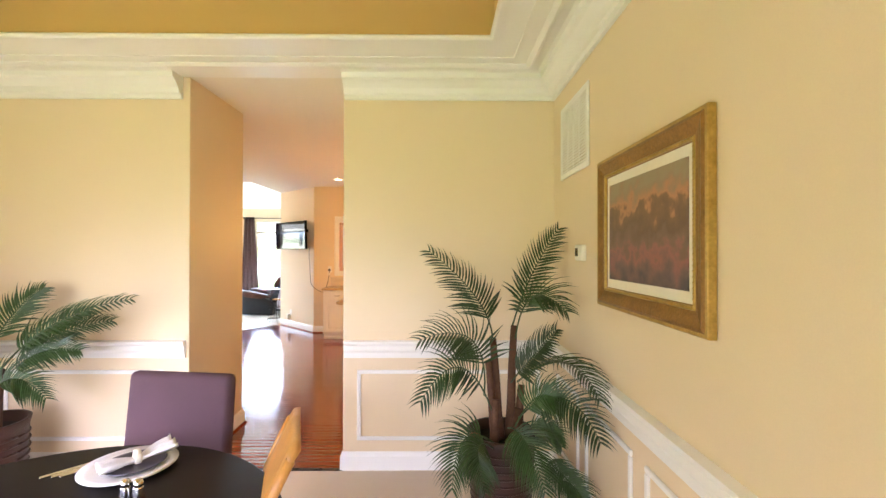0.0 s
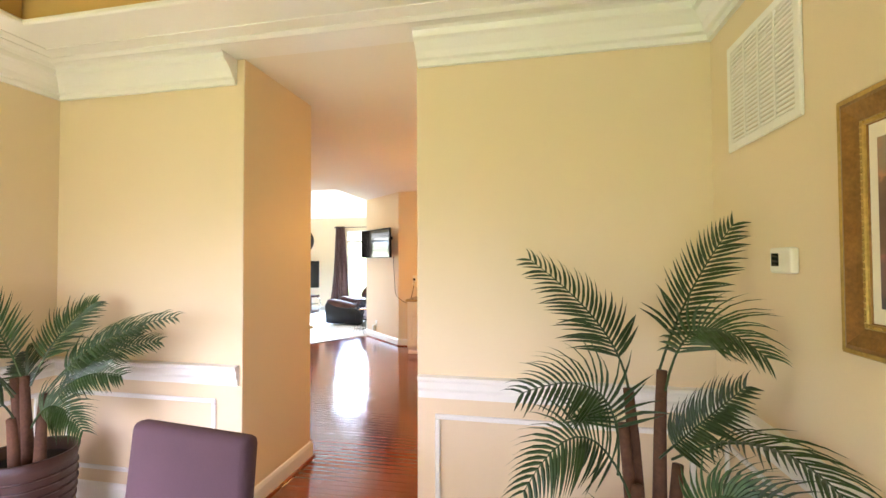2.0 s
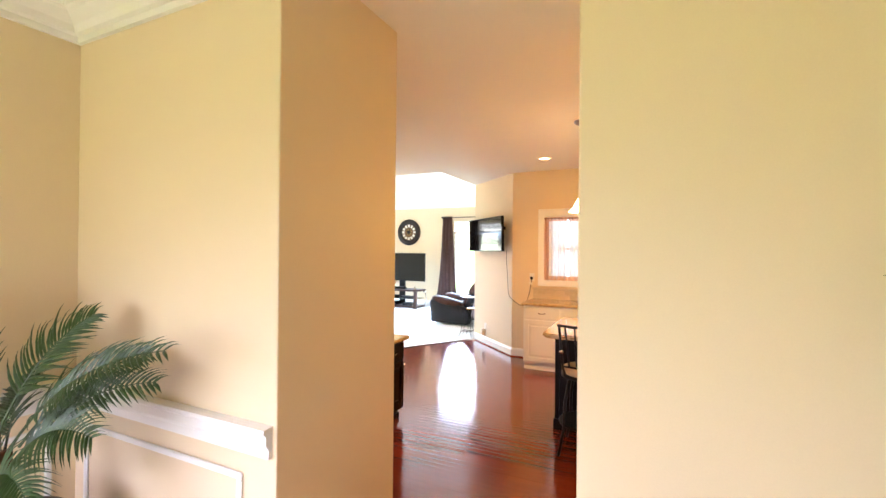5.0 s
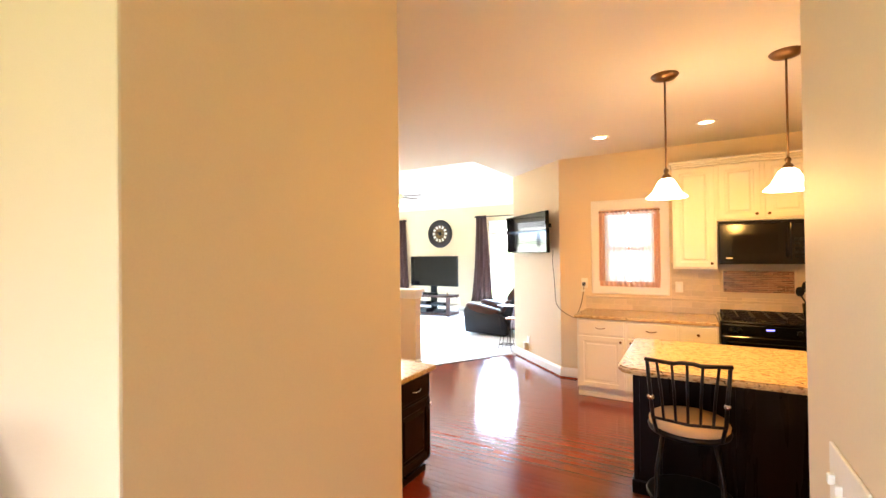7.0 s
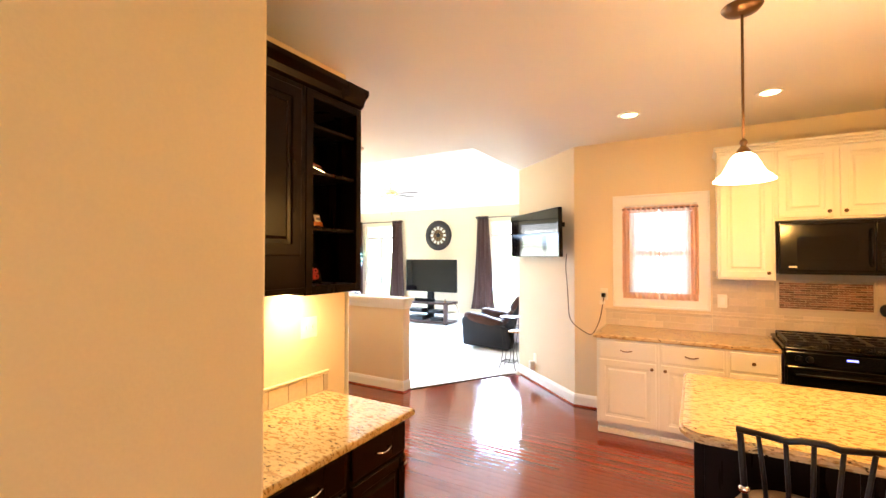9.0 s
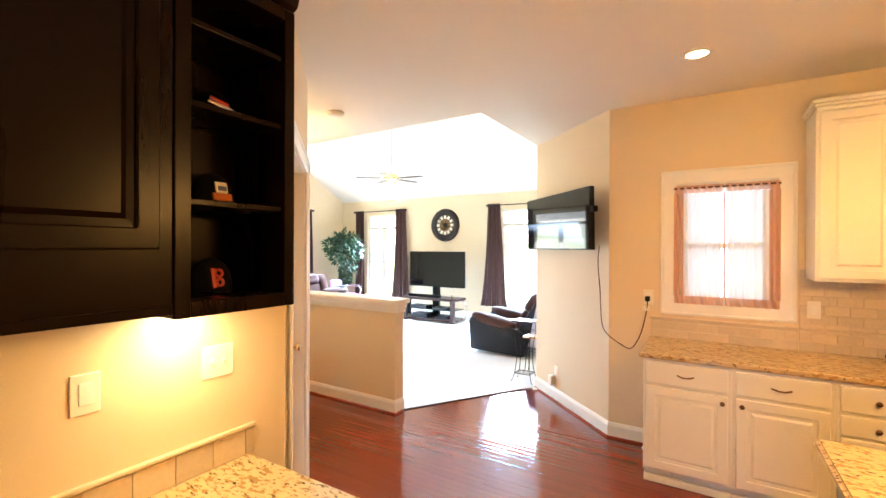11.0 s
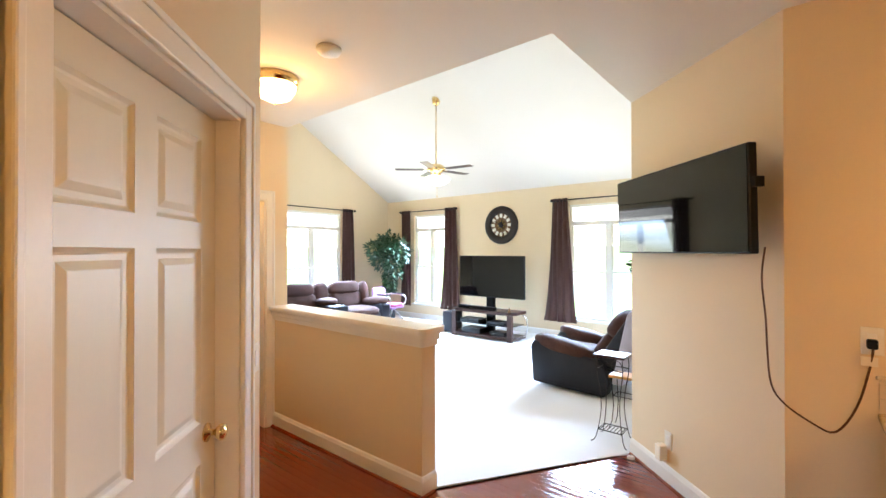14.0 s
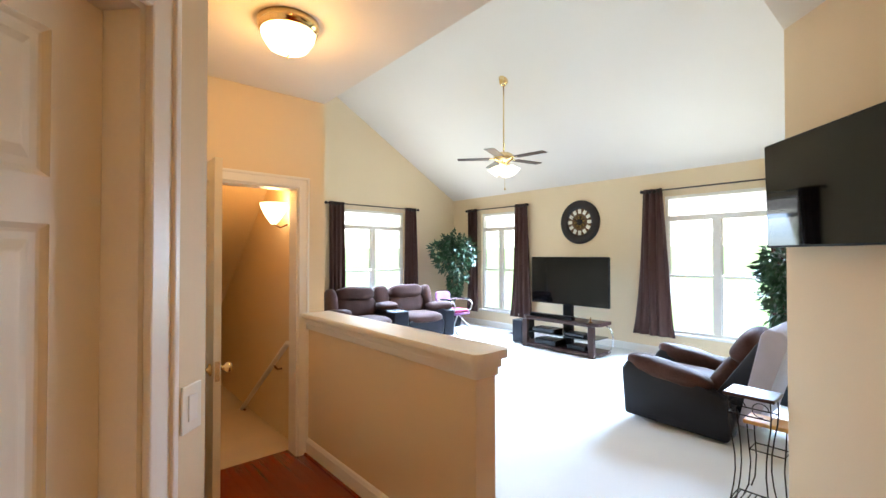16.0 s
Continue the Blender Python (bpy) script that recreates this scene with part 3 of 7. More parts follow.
def curtain(name, m, w0, w1, z0, z1, label, n=4):
    """A pleated hanging panel, w0 wide at the top and w1 at the hem."""
    bm = nb()
    cols, rows_ = n * 10, 14
    grid = []
    for j in range(rows_ + 1):
        v = j / rows_
        w = w1 + (w0 - w1) * v ** 0.7
        row = []
        for i in range(cols + 1):
            u = i / cols
            d = 0.036 * math.sin(u * n * 2 * math.pi + 0.7 * math.sin(3 * v + n)) * (0.75 + 0.25 * math.sin(9 * u + n)) + 0.012 * math.sin(7 * u + 4 * v)
            row.append(bm.verts.new(((u - 0.5) * w + 0.012 * math.sin(4 * v + 6 * u), d, z0 + (z1 - z0) * v)))
        grid.append(row)
    for j in range(rows_):
        for i in range(cols):
            bm.faces.new((grid[j][i], grid[j][i + 1], grid[j + 1][i + 1], grid[j + 1][i]))
    ob = part(name, bm, M_CURT, None, "", True)
    so = ob.modifiers.new("thickness", "SOLIDIFY")
    so.thickness = 0.004
    ob.matrix_basis = m
    for i in range(n):
        part("grommet", lathe(nb(), [(0.018, -0.004), (0.028, -0.004), (0.028, 0.004), (0.018, 0.004)], 14, pose((i + 0.5) / n * w0 - w0 / 2, -0.03, z1 - 0.045, 90, 0, 0)), M_IRON, ob, "dark metal grommet", True)
    return tagged(ob, label, "curtain", "living room curtains")


def rod(m, L):
    ob = thing("curtain_rod", m, "black iron curtain rod with ball finials", "curtain rod", "living room rods")
    part("pole", tube(nb(), [(-L / 2, 0, 0), (L / 2, 0, 0)], 0.011, 10), M_IRON, ob, "", True)
    for s in (-1, 1):
        part("finial", lathe(nb(), [(0.0, -0.03), (0.018, -0.022), (0.03, 0), (0.018, 0.022), (0.0, 0.03)], 12, pose(s * (L / 2 + 0.02), 0, 0)), M_IRON, ob, "", True)
        part("bracket", box(nb(), (s * (L / 2 - 0.08) - 0.01, -0.01, -0.012), (s * (L / 2 - 0.08) + 0.01, 0.075, 0.012), 0.003), M_IRON, ob)
    return ob


rod(pose(LX + 0.075, 10.87, 2.50, 0, 0, 90), 2.1)
rod(pose(-8.74, LY - 0.075, 2.51), 1.66)
rod(pose(-4.72, LY - 0.075, 2.51), 1.86)
CL = "dark brown pleated grommet curtain panel beside a window"
curtain("curtain", pose(LX + 0.075, 10.02, 0, 0, 0, 90), 0.30, 0.36, 0.30, 2.53, CL)
curtain("curtain", pose(LX + 0.075, 11.74, 0, 0, 0, 90), 0.27, 0.44, 0.30, 2.53, CL)
curtain("curtain", pose(-9.40, LY - 0.075, 0), 0.28, 0.34, 0.30, 2.54, CL)
curtain("curtain", pose(-8.05, LY - 0.075, 0), 0.30, 0.56, 0.30, 2.54, CL)
curtain("curtain", pose(-5.50, LY - 0.075, 0), 0.28, 0.64, 0.30, 2.54, CL)
curtain("curtain", pose(-3.90, LY - 0.075, 0), 0.26, 0.34, 0.30, 2.54, CL)

# sheer copper kitchen curtains
kr = thing("cafe_curtain", pose(-1.39, KY - 0.03, 0), "sheer copper-bordered cafe curtain in the kitchen window", "curtain")
part("rod", tube(nb(), [(-0.33, 0, 2.04), (0.33, 0, 2.04)], 0.007, 8), M_BRONZE, kr, "", True)
M_VOILE = M_SHEER.copy()
M_VOILE.name = "white_voile"
for n in M_VOILE.node_tree.nodes:
    if n.type == "HUE_SAT":
        n.inputs["Color"].default_value = (0.85, 0.8, 0.74, 1)
    if n.type == "BSDF_TRANSLUCENT":
        n.inputs[0].default_value = (0.95, 0.9, 0.84, 1)


def sheer(x0, x1, z0, z1, n, material, name):
    bm = nb()
    cols, rows_ = n * 8, 10
    g = [[bm.verts.new((x0 + (x1 - x0) * i / cols, 0.012 * math.sin(i / cols * n * 2 * math.pi + 1.3 * j / rows_), z0 + (z1 - z0) * j / rows_)) for i in range(cols + 1)] for j in range(rows_ + 1)]
    for j in range(rows_):
        for i in range(cols):
            bm.faces.new((g[j][i], g[j][i + 1], g[j + 1][i + 1], g[j + 1][i]))
    return part(name, bm, material, kr, "", True)


for x0, x1 in ((-0.325, -0.005), (0.005, 0.325)):
    sheer(x0 + (0.06 if x0 < -0.1 else 0.015), x1 - (0.015 if x0 < -0.1 else 0.06), 1.22, 2.0, 5, M_VOILE, "panel")
    sheer(x0, x1, 1.16, 1.22, 6, M_SHEER, "hem")
    sheer(x0, x1, 2.0, 2.06, 7, M_SHEER, "header")
sheer(-0.33, -0.265, 1.22, 2.0, 2, M_SHEER, "border")
sheer(0.265, 0.33, 1.22, 2.0, 2, M_SHEER, "border")
sheer(-0.008, 0.008, 1.22, 2.0, 1, M_SHEER, "border")


# ---- doors ----
def panel_door(ob, w, h, t=0.036):
    """A six-panel leaf: local x 0..w, y 0 (room face)..t, z 0..h, as parts of ob."""
    st, mid = 0.115, 0.10
    rails = [(0, 0.22), (0.84, 0.98), (1.58, 1.67), (h - 0.10, h)]
    bm = nb()
    for x0, x1 in ((0, st), (w / 2 - mid / 2, w / 2 + mid / 2), (w - st, w)):
        box(bm, (x0, 0, 0), (x1, t, h))
    for z0, z1 in rails:
        for x0, x1 in ((st, w / 2 - mid / 2), (w / 2 + mid / 2, w - st)):
            box(bm, (x0, 0, z0), (x1, t, z1))
    part("leaf_frame", bm, M_DOOR, ob)
    for (_, a), (b, _) in zip(rails, rails[1:]):
        for x0, x1 in ((st, w / 2 - mid / 2), (w / 2 + mid / 2, w - st)):
            bm = nb()
            for ya, s in ((0.0, 1), (t, -1)):
                rows_ = [[bm.verts.new((x, ya + s * d, z)) for x, z in ((x0 + k, a + k), (x1 - k, a + k), (x1 - k, b - k), (x0 + k, b - k))] for k, d in ((0.0, 0.001), (0.010, 0.009), (0.016, 0.011), (0.03, 0.011), (0.05, 0.0035), (0.054, 0.003))]
                for p, q in zip(rows_, rows_[1:]):
                    for i in range(4):
                        bm.faces.new((p[i], p[(i + 1) % 4], q[(i + 1) % 4], q[i]))
                bm.faces.new(rows_[-1])
            part("panel", bm, M_DOOR, ob)


def knob(ob, x, z, y, way, material=None):
    """A door knob on the face at y, reaching to way (+1/-1)."""
    m = pose(x, y, z, -90 * way, 0, 0)
    k = part("knob", lathe(nb(), [(0.032, 0), (0.032, 0.006), (0.012, 0.012), (0.011, 0.03), (0.024, 0.04), (0.029, 0.052), (0.024, 0.064), (0.0, 0.068)], 20, m), material or M_BRASS, ob, "brass knob", True)
    return k


def casing(name, m, x0, x1, top, label, w=0.085, face=-0.02):
    bm = nb()
    for lo, hi in (((x0 - w, face, 0), (x0 + 0.006, 0.0, top + w)), ((x1 - 0.006, face, 0), (x1 + w, 0.0, top + w)), ((x0, face, top - 0.006), (x1, 0.0, top + w))):
        box(bm, lo, hi, 0.006, m)
    for lo, hi in (((x0 - w, face - 0.008, 0), (x0 - w + 0.022, 0, top + w)), ((x1 + w - 0.022, face - 0.008, 0), (x1 + w, 0, top + w)), ((x0 - w, face - 0.008, top + w - 0.022), (x1 + w, 0, top + w))):
        box(bm, lo, hi, 0.005, m)
    for lo, hi in (((x0, 0, 0), (x0 + 0.018, 0.14, top)), ((x1 - 0.018, 0, 0), (x1, 0.14, top)), ((x0 + 0.018, 0, top - 0.018), (x1 - 0.018, 0.14, top))):
        box(bm, lo, hi, 0, m)
    return setting(name, bm, M_TRIM, label, "door frame")


mp_ = Matrix.Translation((*DG0, 0)) @ Matrix.Rotation(math.atan2(DG1[1] - DG0[1], DG1[0] - DG0[0]), 4, "Z")
casing("door_frame_1", mp_, 0.13, 1.05, 2.085, "white moulded casing of the pantry door", 0.08)
d1 = tagged(thing("door_1", mp_ @ pose(0.15, 0.085, 0.008), "closed white six-panel pantry door with brass knob", "door"), kind="structure")
panel_door(d1, 0.88, 2.055)
knob(d1, 0.81, 0.93, 0.0, -1)
part("latch_plate", box(nb(), (0.876, 0.008, 0.88), (0.8815, 0.03, 0.98), 0.001), M_BRASS, d1)
mh = Matrix.Translation((HX, HY0, 0)) @ Matrix.Rotation(radians(90), 4, "Z")
casing("door_frame_2", mh, 0.24, 1.065, 2.05, "white moulded casing of the stair door", 0.075)
d2 = tagged(thing("door_2", pose(HX + 0.035, HY0 + 0.282, 0.008, 0, 0, 0), "open white six-panel stair door with brass knobs", "door"), kind="structure")
panel_door(d2, 0.78, 2.02)
knob(d2, 0.72, 0.93, 0.036, 1)
knob(d2, 0.72, 0.93, 0.0, -1)
part("latch_plate", box(nb(), (0.776, 0.008, 0.88), (0.7815, 0.03, 0.98), 0.001), M_BRASS, d2)
for z in (0.25, 1.05, 1.8):
    part("hinge", tube(nb(), [(-0.008, 0.01, z), (-0.008, 0.01, z + 0.09)], 0.007, 8), M_BRASS, d2, "", True)
# pantry closing walls
bm = nb()
box(bm, (-4.3, 5.0, 0), (-3.2, 5.1, H))
box(bm, (-4.9, 5.0, 0), (-4.8, 6.35, H))
setting("wall_pantry_back", bm, M_WALL, "cream painted pantry wall", "wall")

# ---- stairwell behind the open door ----
wall("wall_stair_north", (-9.2, 7.62), (HX - 0.12, 7.62), 0.10, H + 0.02, z0=-2.6)
wall("wall_stair_south", (HX - 0.12, 6.55), (-9.2, 6.55), 0.10, H + 0.02, z0=-2.6)
wall("wall_stair_end", (-9.2, 6.55), (-9.2, 7.62), 0.10, H + 0.02, z0=-2.6)
bm = nb()
m = Matrix.Translation((-6.4, 0, H - 0.3)) @ Matrix.Rotation(radians(-38), 4, "Y")
box(bm, (-3.6, 6.5, 0), (0.0, 7.7, 0.1), 0, m)
box(bm, (-6.45, 6.5, H - 0.35), (HX - 0.1, 7.7, H))
setting("ceiling_stair", bm, M_WALL, "cream sloping stair ceiling", "ceiling")
setting("landing", box(nb(), (HX - 0.16, 6.55, -0.2), (HX, 7.62, -0.004)), M_PLANK, "dark red wooden stair landing", "floor")
st = tagged(thing("staircase", pose(HX - 0.16, 6.56, 0), "dark red wooden staircase going down", "stairs"), kind="structure")
for i in range(11):
    part("tread", box(nb(), (-0.26 * (i + 1), 0, -0.185 * (i + 1) - 0.03), (-0.26 * i + 0.02, 1.05, -0.185 * (i + 1)), 0.008), M_PLANK, st)
    part("riser", box(nb(), (-0.26 * i - 0.012, 0.002, -0.185 * (i + 1) - 0.0), (-0.26 * i, 1.048, -0.185 * i - 0.03)), M_PLANK, st)
hr = thing("handrail", pose(-6.0, 7.55, -0.07), "white wall-mounted stair handrail on brass brackets", "handrail")
part("rail", tube(nb(), [(0.02, 0.06, 0.90), (0.02, 0.0, 0.90), (-0.1, 0, 0.885), (-2.6, 0, -0.9)], 0.022, 10), M_TRIM, hr, "", True)
for k in (0.12, 0.45, 0.8):
    x, z = -0.1 - 2.5 * k, 0.885 - 1.785 * k
    part("bracket", tube(nb(), [(x, 0, z - 0.02), (x, 0.03, z - 0.06), (x, 0.07, z - 0.06)], 0.009, 8), M_BRONZE, hr, "", True)
sc = thing("wall_sconce", pose(-6.28, 7.615, 1.84), "lit frosted glass wall sconce", "lamp")
part("shade", lathe(nb(), [(0.02, -0.07), (0.06, -0.02), (0.10, 0.06), (0.11, 0.10), (0.10, 0.10), (0.05, -0.01)], 20, pose(0, -0.115, 0.02)), M_SHADE, sc, "", True)
part("arm", tube(nb(), [(0, 0, -0.05), (0, -0.06, -0.08), (0, -0.115, -0.05)], 0.008), M_BRONZE, sc, "", True)


# ---- lamps ----
def pendant(x, y):
    ob = thing("pendant_lamp", pose(x, y, H), "bronze pendant lamp with lit bell glass shade", "lamp", "island pendants")
    part("canopy", lathe(nb(), [(0.0, -0.04), (0.03, -0.036), (0.07, -0.022), (0.085, -0.004), (0.085, 0.0)], 24), M_BRONZE, ob, "", True)
    part("stem", tube(nb(), [(0, 0, -0.03), (0, 0, -0.64)], 0.006, 8), M_BRONZE, ob, "", True)
    part("socket", lathe(nb(), [(0.007, -0.62), (0.014, -0.628), (0.017, -0.64), (0.011, -0.65), (0.013, -0.658), (0.024, -0.668), (0.03, -0.684), (0.031, -0.70), (0.0, -0.70)], 16), M_BRONZE, ob, "", True)
    part("shade", lathe(nb(), [(0.034, -0.69), (0.05, -0.705), (0.068, -0.74), (0.085, -0.775), (0.112, -0.80), (0.125, -0.815), (0.118, -0.812), (0.08, -0.778), (0.06, -0.74), (0.03, -0.70)], 28), M_SHADE, ob, "frosted white glass bell shade", True)
    return ob


for x, y in ((-0.89, 5.92), (-0.25, 5.92)):
    pendant(x, y)
    bulb("pendant_bulb", (x, y, 1.88), 55, WARM, 0.06)
for x, y in ((-1.55, 7.33), (-0.62, 7.29), (0.36, 7.30)):
    ob = thing("downlight", pose(x, y, H), "lit recessed ceiling downlight with white ring", "lamp", "kitchen downlights")
    part("ring", lathe(nb(), [(0.06, -0.001), (0.062, -0.008), (0.085, -0.008), (0.09, 0.0)], 24), M_TRIM, ob, "", True)
    part("lens", lathe(nb(), [(0.0, -0.003), (0.061, -0.003), (0.061, 0.0)], 24), M_SHADE, ob, "", True)
    l = new("downlight_beam", bpy.data.lights.new("downlight_beam", "SPOT"))
    l.data.energy, l.data.color, l.data.spot_size, l.data.spot_blend, l.data.shadow_soft_size = 28, WARM, radians(120), 0.7, 0.05
    l.matrix_world = look((x, y, H - 0.02), (x, y, 0))
fl = thing("ceiling_lamp", pose(-4.84, 7.05, H), "lit brass flush ceiling lamp with glass dome", "lamp")
part("pan", lathe(nb(), [(0.155, 0.0), (0.155, -0.022), (0.145, -0.05), (0.13, -0.058), (0.0, -0.058)], 28), M_BRASS, fl, "", True)
part("dome", lathe(nb(), [(0.135, -0.058), (0.128, -0.088), (0.097, -0.135), (0.048, -0.158), (0.0, -0.163)], 28), M_SHADE, fl, "frosted glass dome", True)
part("finial", lathe(nb(), [(0.0, -0.160), (0.009, -0.165), (0.009, -0.176), (0.0, -0.184)], 10), M_BRASS, fl, "", True)
bulb("hall_bulb", (-4.84, 7.05, H - 0.22), 24, WARM, 0.1)
bulb("sconce_bulb", (-6.28, 7.48, 2.02), 15, WARM, 0.05)
area("undercabinet_strip", (-2.90, 5.12, 1.37), (-2.96, 5.12, 0.0), 0.06, 0.3, 9, (1.0, 0.72, 0.36))
sd = thing("smoke_detector", pose(-4.22, 7.03, H), "round white ceiling smoke detector", "detector")
part("body", lathe(nb(), [(0.07, 0.0), (0.07, -0.012), (0.062, -0.03), (0.04, -0.04), (0.0, -0.042)], 24), M_TRIM, sd, "", True)
part("vent_ring", lathe(nb(), [(0.071, -0.012), (0.073, -0.016), (0.071, -0.02), (0.066, -0.016)], 24), M_IVORY, sd, "", True)
# ceiling fan
FX, FY = -6.7, 10.9
fz = 2.79 + SLOPE * (LY - FY)
fan = thing("ceiling_fan", pose(FX, FY, fz), "brass ceiling fan with wooden blades and lit glass shades", "fan")
part("canopy", lathe(nb(), [(0.0, -0.09), (0.02, -0.09), (0.06, -0.05), (0.07, 0.03), (0.07, 0.08)], 20), M_BRASS, fan, "", True)
hz = 2.90 - fz
part("downrod", tube(nb(), [(0, 0, -0.05), (0, 0, hz + 0.08)], 0.009, 8), M_BRASS, fan, "", True)
part("motor", lathe(nb(), [(0.03, hz + 0.1), (0.09, hz + 0.085), (0.14, hz + 0.05), (0.14, hz - 0.01), (0.09, hz - 0.04), (0.05, hz - 0.07), (0.05, hz - 0.11), (0.0, hz - 0.12)], 28), M_BRASS, fan, "", True)
for k in range(5):
    m = Matrix.Rotation(radians(72 * k + 6), 4, "Z")
    b = part("blade", box(nb(), (0.2, -0.07, hz), (0.66, 0.07, hz + 0.008), 0.004, m @ pose(0, 0, 0, 0, 0, 0)), M_RED, fan)
    part("blade_iron", box(nb(), (0.1, -0.02, hz + 0.002), (0.24, 0.02, hz + 0.014), 0.004, m), M_BRASS, b)
for k in range(4):
    m = Matrix.Rotation(radians(90 * k + 25), 4, "Z") @ pose(0.09, 0, hz - 0.10, 0, -38, 0)
    lamp_arm = part("lamp_arm", tube(nb(), [m @ Vector((-0.05, 0, 0.03)), m @ Vector((0, 0, 0.02)), m @ Vector((0, 0, -0.01))], 0.012, 8), M_BRASS, fan, "", True)
    part("glass_shade", lathe(nb(), [(0.022, 0.0), (0.038, -0.02), (0.058, -0.06), (0.07, -0.10), (0.085, -0.125), (0.078, -0.122), (0.055, -0.07), (0.03, -0.02)], 18, m), M_SHADE2, lamp_arm, "lit scalloped glass shade", True)
part("pull_chain", tube(nb(), [(0.02, 0, hz - 0.12), (0.02, 0, hz - 0.42)], 0.003, 6), M_BRASS, fan)
part("chain_weight", lathe(nb(), [(0.0, hz - 0.45), (0.012, hz - 0.44), (0.008, hz - 0.41), (0.0, hz - 0.41)], 10, pose(0.02, 0, 0)), M_BRASS, fan)
bulb("fan_bulb", (FX, FY, 2.70), 12, (1.0, 0.85, 0.65), 0.1)


# ---- kitchen ----
def shaker(parent, x0, x1, z0, z1, y, material):
    """A raised-panel door on the plane y, facing -y, 20 mm thick: a frame and its panel."""
    w = 0.055
    d = part("door", rect_ring(nb(), x0, x1, z0, z1, w, y - 0.02, y - 0.0005, 0.004), material, parent)
    bm = nb()
    vs = []
    for k, yy in ((-0.001, -0.010), (0.02, -0.0085), (0.034, -0.017)):
        vs.append([bm.verts.new((x, y + yy, z)) for x, z in ((x0 + w + k, z0 + w + k), (x1 - w - k, z0 + w + k), (x1 - w - k, z1 - w - k), (x0 + w + k, z1 - w - k))])
    for p, r in zip(vs, vs[1:]):
        for i in range(4):
            bm.faces.new((p[i], p[(i + 1) % 4], r[(i + 1) % 4], r[i]))
    bm.faces.new(vs[-1])
    back = [bm.verts.new((v.co.x, y - 0.002, v.co.z)) for v in vs[0]]
    bm.faces.new(back[::-1])
    for i in range(4):
        bm.faces.new((vs[0][i], vs[0][(i + 1) % 4], back[(i + 1) % 4], back[i]))
    part("panel", bm, material, d)
    return d


def cab_knob(parent, x, z, y, material):
    return part("knob", lathe(nb(), [(0.006, 0), (0.006, 0.012), (0.014, 0.018), (0.014, 0.024), (0.0, 0.028)], 12, pose(x, y, z, 90, 0, 0)), material, parent, "", True)


def cab_pull(parent, x, z, y, material, w=0.09):
    return part("handle", tube(nb(), [(x - w / 2, y, z), (x - w / 2, y - 0.02, z + 0.004), (x - w / 6, y - 0.028, z - 0.004), (x + w / 6, y - 0.028, z - 0.004), (x + w / 2, y - 0.02, z + 0.004), (x + w / 2, y, z)], 0.005, 8), material, parent, "", True)


def base_unit(m, w, top, depth, material, label, plan, metal, group, toe=0.1):
    """A floor cabinet: local x 0..w, y 0 (front) to depth, plan 'door_l', 'door_r' or 'drawers'."""
    ob = thing("base_cabinet", m, label, "cabinet", group)
    bm = nb()
    box(bm, (0, 0, toe), (w, depth, top), 0.003)
    box(bm, (0.0, 0.06, 0), (w, depth, toe))
    part("body", bm, material, ob)
    part("toe_moulding", box(nb(), (0, 0.035, 0.0), (w, 0.06, 0.05), 0.008), material, ob)
    g = 0.02
    if plan == "drawers":
        zs = [(toe + 0.02, toe + 0.24), (toe + 0.255, toe + 0.44), (toe + 0.455, top - 0.185), (top - 0.165, top - 0.02)]
    else:
        zs = [(top - 0.165, top - 0.02)]
    for z0, z1 in zs:
        bm = nb()
        box(bm, (g, -0.02, z0), (w - g, 0.0, z1), 0.006)
        d = part("drawer", bm, material, ob)
        if plan == "drawers":
            cab_knob(d, w / 2, (z0 + z1) / 2, -0.02, metal)
        else:
            cab_pull(d, w / 2, (z0 + z1) / 2, -0.02, metal)
    if plan != "drawers":
        d = shaker(ob, g, w - g, toe + 0.02, top - 0.185, 0.0, material)
        cab_knob(d, w - g - 0.03 if plan == "door_r" else g + 0.03, top - 0.225, -0.02, metal)
    return ob


CT = 0.885
GB = "kitchen base cabinets"
base_unit(pose(-1.86, 7.55, 0), 0.50, CT - 0.035, 0.615, M_CAB, "cream painted base cabinet with drawer and door", "door_r", M_BRONZE, GB)
base_unit(pose(-1.36, 7.55, 0), 0.48, CT - 0.035, 0.615, M_CAB, "cream painted base cabinet with drawer and door", "door_l", M_BRONZE, GB)
base_unit(pose(-0.88, 7.55, 0), 0.34, CT - 0.035, 0.615, M_CAB, "cream painted base cabinet with four drawers", "drawers", M_BRONZE, GB)
base_unit(pose(0.24, 7.55, 0), 0.6, CT - 0.035, 0.615, M_CAB, "cream painted base cabinet with drawer and door", "door_r", M_BRONZE, GB)
base_unit(pose(0.84, 7.55, 0), 0.6, CT - 0.035, 0.615, M_CAB, "cream painted base cabinet with drawer and door", "door_l", M_BRONZE, GB)
for x0, x1 in ((-1.885, -0.535), (0.235, 1.46)):
    ob = thing("worktop", pose(x0, 7.515, CT - 0.035), "speckled golden granite kitchen worktop", "countertop")
    part("slab", box(nb(), (0, 0, 0), (x1 - x0, 0.652, 0.035), 0.010, None, 3), M_GRAN, ob)


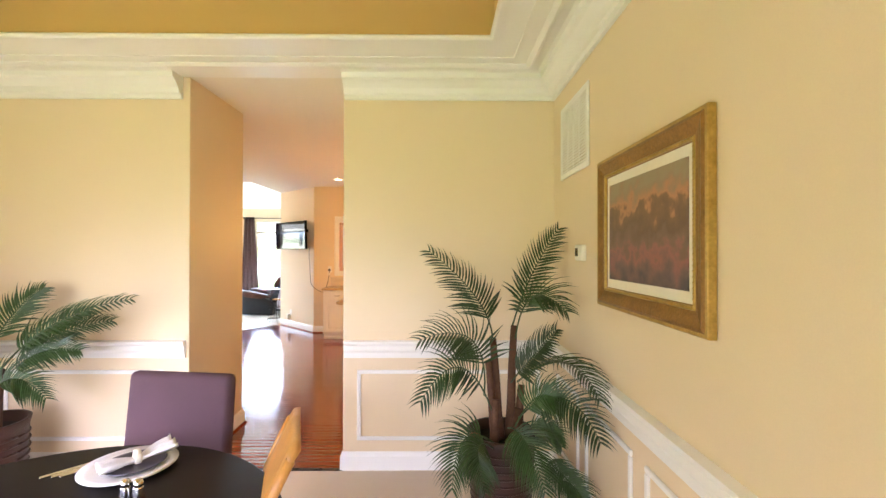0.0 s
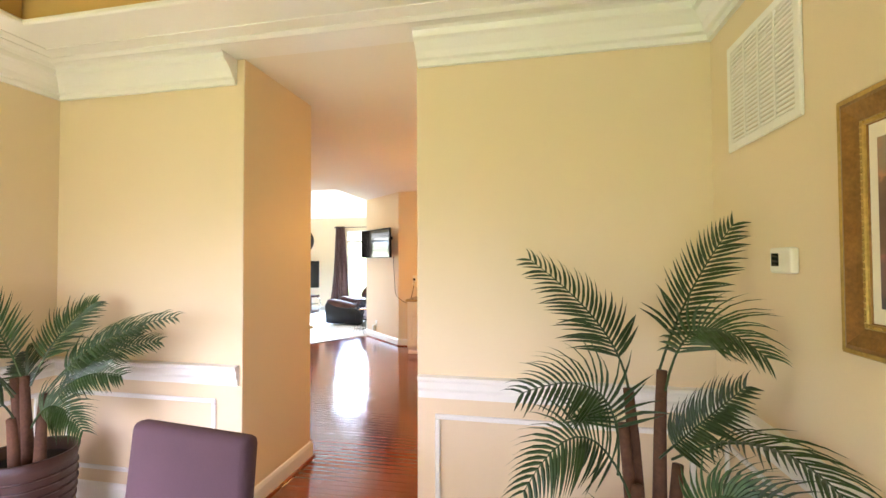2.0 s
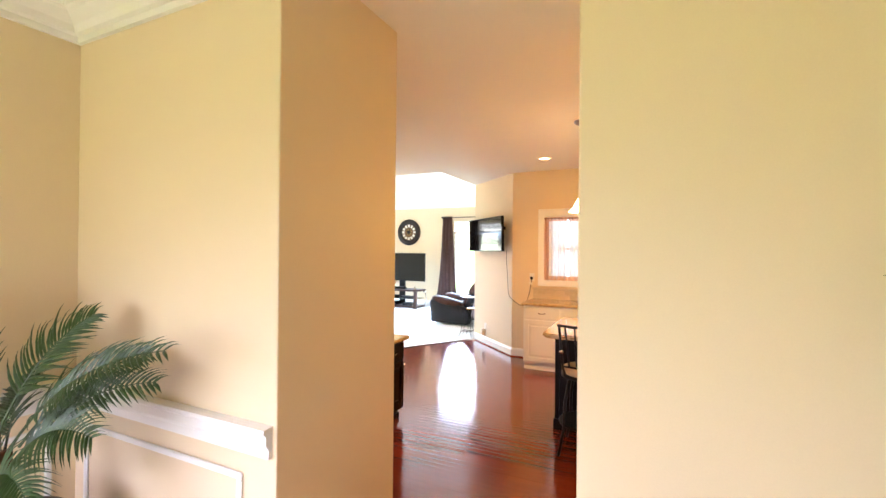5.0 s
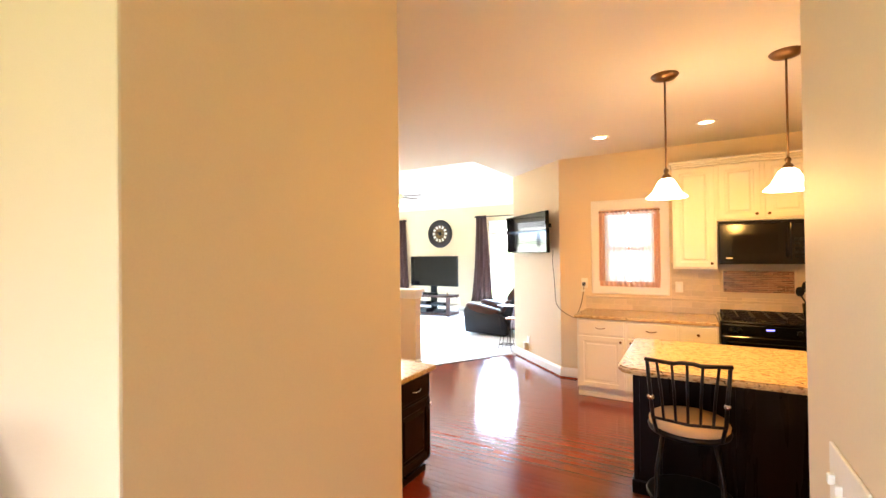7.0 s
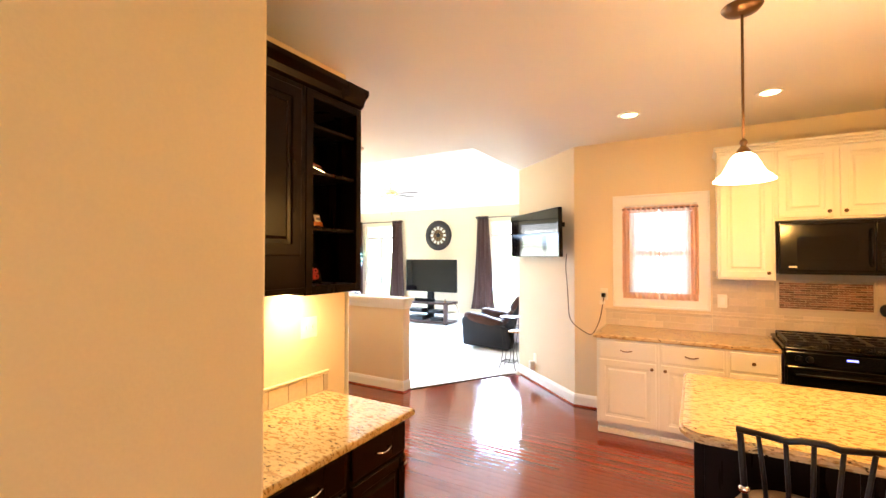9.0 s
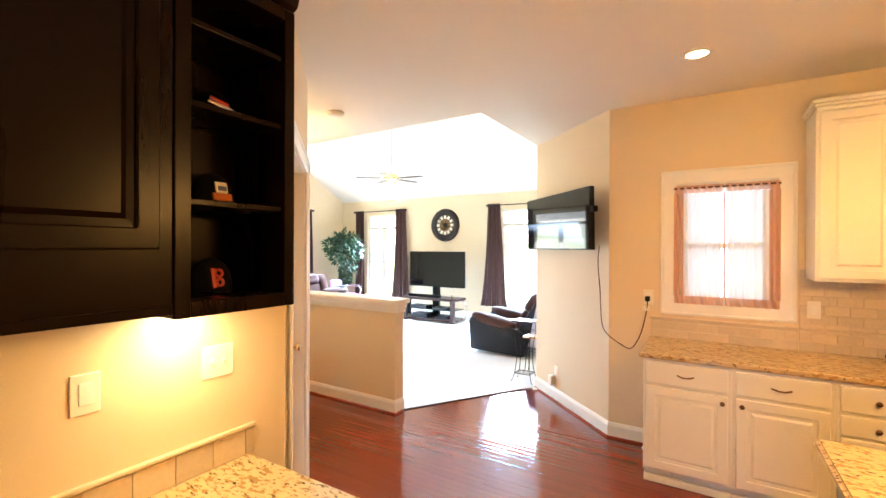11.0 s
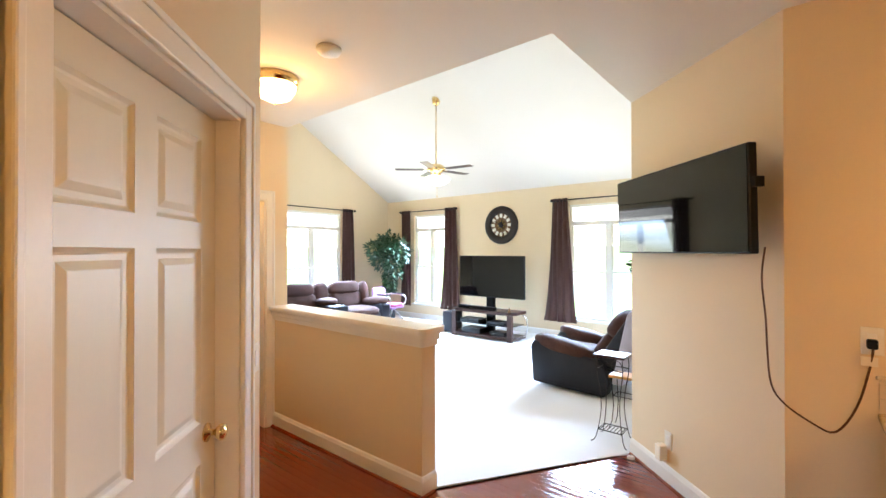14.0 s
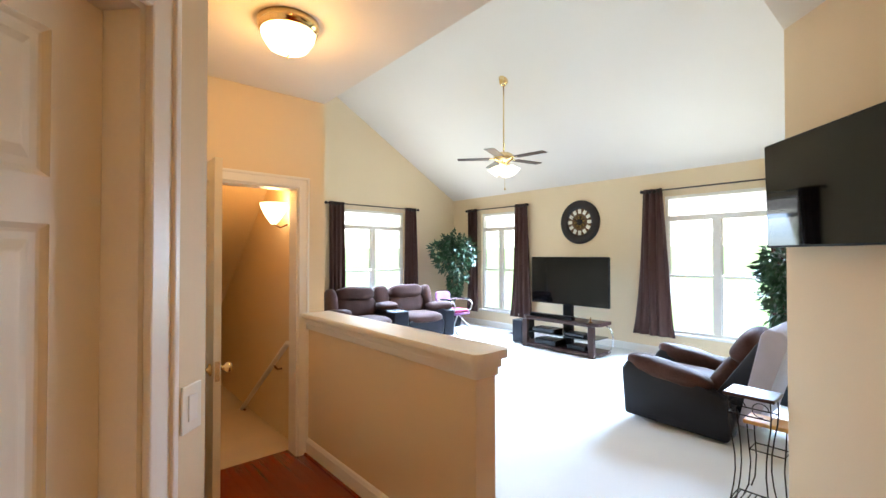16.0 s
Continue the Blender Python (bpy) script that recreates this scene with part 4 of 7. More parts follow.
def wall_unit(m, w, z0, z1, depth, label, doors, group):
    ob = thing("wall_cabinet", m, label, "cabinet", group)
    part("body", box(nb(), (0, 0, z0), (w, depth, z1), 0.003), M_CAB, ob)
    n = len(doors)
    for i, side in enumerate(doors):
        a, b = w * i / n + 0.018, w * (i + 1) / n - 0.018
        d = shaker(ob, a, b, z0 + 0.02, z1 - 0.03, 0.0, M_CAB)
        cab_knob(d, b - 0.03 if side == "r" else a + 0.03, z0 + 0.06, -0.02, M_BRONZE)
    bm = nb()
    box(bm, (-0.012, -0.04, z1), (w + 0.012, depth, z1 + 0.02), 0.006)
    box(bm, (-0.0, -0.025, z1 - 0.022), (w, 0.0, z1), 0.006)
    box(bm, (-0.024, -0.055, z1 + 0.02), (w + 0.024, depth, z1 + 0.045), 0.008)
    part("cornice", bm, M_CAB, ob)
    return ob


GU = "kitchen wall cabinets"
UZ = 2.45
wall_unit(pose(-0.925, 7.84, 0), 0.395, 1.38, UZ, 0.328, "cream painted single-door wall cabinet", "r", GU)
wall_unit(pose(-0.53, 7.84, 0), 0.75, 1.86, UZ, 0.328, "cream painted double-door cabinet above the microwave", "rl", GU)
wall_unit(pose(0.22, 7.84, 0), 0.6, 1.38, UZ, 0.328, "cream painted double-door wall cabinet", "rl", GU)

mw = thing("microwave", pose(-0.52, 7.76, 1.435), "black over-range microwave under a cabinet", "microwave")
part("body", box(nb(), (0, 0.02, 0), (0.735, 0.405, 0.415), 0.006), M_BLACK, mw)
d = part("door", box(nb(), (0.004, 0, 0.03), (0.56, 0.02, 0.385), 0.005), M_BLACK, mw)
part("glass", box(nb(), (0.11, -0.003, 0.11), (0.47, 0.0, 0.29), 0.002), M_SCREEN, d)
part("handle", tube(nb(), [(0.535, 0.0, 0.07), (0.535, -0.03, 0.09), (0.535, -0.03, 0.32), (0.535, 0.0, 0.34)], 0.008, 8), M_BLACK, d, "", True)
part("badge", box(nb(), (0.06, -0.0025, 0.052), (0.11, 0.0, 0.064)), M_IVORY, d)
p = part("control_panel", box(nb(), (0.566, 0.002, 0.03), (0.73, 0.02, 0.385), 0.004), M_BLACK, mw)
for i in range(3):
    for j in range(5):
        part("button", box(nb(), (0.59 + 0.042 * i, -0.001, 0.06 + 0.04 * j), (0.622 + 0.042 * i, 0.002, 0.085 + 0.04 * j), 0.001), M_PLASTIC, p)
part("display", box(nb(), (0.59, 0.0, 0.30), (0.71, 0.002, 0.34)), M_SCREEN, p)
part("vent_grille", box(nb(), (0.01, 0.004, 0.39), (0.725, 0.02, 0.412), 0.003), M_PLASTIC, mw)

rg = thing("gas_range", pose(-0.525, 7.50, 0), "black gas range with cast iron grates", "stove")
part("body", box(nb(), (0, 0.03, 0.02), (0.75, 0.66, 0.89), 0.006), M_BLACK, rg)
part("cooktop", box(nb(), (-0.008, 0.0, 0.89), (0.758, 0.665, 0.915), 0.01), M_BLACK, rg)
d = part("oven_door", box(nb(), (0.01, 0.0, 0.2), (0.74, 0.03, 0.78), 0.008), M_BLACK, rg)
part("window", box(nb(), (0.12, -0.003, 0.33), (0.63, 0.0, 0.62), 0.002), M_SCREEN, d)
part("handle", tube(nb(), [(0.06, 0.0, 0.73), (0.06, -0.045, 0.73), (0.69, -0.045, 0.73), (0.69, 0.0, 0.73)], 0.011, 8), M_BLACK, d, "", True)
p = part("control_panel", box(nb(), (0.0, 0.0, 0.79), (0.75, 0.03, 0.885), 0.006), M_BLACK, rg)
part("display", box(nb(), (0.34, -0.002, 0.845), (0.40, 0.0, 0.858)), M_LED, p, "small lit blue clock display")
for k in range(4):
    part("dial", lathe(nb(), [(0.024, 0), (0.022, 0.02), (0.0, 0.022)], 16, pose(0.08 + 0.06 * k + (0.38 if k > 1 else 0), 0.0, 0.835, 90, 0, 0)), M_PLASTIC, p, "", True)
for i in range(3):
    bm = nb()
    x0 = 0.02 + i * 0.24
    for x in (x0, x0 + 0.115, x0 + 0.225):
        box(bm, (x, 0.06, 0.935), (x + 0.012, 0.6, 0.952), 0.003)
    for y in (0.06, 0.19, 0.32, 0.45, 0.59):
        box(bm, (x0, y, 0.936), (x0 + 0.237, y + 0.012, 0.951), 0.003)
    for x in (x0, x0 + 0.225):
        for y in (0.06, 0.59):
            box(bm, (x, y, 0.913), (x + 0.012, y + 0.012, 0.94))
    part("grate", bm, M_IRON, rg)
for x, y in ((0.14, 0.2), (0.14, 0.46), (0.38, 0.33), (0.62, 0.2), (0.62, 0.46)):
    part("burner", lathe(nb(), [(0.05, 0.914), (0.05, 0.922), (0.035, 0.93), (0.0, 0.932)], 16, pose(x, y, 0)), M_IRON, rg, "", True)

# small things on the worktop to the right of the range
bl = thing("knife_block", pose(0.66, 7.85, CT, 0, 0, 20), "black knife block on the granite worktop", "knife block")
part("block", box(nb(), (-0.06, -0.09, 0), (0.06, 0.09, 0.22), 0.012), M_BLACK, bl)
for i in range(4):
    part("knife_handle", box(nb(), (-0.05 + 0.028 * i, -0.07, 0.2), (-0.034 + 0.028 * i, -0.045, 0.31), 0.005, pose(0, 0, 0, 12, 0, 0)), M_BLACK, bl)
def plump_head(bm, p, r):
    """A flat rounded spoon or turner head."""
    bmesh.ops.create_uvsphere(bm, u_segments=12, v_segments=8, radius=r, matrix=Matrix.Translation(p) @ Matrix.Diagonal((0.95, 0.35, 1.3, 1)))
    return bm


cf = thing("utensil_crock", pose(0.22, 7.88, CT), "black utensil crock with black utensils on the granite worktop", "utensil holder")
part("body", lathe(nb(), [(0.06, 0), (0.068, 0.01), (0.08, 0.10), (0.086, 0.175), (0.082, 0.18), (0.074, 0.17), (0.066, 0.03), (0.0, 0.03)], 24), M_BLACK, cf, "", True)
part("label_patch", box(nb(), (-0.032, -0.089, 0.11), (0.032, -0.078, 0.165), 0.002), M_GREY, cf, "pale label")
for x, y, z, r in ((-0.10, 0.0, 0.29, 0.036), (-0.045, 0.02, 0.335, 0.042), (0.02, -0.01, 0.30, 0.032), (0.06, 0.02, 0.32, 0.028), (0.0, 0.03, 0.27, 0.04)):
    u = part("utensil", tube(nb(), [(x * 0.25, y * 0.3, 0.035), (x * 0.6, y, 0.19), (x, y, z - r * 0.6)], 0.007, 6), M_PLASTIC, cf)
    part("spoon_head", plump_head(nb(), (x, y, z), r), M_PLASTIC, u, "", True)

# island
isl = thing("kitchen_island", pose(-1.10, 5.77, 0), "dark stained kitchen island with panelled back", "kitchen island")
bm = nb()
box(bm, (0, 0, 0.0), (2.3, 0.57, 0.86), 0.004)
part("body", bm, M_DARK, isl)
for k in range(4):
    part("back_panel", box(nb(), (0.04 + 0.56 * k, -0.008, 0.14), (0.56 + 0.56 * k, 0.0, 0.80), 0.005), M_DARK, isl)
part("skirting", box(nb(), (-0.012, -0.012, 0.0), (2.31, 0.58, 0.09), 0.006), M_DARK, isl)
it = thing("island_worktop", pose(-1.15, 5.40, 0.86), "speckled golden granite island worktop with bullnose edge", "countertop")
bm = nb()
r, w, d = 0.10, 2.45, 0.99
pts = [(r - r * math.cos(a), r - r * math.sin(a)) for a in (0, 0.4, 0.8, 1.2, math.pi / 2)] + [(w, 0), (w, d), (0, d)]
lo = [bm.verts.new((x, y, 0)) for x, y in pts]
f = bm.faces.new(lo)
ex = bmesh.ops.extrude_face_region(bm, geom=[f])["geom"]
bmesh.ops.translate(bm, vec=(0, 0, 0.038), verts=[g for g in ex if isinstance(g, bmesh.types.BMVert)])
bmesh.ops.bevel(bm, geom=[e for e in bm.edges if abs(e.verts[0].co.z - e.verts[1].co.z) < 1e-5], offset=0.012, segments=3, affect="EDGES")
part("slab", bm, M_GRAN, it)
M_PLUME = mat("dried_plume", (0.50, 0.30, 0.12), 0.9, var=0.25, size=10, bump=0.3, grain=120)
vs = thing("vase", pose(-0.01, 6.1, 0.898), "terracotta vase with dried plumes and a red flower on the island", "vase")
part("body", lathe(nb(), [(0.044, 0), (0.05, 0.02), (0.064, 0.12), (0.074, 0.20), (0.078, 0.225), (0.074, 0.23), (0.066, 0.222), (0.06, 0.19), (0.0, 0.19)], 24), mat("terracotta", (0.10, 0.038, 0.02), 0.6, var=0.2, size=8, bump=0.2), vs, "", True)
part("collar", lathe(nb(), [(0.03, 0.19), (0.034, 0.25), (0.028, 0.265), (0.0, 0.265)], 16), M_SOIL, vs, "dark collar round the stems", True)
rs = random.Random(5)
for k in range(10):
    a, q, z = rs.uniform(0, 6.28), rs.uniform(0.03, 0.12), rs.uniform(0.40, 0.52)
    tip = Vector((q * math.cos(a), q * math.sin(a), z))
    s = part("stem", tube(nb(), [(0, 0, 0.2), tip * 0.55 + Vector((0, 0, 0.12)), tip], 0.0025, 5, 0.6), M_PLUME, vs)
    if k < 6:
        bm = nb()
        for i in range(70):
            t = rs.uniform(-0.11, 0.05)
            p = tip + Vector((tip.x * t * 2, tip.y * t * 2, t))
            d = Vector((rs.gauss(0, 1), rs.gauss(0, 1), 1.4)).normalized() * rs.uniform(0.02, 0.035)
            w = d.orthogonal().normalized() * 0.0025
            bm.faces.new([bm.verts.new(v) for v in (p - w, p + d * 0.5 + w, p + d)])
        part("plume", bm, M_PLUME, s, "feathery dried plume")
    elif k < 9:
        part("curl", tube(nb(), [tip + Vector((0.05 * (1 - t / 12) * math.cos(t) + 0.05 * (k - 7), 0, 0.02 * math.sin(t))) for t in [0.5 * i for i in range(18)]], 0.0022, 5, 0.6), M_PLUME, s, "curled dried twig", True)
part("flower", lathe(nb(), [(0.0, 0.30), (0.018, 0.305), (0.028, 0.325), (0.024, 0.345), (0.0, 0.335)], 10, pose(-0.055, -0.02, 0)), mat("red_petal", (0.6, 0.03, 0.02), 0.6, bump=0.1), vs, "small red flower", True)
part("flower_stem", tube(nb(), [(0, 0, 0.2), (-0.03, -0.01, 0.26), (-0.055, -0.02, 0.31)], 0.003, 5), M_LEAF, vs)


def stool(m):
    """Metal counter stool; local +y is its front."""
    ob = thing("bar_stool", m, "black metal spindle-back bar stool with tan round seat", "stool")
    part("seat", lathe(nb(), [(0.0, 0.60), (0.17, 0.60), (0.195, 0.615), (0.2, 0.635), (0.185, 0.655), (0.1, 0.668), (0.0, 0.67)], 28), M_SEAT, ob, "tan round padded seat", True)
    part("seat_ring", lathe(nb(), [(0.17, 0.585), (0.2, 0.585), (0.206, 0.60), (0.2, 0.615), (0.17, 0.61)], 28), M_IRON, ob, "", True)
    for sx in (-1, 1):
        for sy in (-1, 1):
            part("leg", tube(nb(), [(sx * 0.12, sy * 0.12, 0.59), (sx * 0.15, sy * 0.15, 0.4), (sx * 0.155, sy * 0.155, 0.2), (sx * 0.19, sy * 0.19, 0.0)], 0.012, 8), M_IRON, ob, "", True)
        part("back_post", tube(nb(), [(sx * 0.15, -0.14, 0.60), (sx * 0.165, -0.185, 0.70), (sx * 0.175, -0.20, 0.85), (sx * 0.185, -0.225, 1.005)], 0.010, 8), M_IRON, ob, "", True)
        part("collar", lathe(nb(), [(0.01, -0.012), (0.017, -0.006), (0.017, 0.006), (0.01, 0.012)], 10, pose(sx * 0.172, -0.196, 0.80)), M_CHROME, ob, "", True)
    part("foot_ring", lathe(nb(), [(0.205, 0.215), (0.215, 0.215), (0.22, 0.225), (0.215, 0.235), (0.205, 0.235)], 28), M_IRON, ob, "", True)
    part("top_rail", tube(nb(), [(-0.195, -0.225, 1.005), (-0.06, -0.25, 1.0), (-0.03, -0.25, 1.008), (0.03, -0.25, 1.008), (0.06, -0.25, 1.0), (0.195, -0.225, 1.005)], 0.011, 8), M_IRON, ob, "", True)
    part("lower_rail", tube(nb(), [(-0.165, -0.185, 0.69), (0, -0.21, 0.685), (0.165, -0.185, 0.69)], 0.008, 8), M_IRON, ob, "", True)
    for k in range(5):
        x = (k - 2) * 0.055
        part("spindle", tube(nb(), [(x, -0.208, 0.69), (x * 1.1, -0.226, 0.85), (x * 1.25, -0.247, 1.0)], 0.007, 8), M_IRON, ob, "", True)
    return ob


stool(pose(-0.78, 5.44, 0.0))


# desk-height dark cabinets on the west wall
DT = 0.77
mW = Matrix.Translation((-2.42, 3.97, 0)) @ Matrix.Rotation(radians(90), 4, "Z")
GW = "dark desk cabinets"
base_unit(mW @ pose(0.0, 0.0, 0), 0.5, DT - 0.035, 0.6, M_DARK, "dark stained base cabinet with drawer and door", "door_r", M_CHROME, GW)
base_unit(mW @ pose(0.5, 0.0, 0), 0.46, DT - 0.035, 0.6, M_DARK, "dark stained base cabinet with drawer and door", "door_l", M_CHROME, GW)
base_unit(mW @ pose(0.96, 0.0, 0), 0.44, DT - 0.035, 0.6, M_DARK, "dark stained base cabinet with drawer and door", "door_r", M_CHROME, GW)
ob = thing("desk_worktop", pose(KX + 0.005, 3.955, DT - 0.035), "speckled golden granite desk worktop", "countertop")
part("slab", box(nb(), (0, 0, 0), (0.655, 1.445, 0.035), 0.010, None, 3), M_GRAN, ob)
ob = thing("desk_wall_cabinet", pose(-2.72, 3.96, 0, 0, 0, 90), "dark stained glossy wall cabinet with raised-panel doors", "cabinet")
part("body", box(nb(), (0.0, 0, 1.42), (1.0, 0.305, 2.40), 0.003), M_DARK, ob)
for k in range(2):
    d = shaker(ob, 0.02 + 0.49 * k, 0.47 + 0.49 * k, 1.575, 2.37, 0.0, M_DARK)
    cab_knob(d, 0.43 if k == 0 else 0.55, 1.70, -0.02, M_CHROME)
part("light_rail", box(nb(), (0, -0.004, 1.395), (1.0, 0.02, 1.422), 0.004), M_DARK, ob)
part("cornice", sweep(nb(), [(0, 2.40), (0.02, 2.41), (0.03, 2.44), (0.06, 2.47), (0.06, 2.495), (-0.1, 2.495), (-0.1, 2.40)], [(1.40, 0.0), (0, 0.0)]), M_DARK, ob)
sh = thing("desk_open_shelf", pose(-2.72, 4.965, 0, 0, 0, 90), "dark stained open shelf unit holding three caps", "shelf")
for nm, lo, hi in (("side_panel", (0, 0.0, 1.38), (0.045, 0.305, 2.40)), ("side_panel", (0.36, 0.0, 1.38), (0.4, 0.305, 2.40)), ("back_panel", (0.0452, 0.29, 1.4252), (0.3598, 0.3048, 2.36)),
                   ("bottom_panel", (0.0452, 0.001, 1.38), (0.3598, 0.304, 1.425)), ("top_panel", (0.0452, 0.001, 2.3602), (0.3598, 0.304, 2.40))):
    part(nm, box(nb(), lo, hi, 0.002, None, 1), M_DARK, sh)
for z in (1.72, 2.005, 2.24):
    part("shelf", box(nb(), (0.045, 0.02, z - 0.018), (0.36, 0.29, z), 0.003), M_DARK, sh)
# dark caps with plain coloured emblems
M_SRED, M_SBLUE, M_SORA = mat("red_enamel", (0.42, 0.03, 0.025), 0.4, bump=0.0), mat("blue_enamel", (0.1, 0.13, 0.28), 0.4, bump=0.0), mat("orange_enamel", (0.5, 0.14, 0.03), 0.4, bump=0.0)
M_FELT = mat("black_cap_cloth", (0.004, 0.004, 0.006), 0.85, var=0.2, bump=0.3, grain=260, spec=0.1)
sx = -2.72 - 0.17


def cap(y, z, turn, label):
    """A peaked cap: a panelled crown, a stitched peak and a top button; local -y is its front."""
    ob = thing("baseball_cap", pose(sx, y, z, 0, 0, 90 + turn), label, "cap", "caps on the shelf")
    bm = nb()
    rings = []
    for k in range(9):
        a = math.pi / 2 * k / 8
        r, h = math.cos(a) ** 0.8, 0.115 * math.sin(a)
        rings.append([bm.verts.new(((0.078 * r + 0.0012 * math.cos(6 * q)) * math.cos(q), 0.058 + 0.058 * r * math.sin(q), h)) for q in [2 * math.pi * i / 24 for i in range(24)]])
    for p, q in zip(rings, rings[1:]):
        for i in range(24):
            bm.faces.new((p[i], p[(i + 1) % 24], q[(i + 1) % 24], q[i]))
    bm.faces.new(rings[0][::-1])
    part("crown", bm, M_FELT, ob, "", True)
    bm = nb()
    rows_ = []
    for k in range(5):
        d = k / 4
        rows_.append([bm.verts.new(((0.074 - 0.018 * d * d) * u, 0.058 - 0.05 * math.sqrt(max(0, 1 - u * u * 0.9)) - 0.055 * d * math.sqrt(max(0.02, 1 - u * u)), 0.012 - 0.010 * u * u)) for u in [-1 + i / 6 for i in range(13)]])
    for p, q in zip(rows_, rows_[1:]):
        for i in range(12):
            bm.faces.new((p[i], p[i + 1], q[i + 1], q[i]))
    peak = part("peak", bm, M_FELT, ob, "", True)
    peak.modifiers.new("thickness", "SOLIDIFY").thickness = 0.004
    part("button", lathe(nb(), [(0.006, 0.112), (0.006, 0.117), (0.0, 0.119)], 10, pose(0, 0.058, 0)), M_FELT, ob, "", True)
    return ob


s = cap(5.195, 1.425, 0, "black peaked cap with a red emblem on the shelf")
lean = pose(0, -0.002, 0.018, -14, 0, 0)
part("emblem_bar", box(nb(), (-0.026, -0.004, 0), (-0.010, 0.004, 0.068), 0.002, lean), M_SRED, s, "red raised emblem")
for z in (0.004, 0.036):
    part("emblem_loop", lathe(nb(), [(0.007, -0.004), (0.016, -0.004), (0.016, 0.004), (0.007, 0.004), (0.007, -0.004)], 16, lean @ pose(0.002, 0, z + 0.014, 90, 0, 0)), M_SRED, s, "red raised emblem", True)
s = cap(5.205, 1.72, 4, "black peaked cap with an orange and white emblem")
part("emblem_base", box(nb(), (-0.036, -0.005, 0.0), (0.036, 0.004, 0.026), 0.005, lean), M_SORA, s, "orange emblem")
part("emblem_top", box(nb(), (-0.022, -0.006, 0.026), (0.022, 0.003, 0.066), 0.008, lean), M_WHITE, s, "white emblem")
part("emblem_band", box(nb(), (-0.016, -0.0085, 0.034), (0.016, -0.004, 0.05), 0.003, lean), M_SBLUE, s, "blue emblem band")
s = cap(5.195, 2.005, -6, "black peaked cap with a red and silver emblem")
part("emblem_wedge", box(nb(), (-0.05, -0.005, 0.03), (0.045, 0.004, 0.05), 0.005, lean @ pose(0, 0, 0.0, 0, 16, 0)), M_CHROME, s, "silver emblem")
part("emblem_stripe", box(nb(), (-0.045, -0.007, 0.046), (0.02, 0.0, 0.058), 0.003, lean @ pose(0, 0, 0.0, 0, 16, 0)), M_SRED, s, "red emblem stripe")


def plate(name, m, w, h, label, kind, toggles=1):
    """A wall plate: local x along the wall, y into the room is -y."""
    ob = thing(name, m, label, kind)
    part("cover", box(nb(), (-w / 2, -0.007, -h / 2), (w / 2, 0.0, h / 2), 0.003), M_IVORY, ob)
    for k in range(toggles):
        x = (k - (toggles - 1) / 2) * 0.046
        if kind == "socket":
            for z in (-0.02, 0.02):
                part("outlet_face", box(nb(), (x - 0.016, -0.009, z - 0.014), (x + 0.016, -0.006, z + 0.014), 0.004), M_TRIM, ob)
        elif kind == "rocker":
            part("rocker", box(nb(), (x - 0.017, -0.010, -0.033), (x + 0.017, -0.006, 0.033), 0.003), M_TRIM, ob)
        else:
            part("toggle", box(nb(), (x - 0.005, -0.018, -0.008), (x + 0.005, -0.006, 0.012), 0.002), M_TRIM, ob)
    return ob


mKW = lambda y, z: pose(KX, y, z, 0, 0, 90)
plate("wall_socket", mKW(4.87, 1.15), 0.075, 0.12, "ivory socket plate on the wall under a cabinet", "rocker", 1)
plate("light_switch", mKW(5.27, 1.16), 0.12, 0.12, "ivory double light switch under a cabinet", "switch", 2)
plate("light_switch", pose(OX1, 3.67, 1.15, 0, 0, -90), 0.21, 0.12, "ivory four-gang light switch in the passage", "switch", 4)
plate("wall_socket", pose(-1.90, KY, 1.19), 0.075, 0.12, "ivory kitchen socket with a black plug", "socket")
plate("light_switch", pose(-0.88, KY - 0.012, 1.17), 0.075, 0.12, "ivory switch plate on the tiled backsplash", "rocker")
plate("light_switch", Matrix.Translation((DG1[0] + 0.045, DG1[1] - 0.045, 1.14)) @ pose(0, 0, 0, 0, 0, 135), 0.075, 0.12, "ivory rocker light switch beside the pantry door", "rocker")
plate("wall_socket", pose(-5.99, 7.62, 1.15), 0.075, 0.12, "ivory switch plate in the stairwell", "rocker")
tvang = math.degrees(math.atan2(TV1[1] - TV0[1], TV1[0] - TV0[0])) + 180
tvp = lambda s, z: pose(TV0[0] + (TV1[0] - TV0[0]) * s, TV0[1] + (TV1[1] - TV0[1]) * s, z, 0, 0, tvang)
plate("wall_socket", tvp(0.66, 0.30), 0.075, 0.12, "ivory wall socket with a plugged-in white charger", "socket")
ch = thing("charger", tvp(0.69, 0.21), "ivory plug-in charger box on the wall socket", "charger")
part("body", box(nb(), (-0.03, -0.06, -0.055), (0.03, -0.0, 0.05), 0.008), M_IVORY, ch)
part("slot", box(nb(), (-0.034, -0.05, 0.0), (-0.029, -0.02, 0.025), 0.001), M_PLASTIC, ch)

# television on the angled wall
tv = thing("wall_television", tvp(0.47, 1.835) @ pose(0, -0.018, 0, 1.2, 0, -2.2), "black glossy flat television on a tilting wall bracket", "television")
part("casing", box(nb(), (-0.64, -0.15, -0.265), (0.64, -0.105, 0.265), 0.006), M_PLASTIC, tv)
part("screen", box(nb(), (-0.63, -0.1525, -0.255), (0.63, -0.1495, 0.255)), M_SCREEN, tv)
part("wall_bracket", box(nb(), (-0.2, -0.105, -0.15), (0.2, -0.002, 0.15), 0.01), M_IRON, tv)
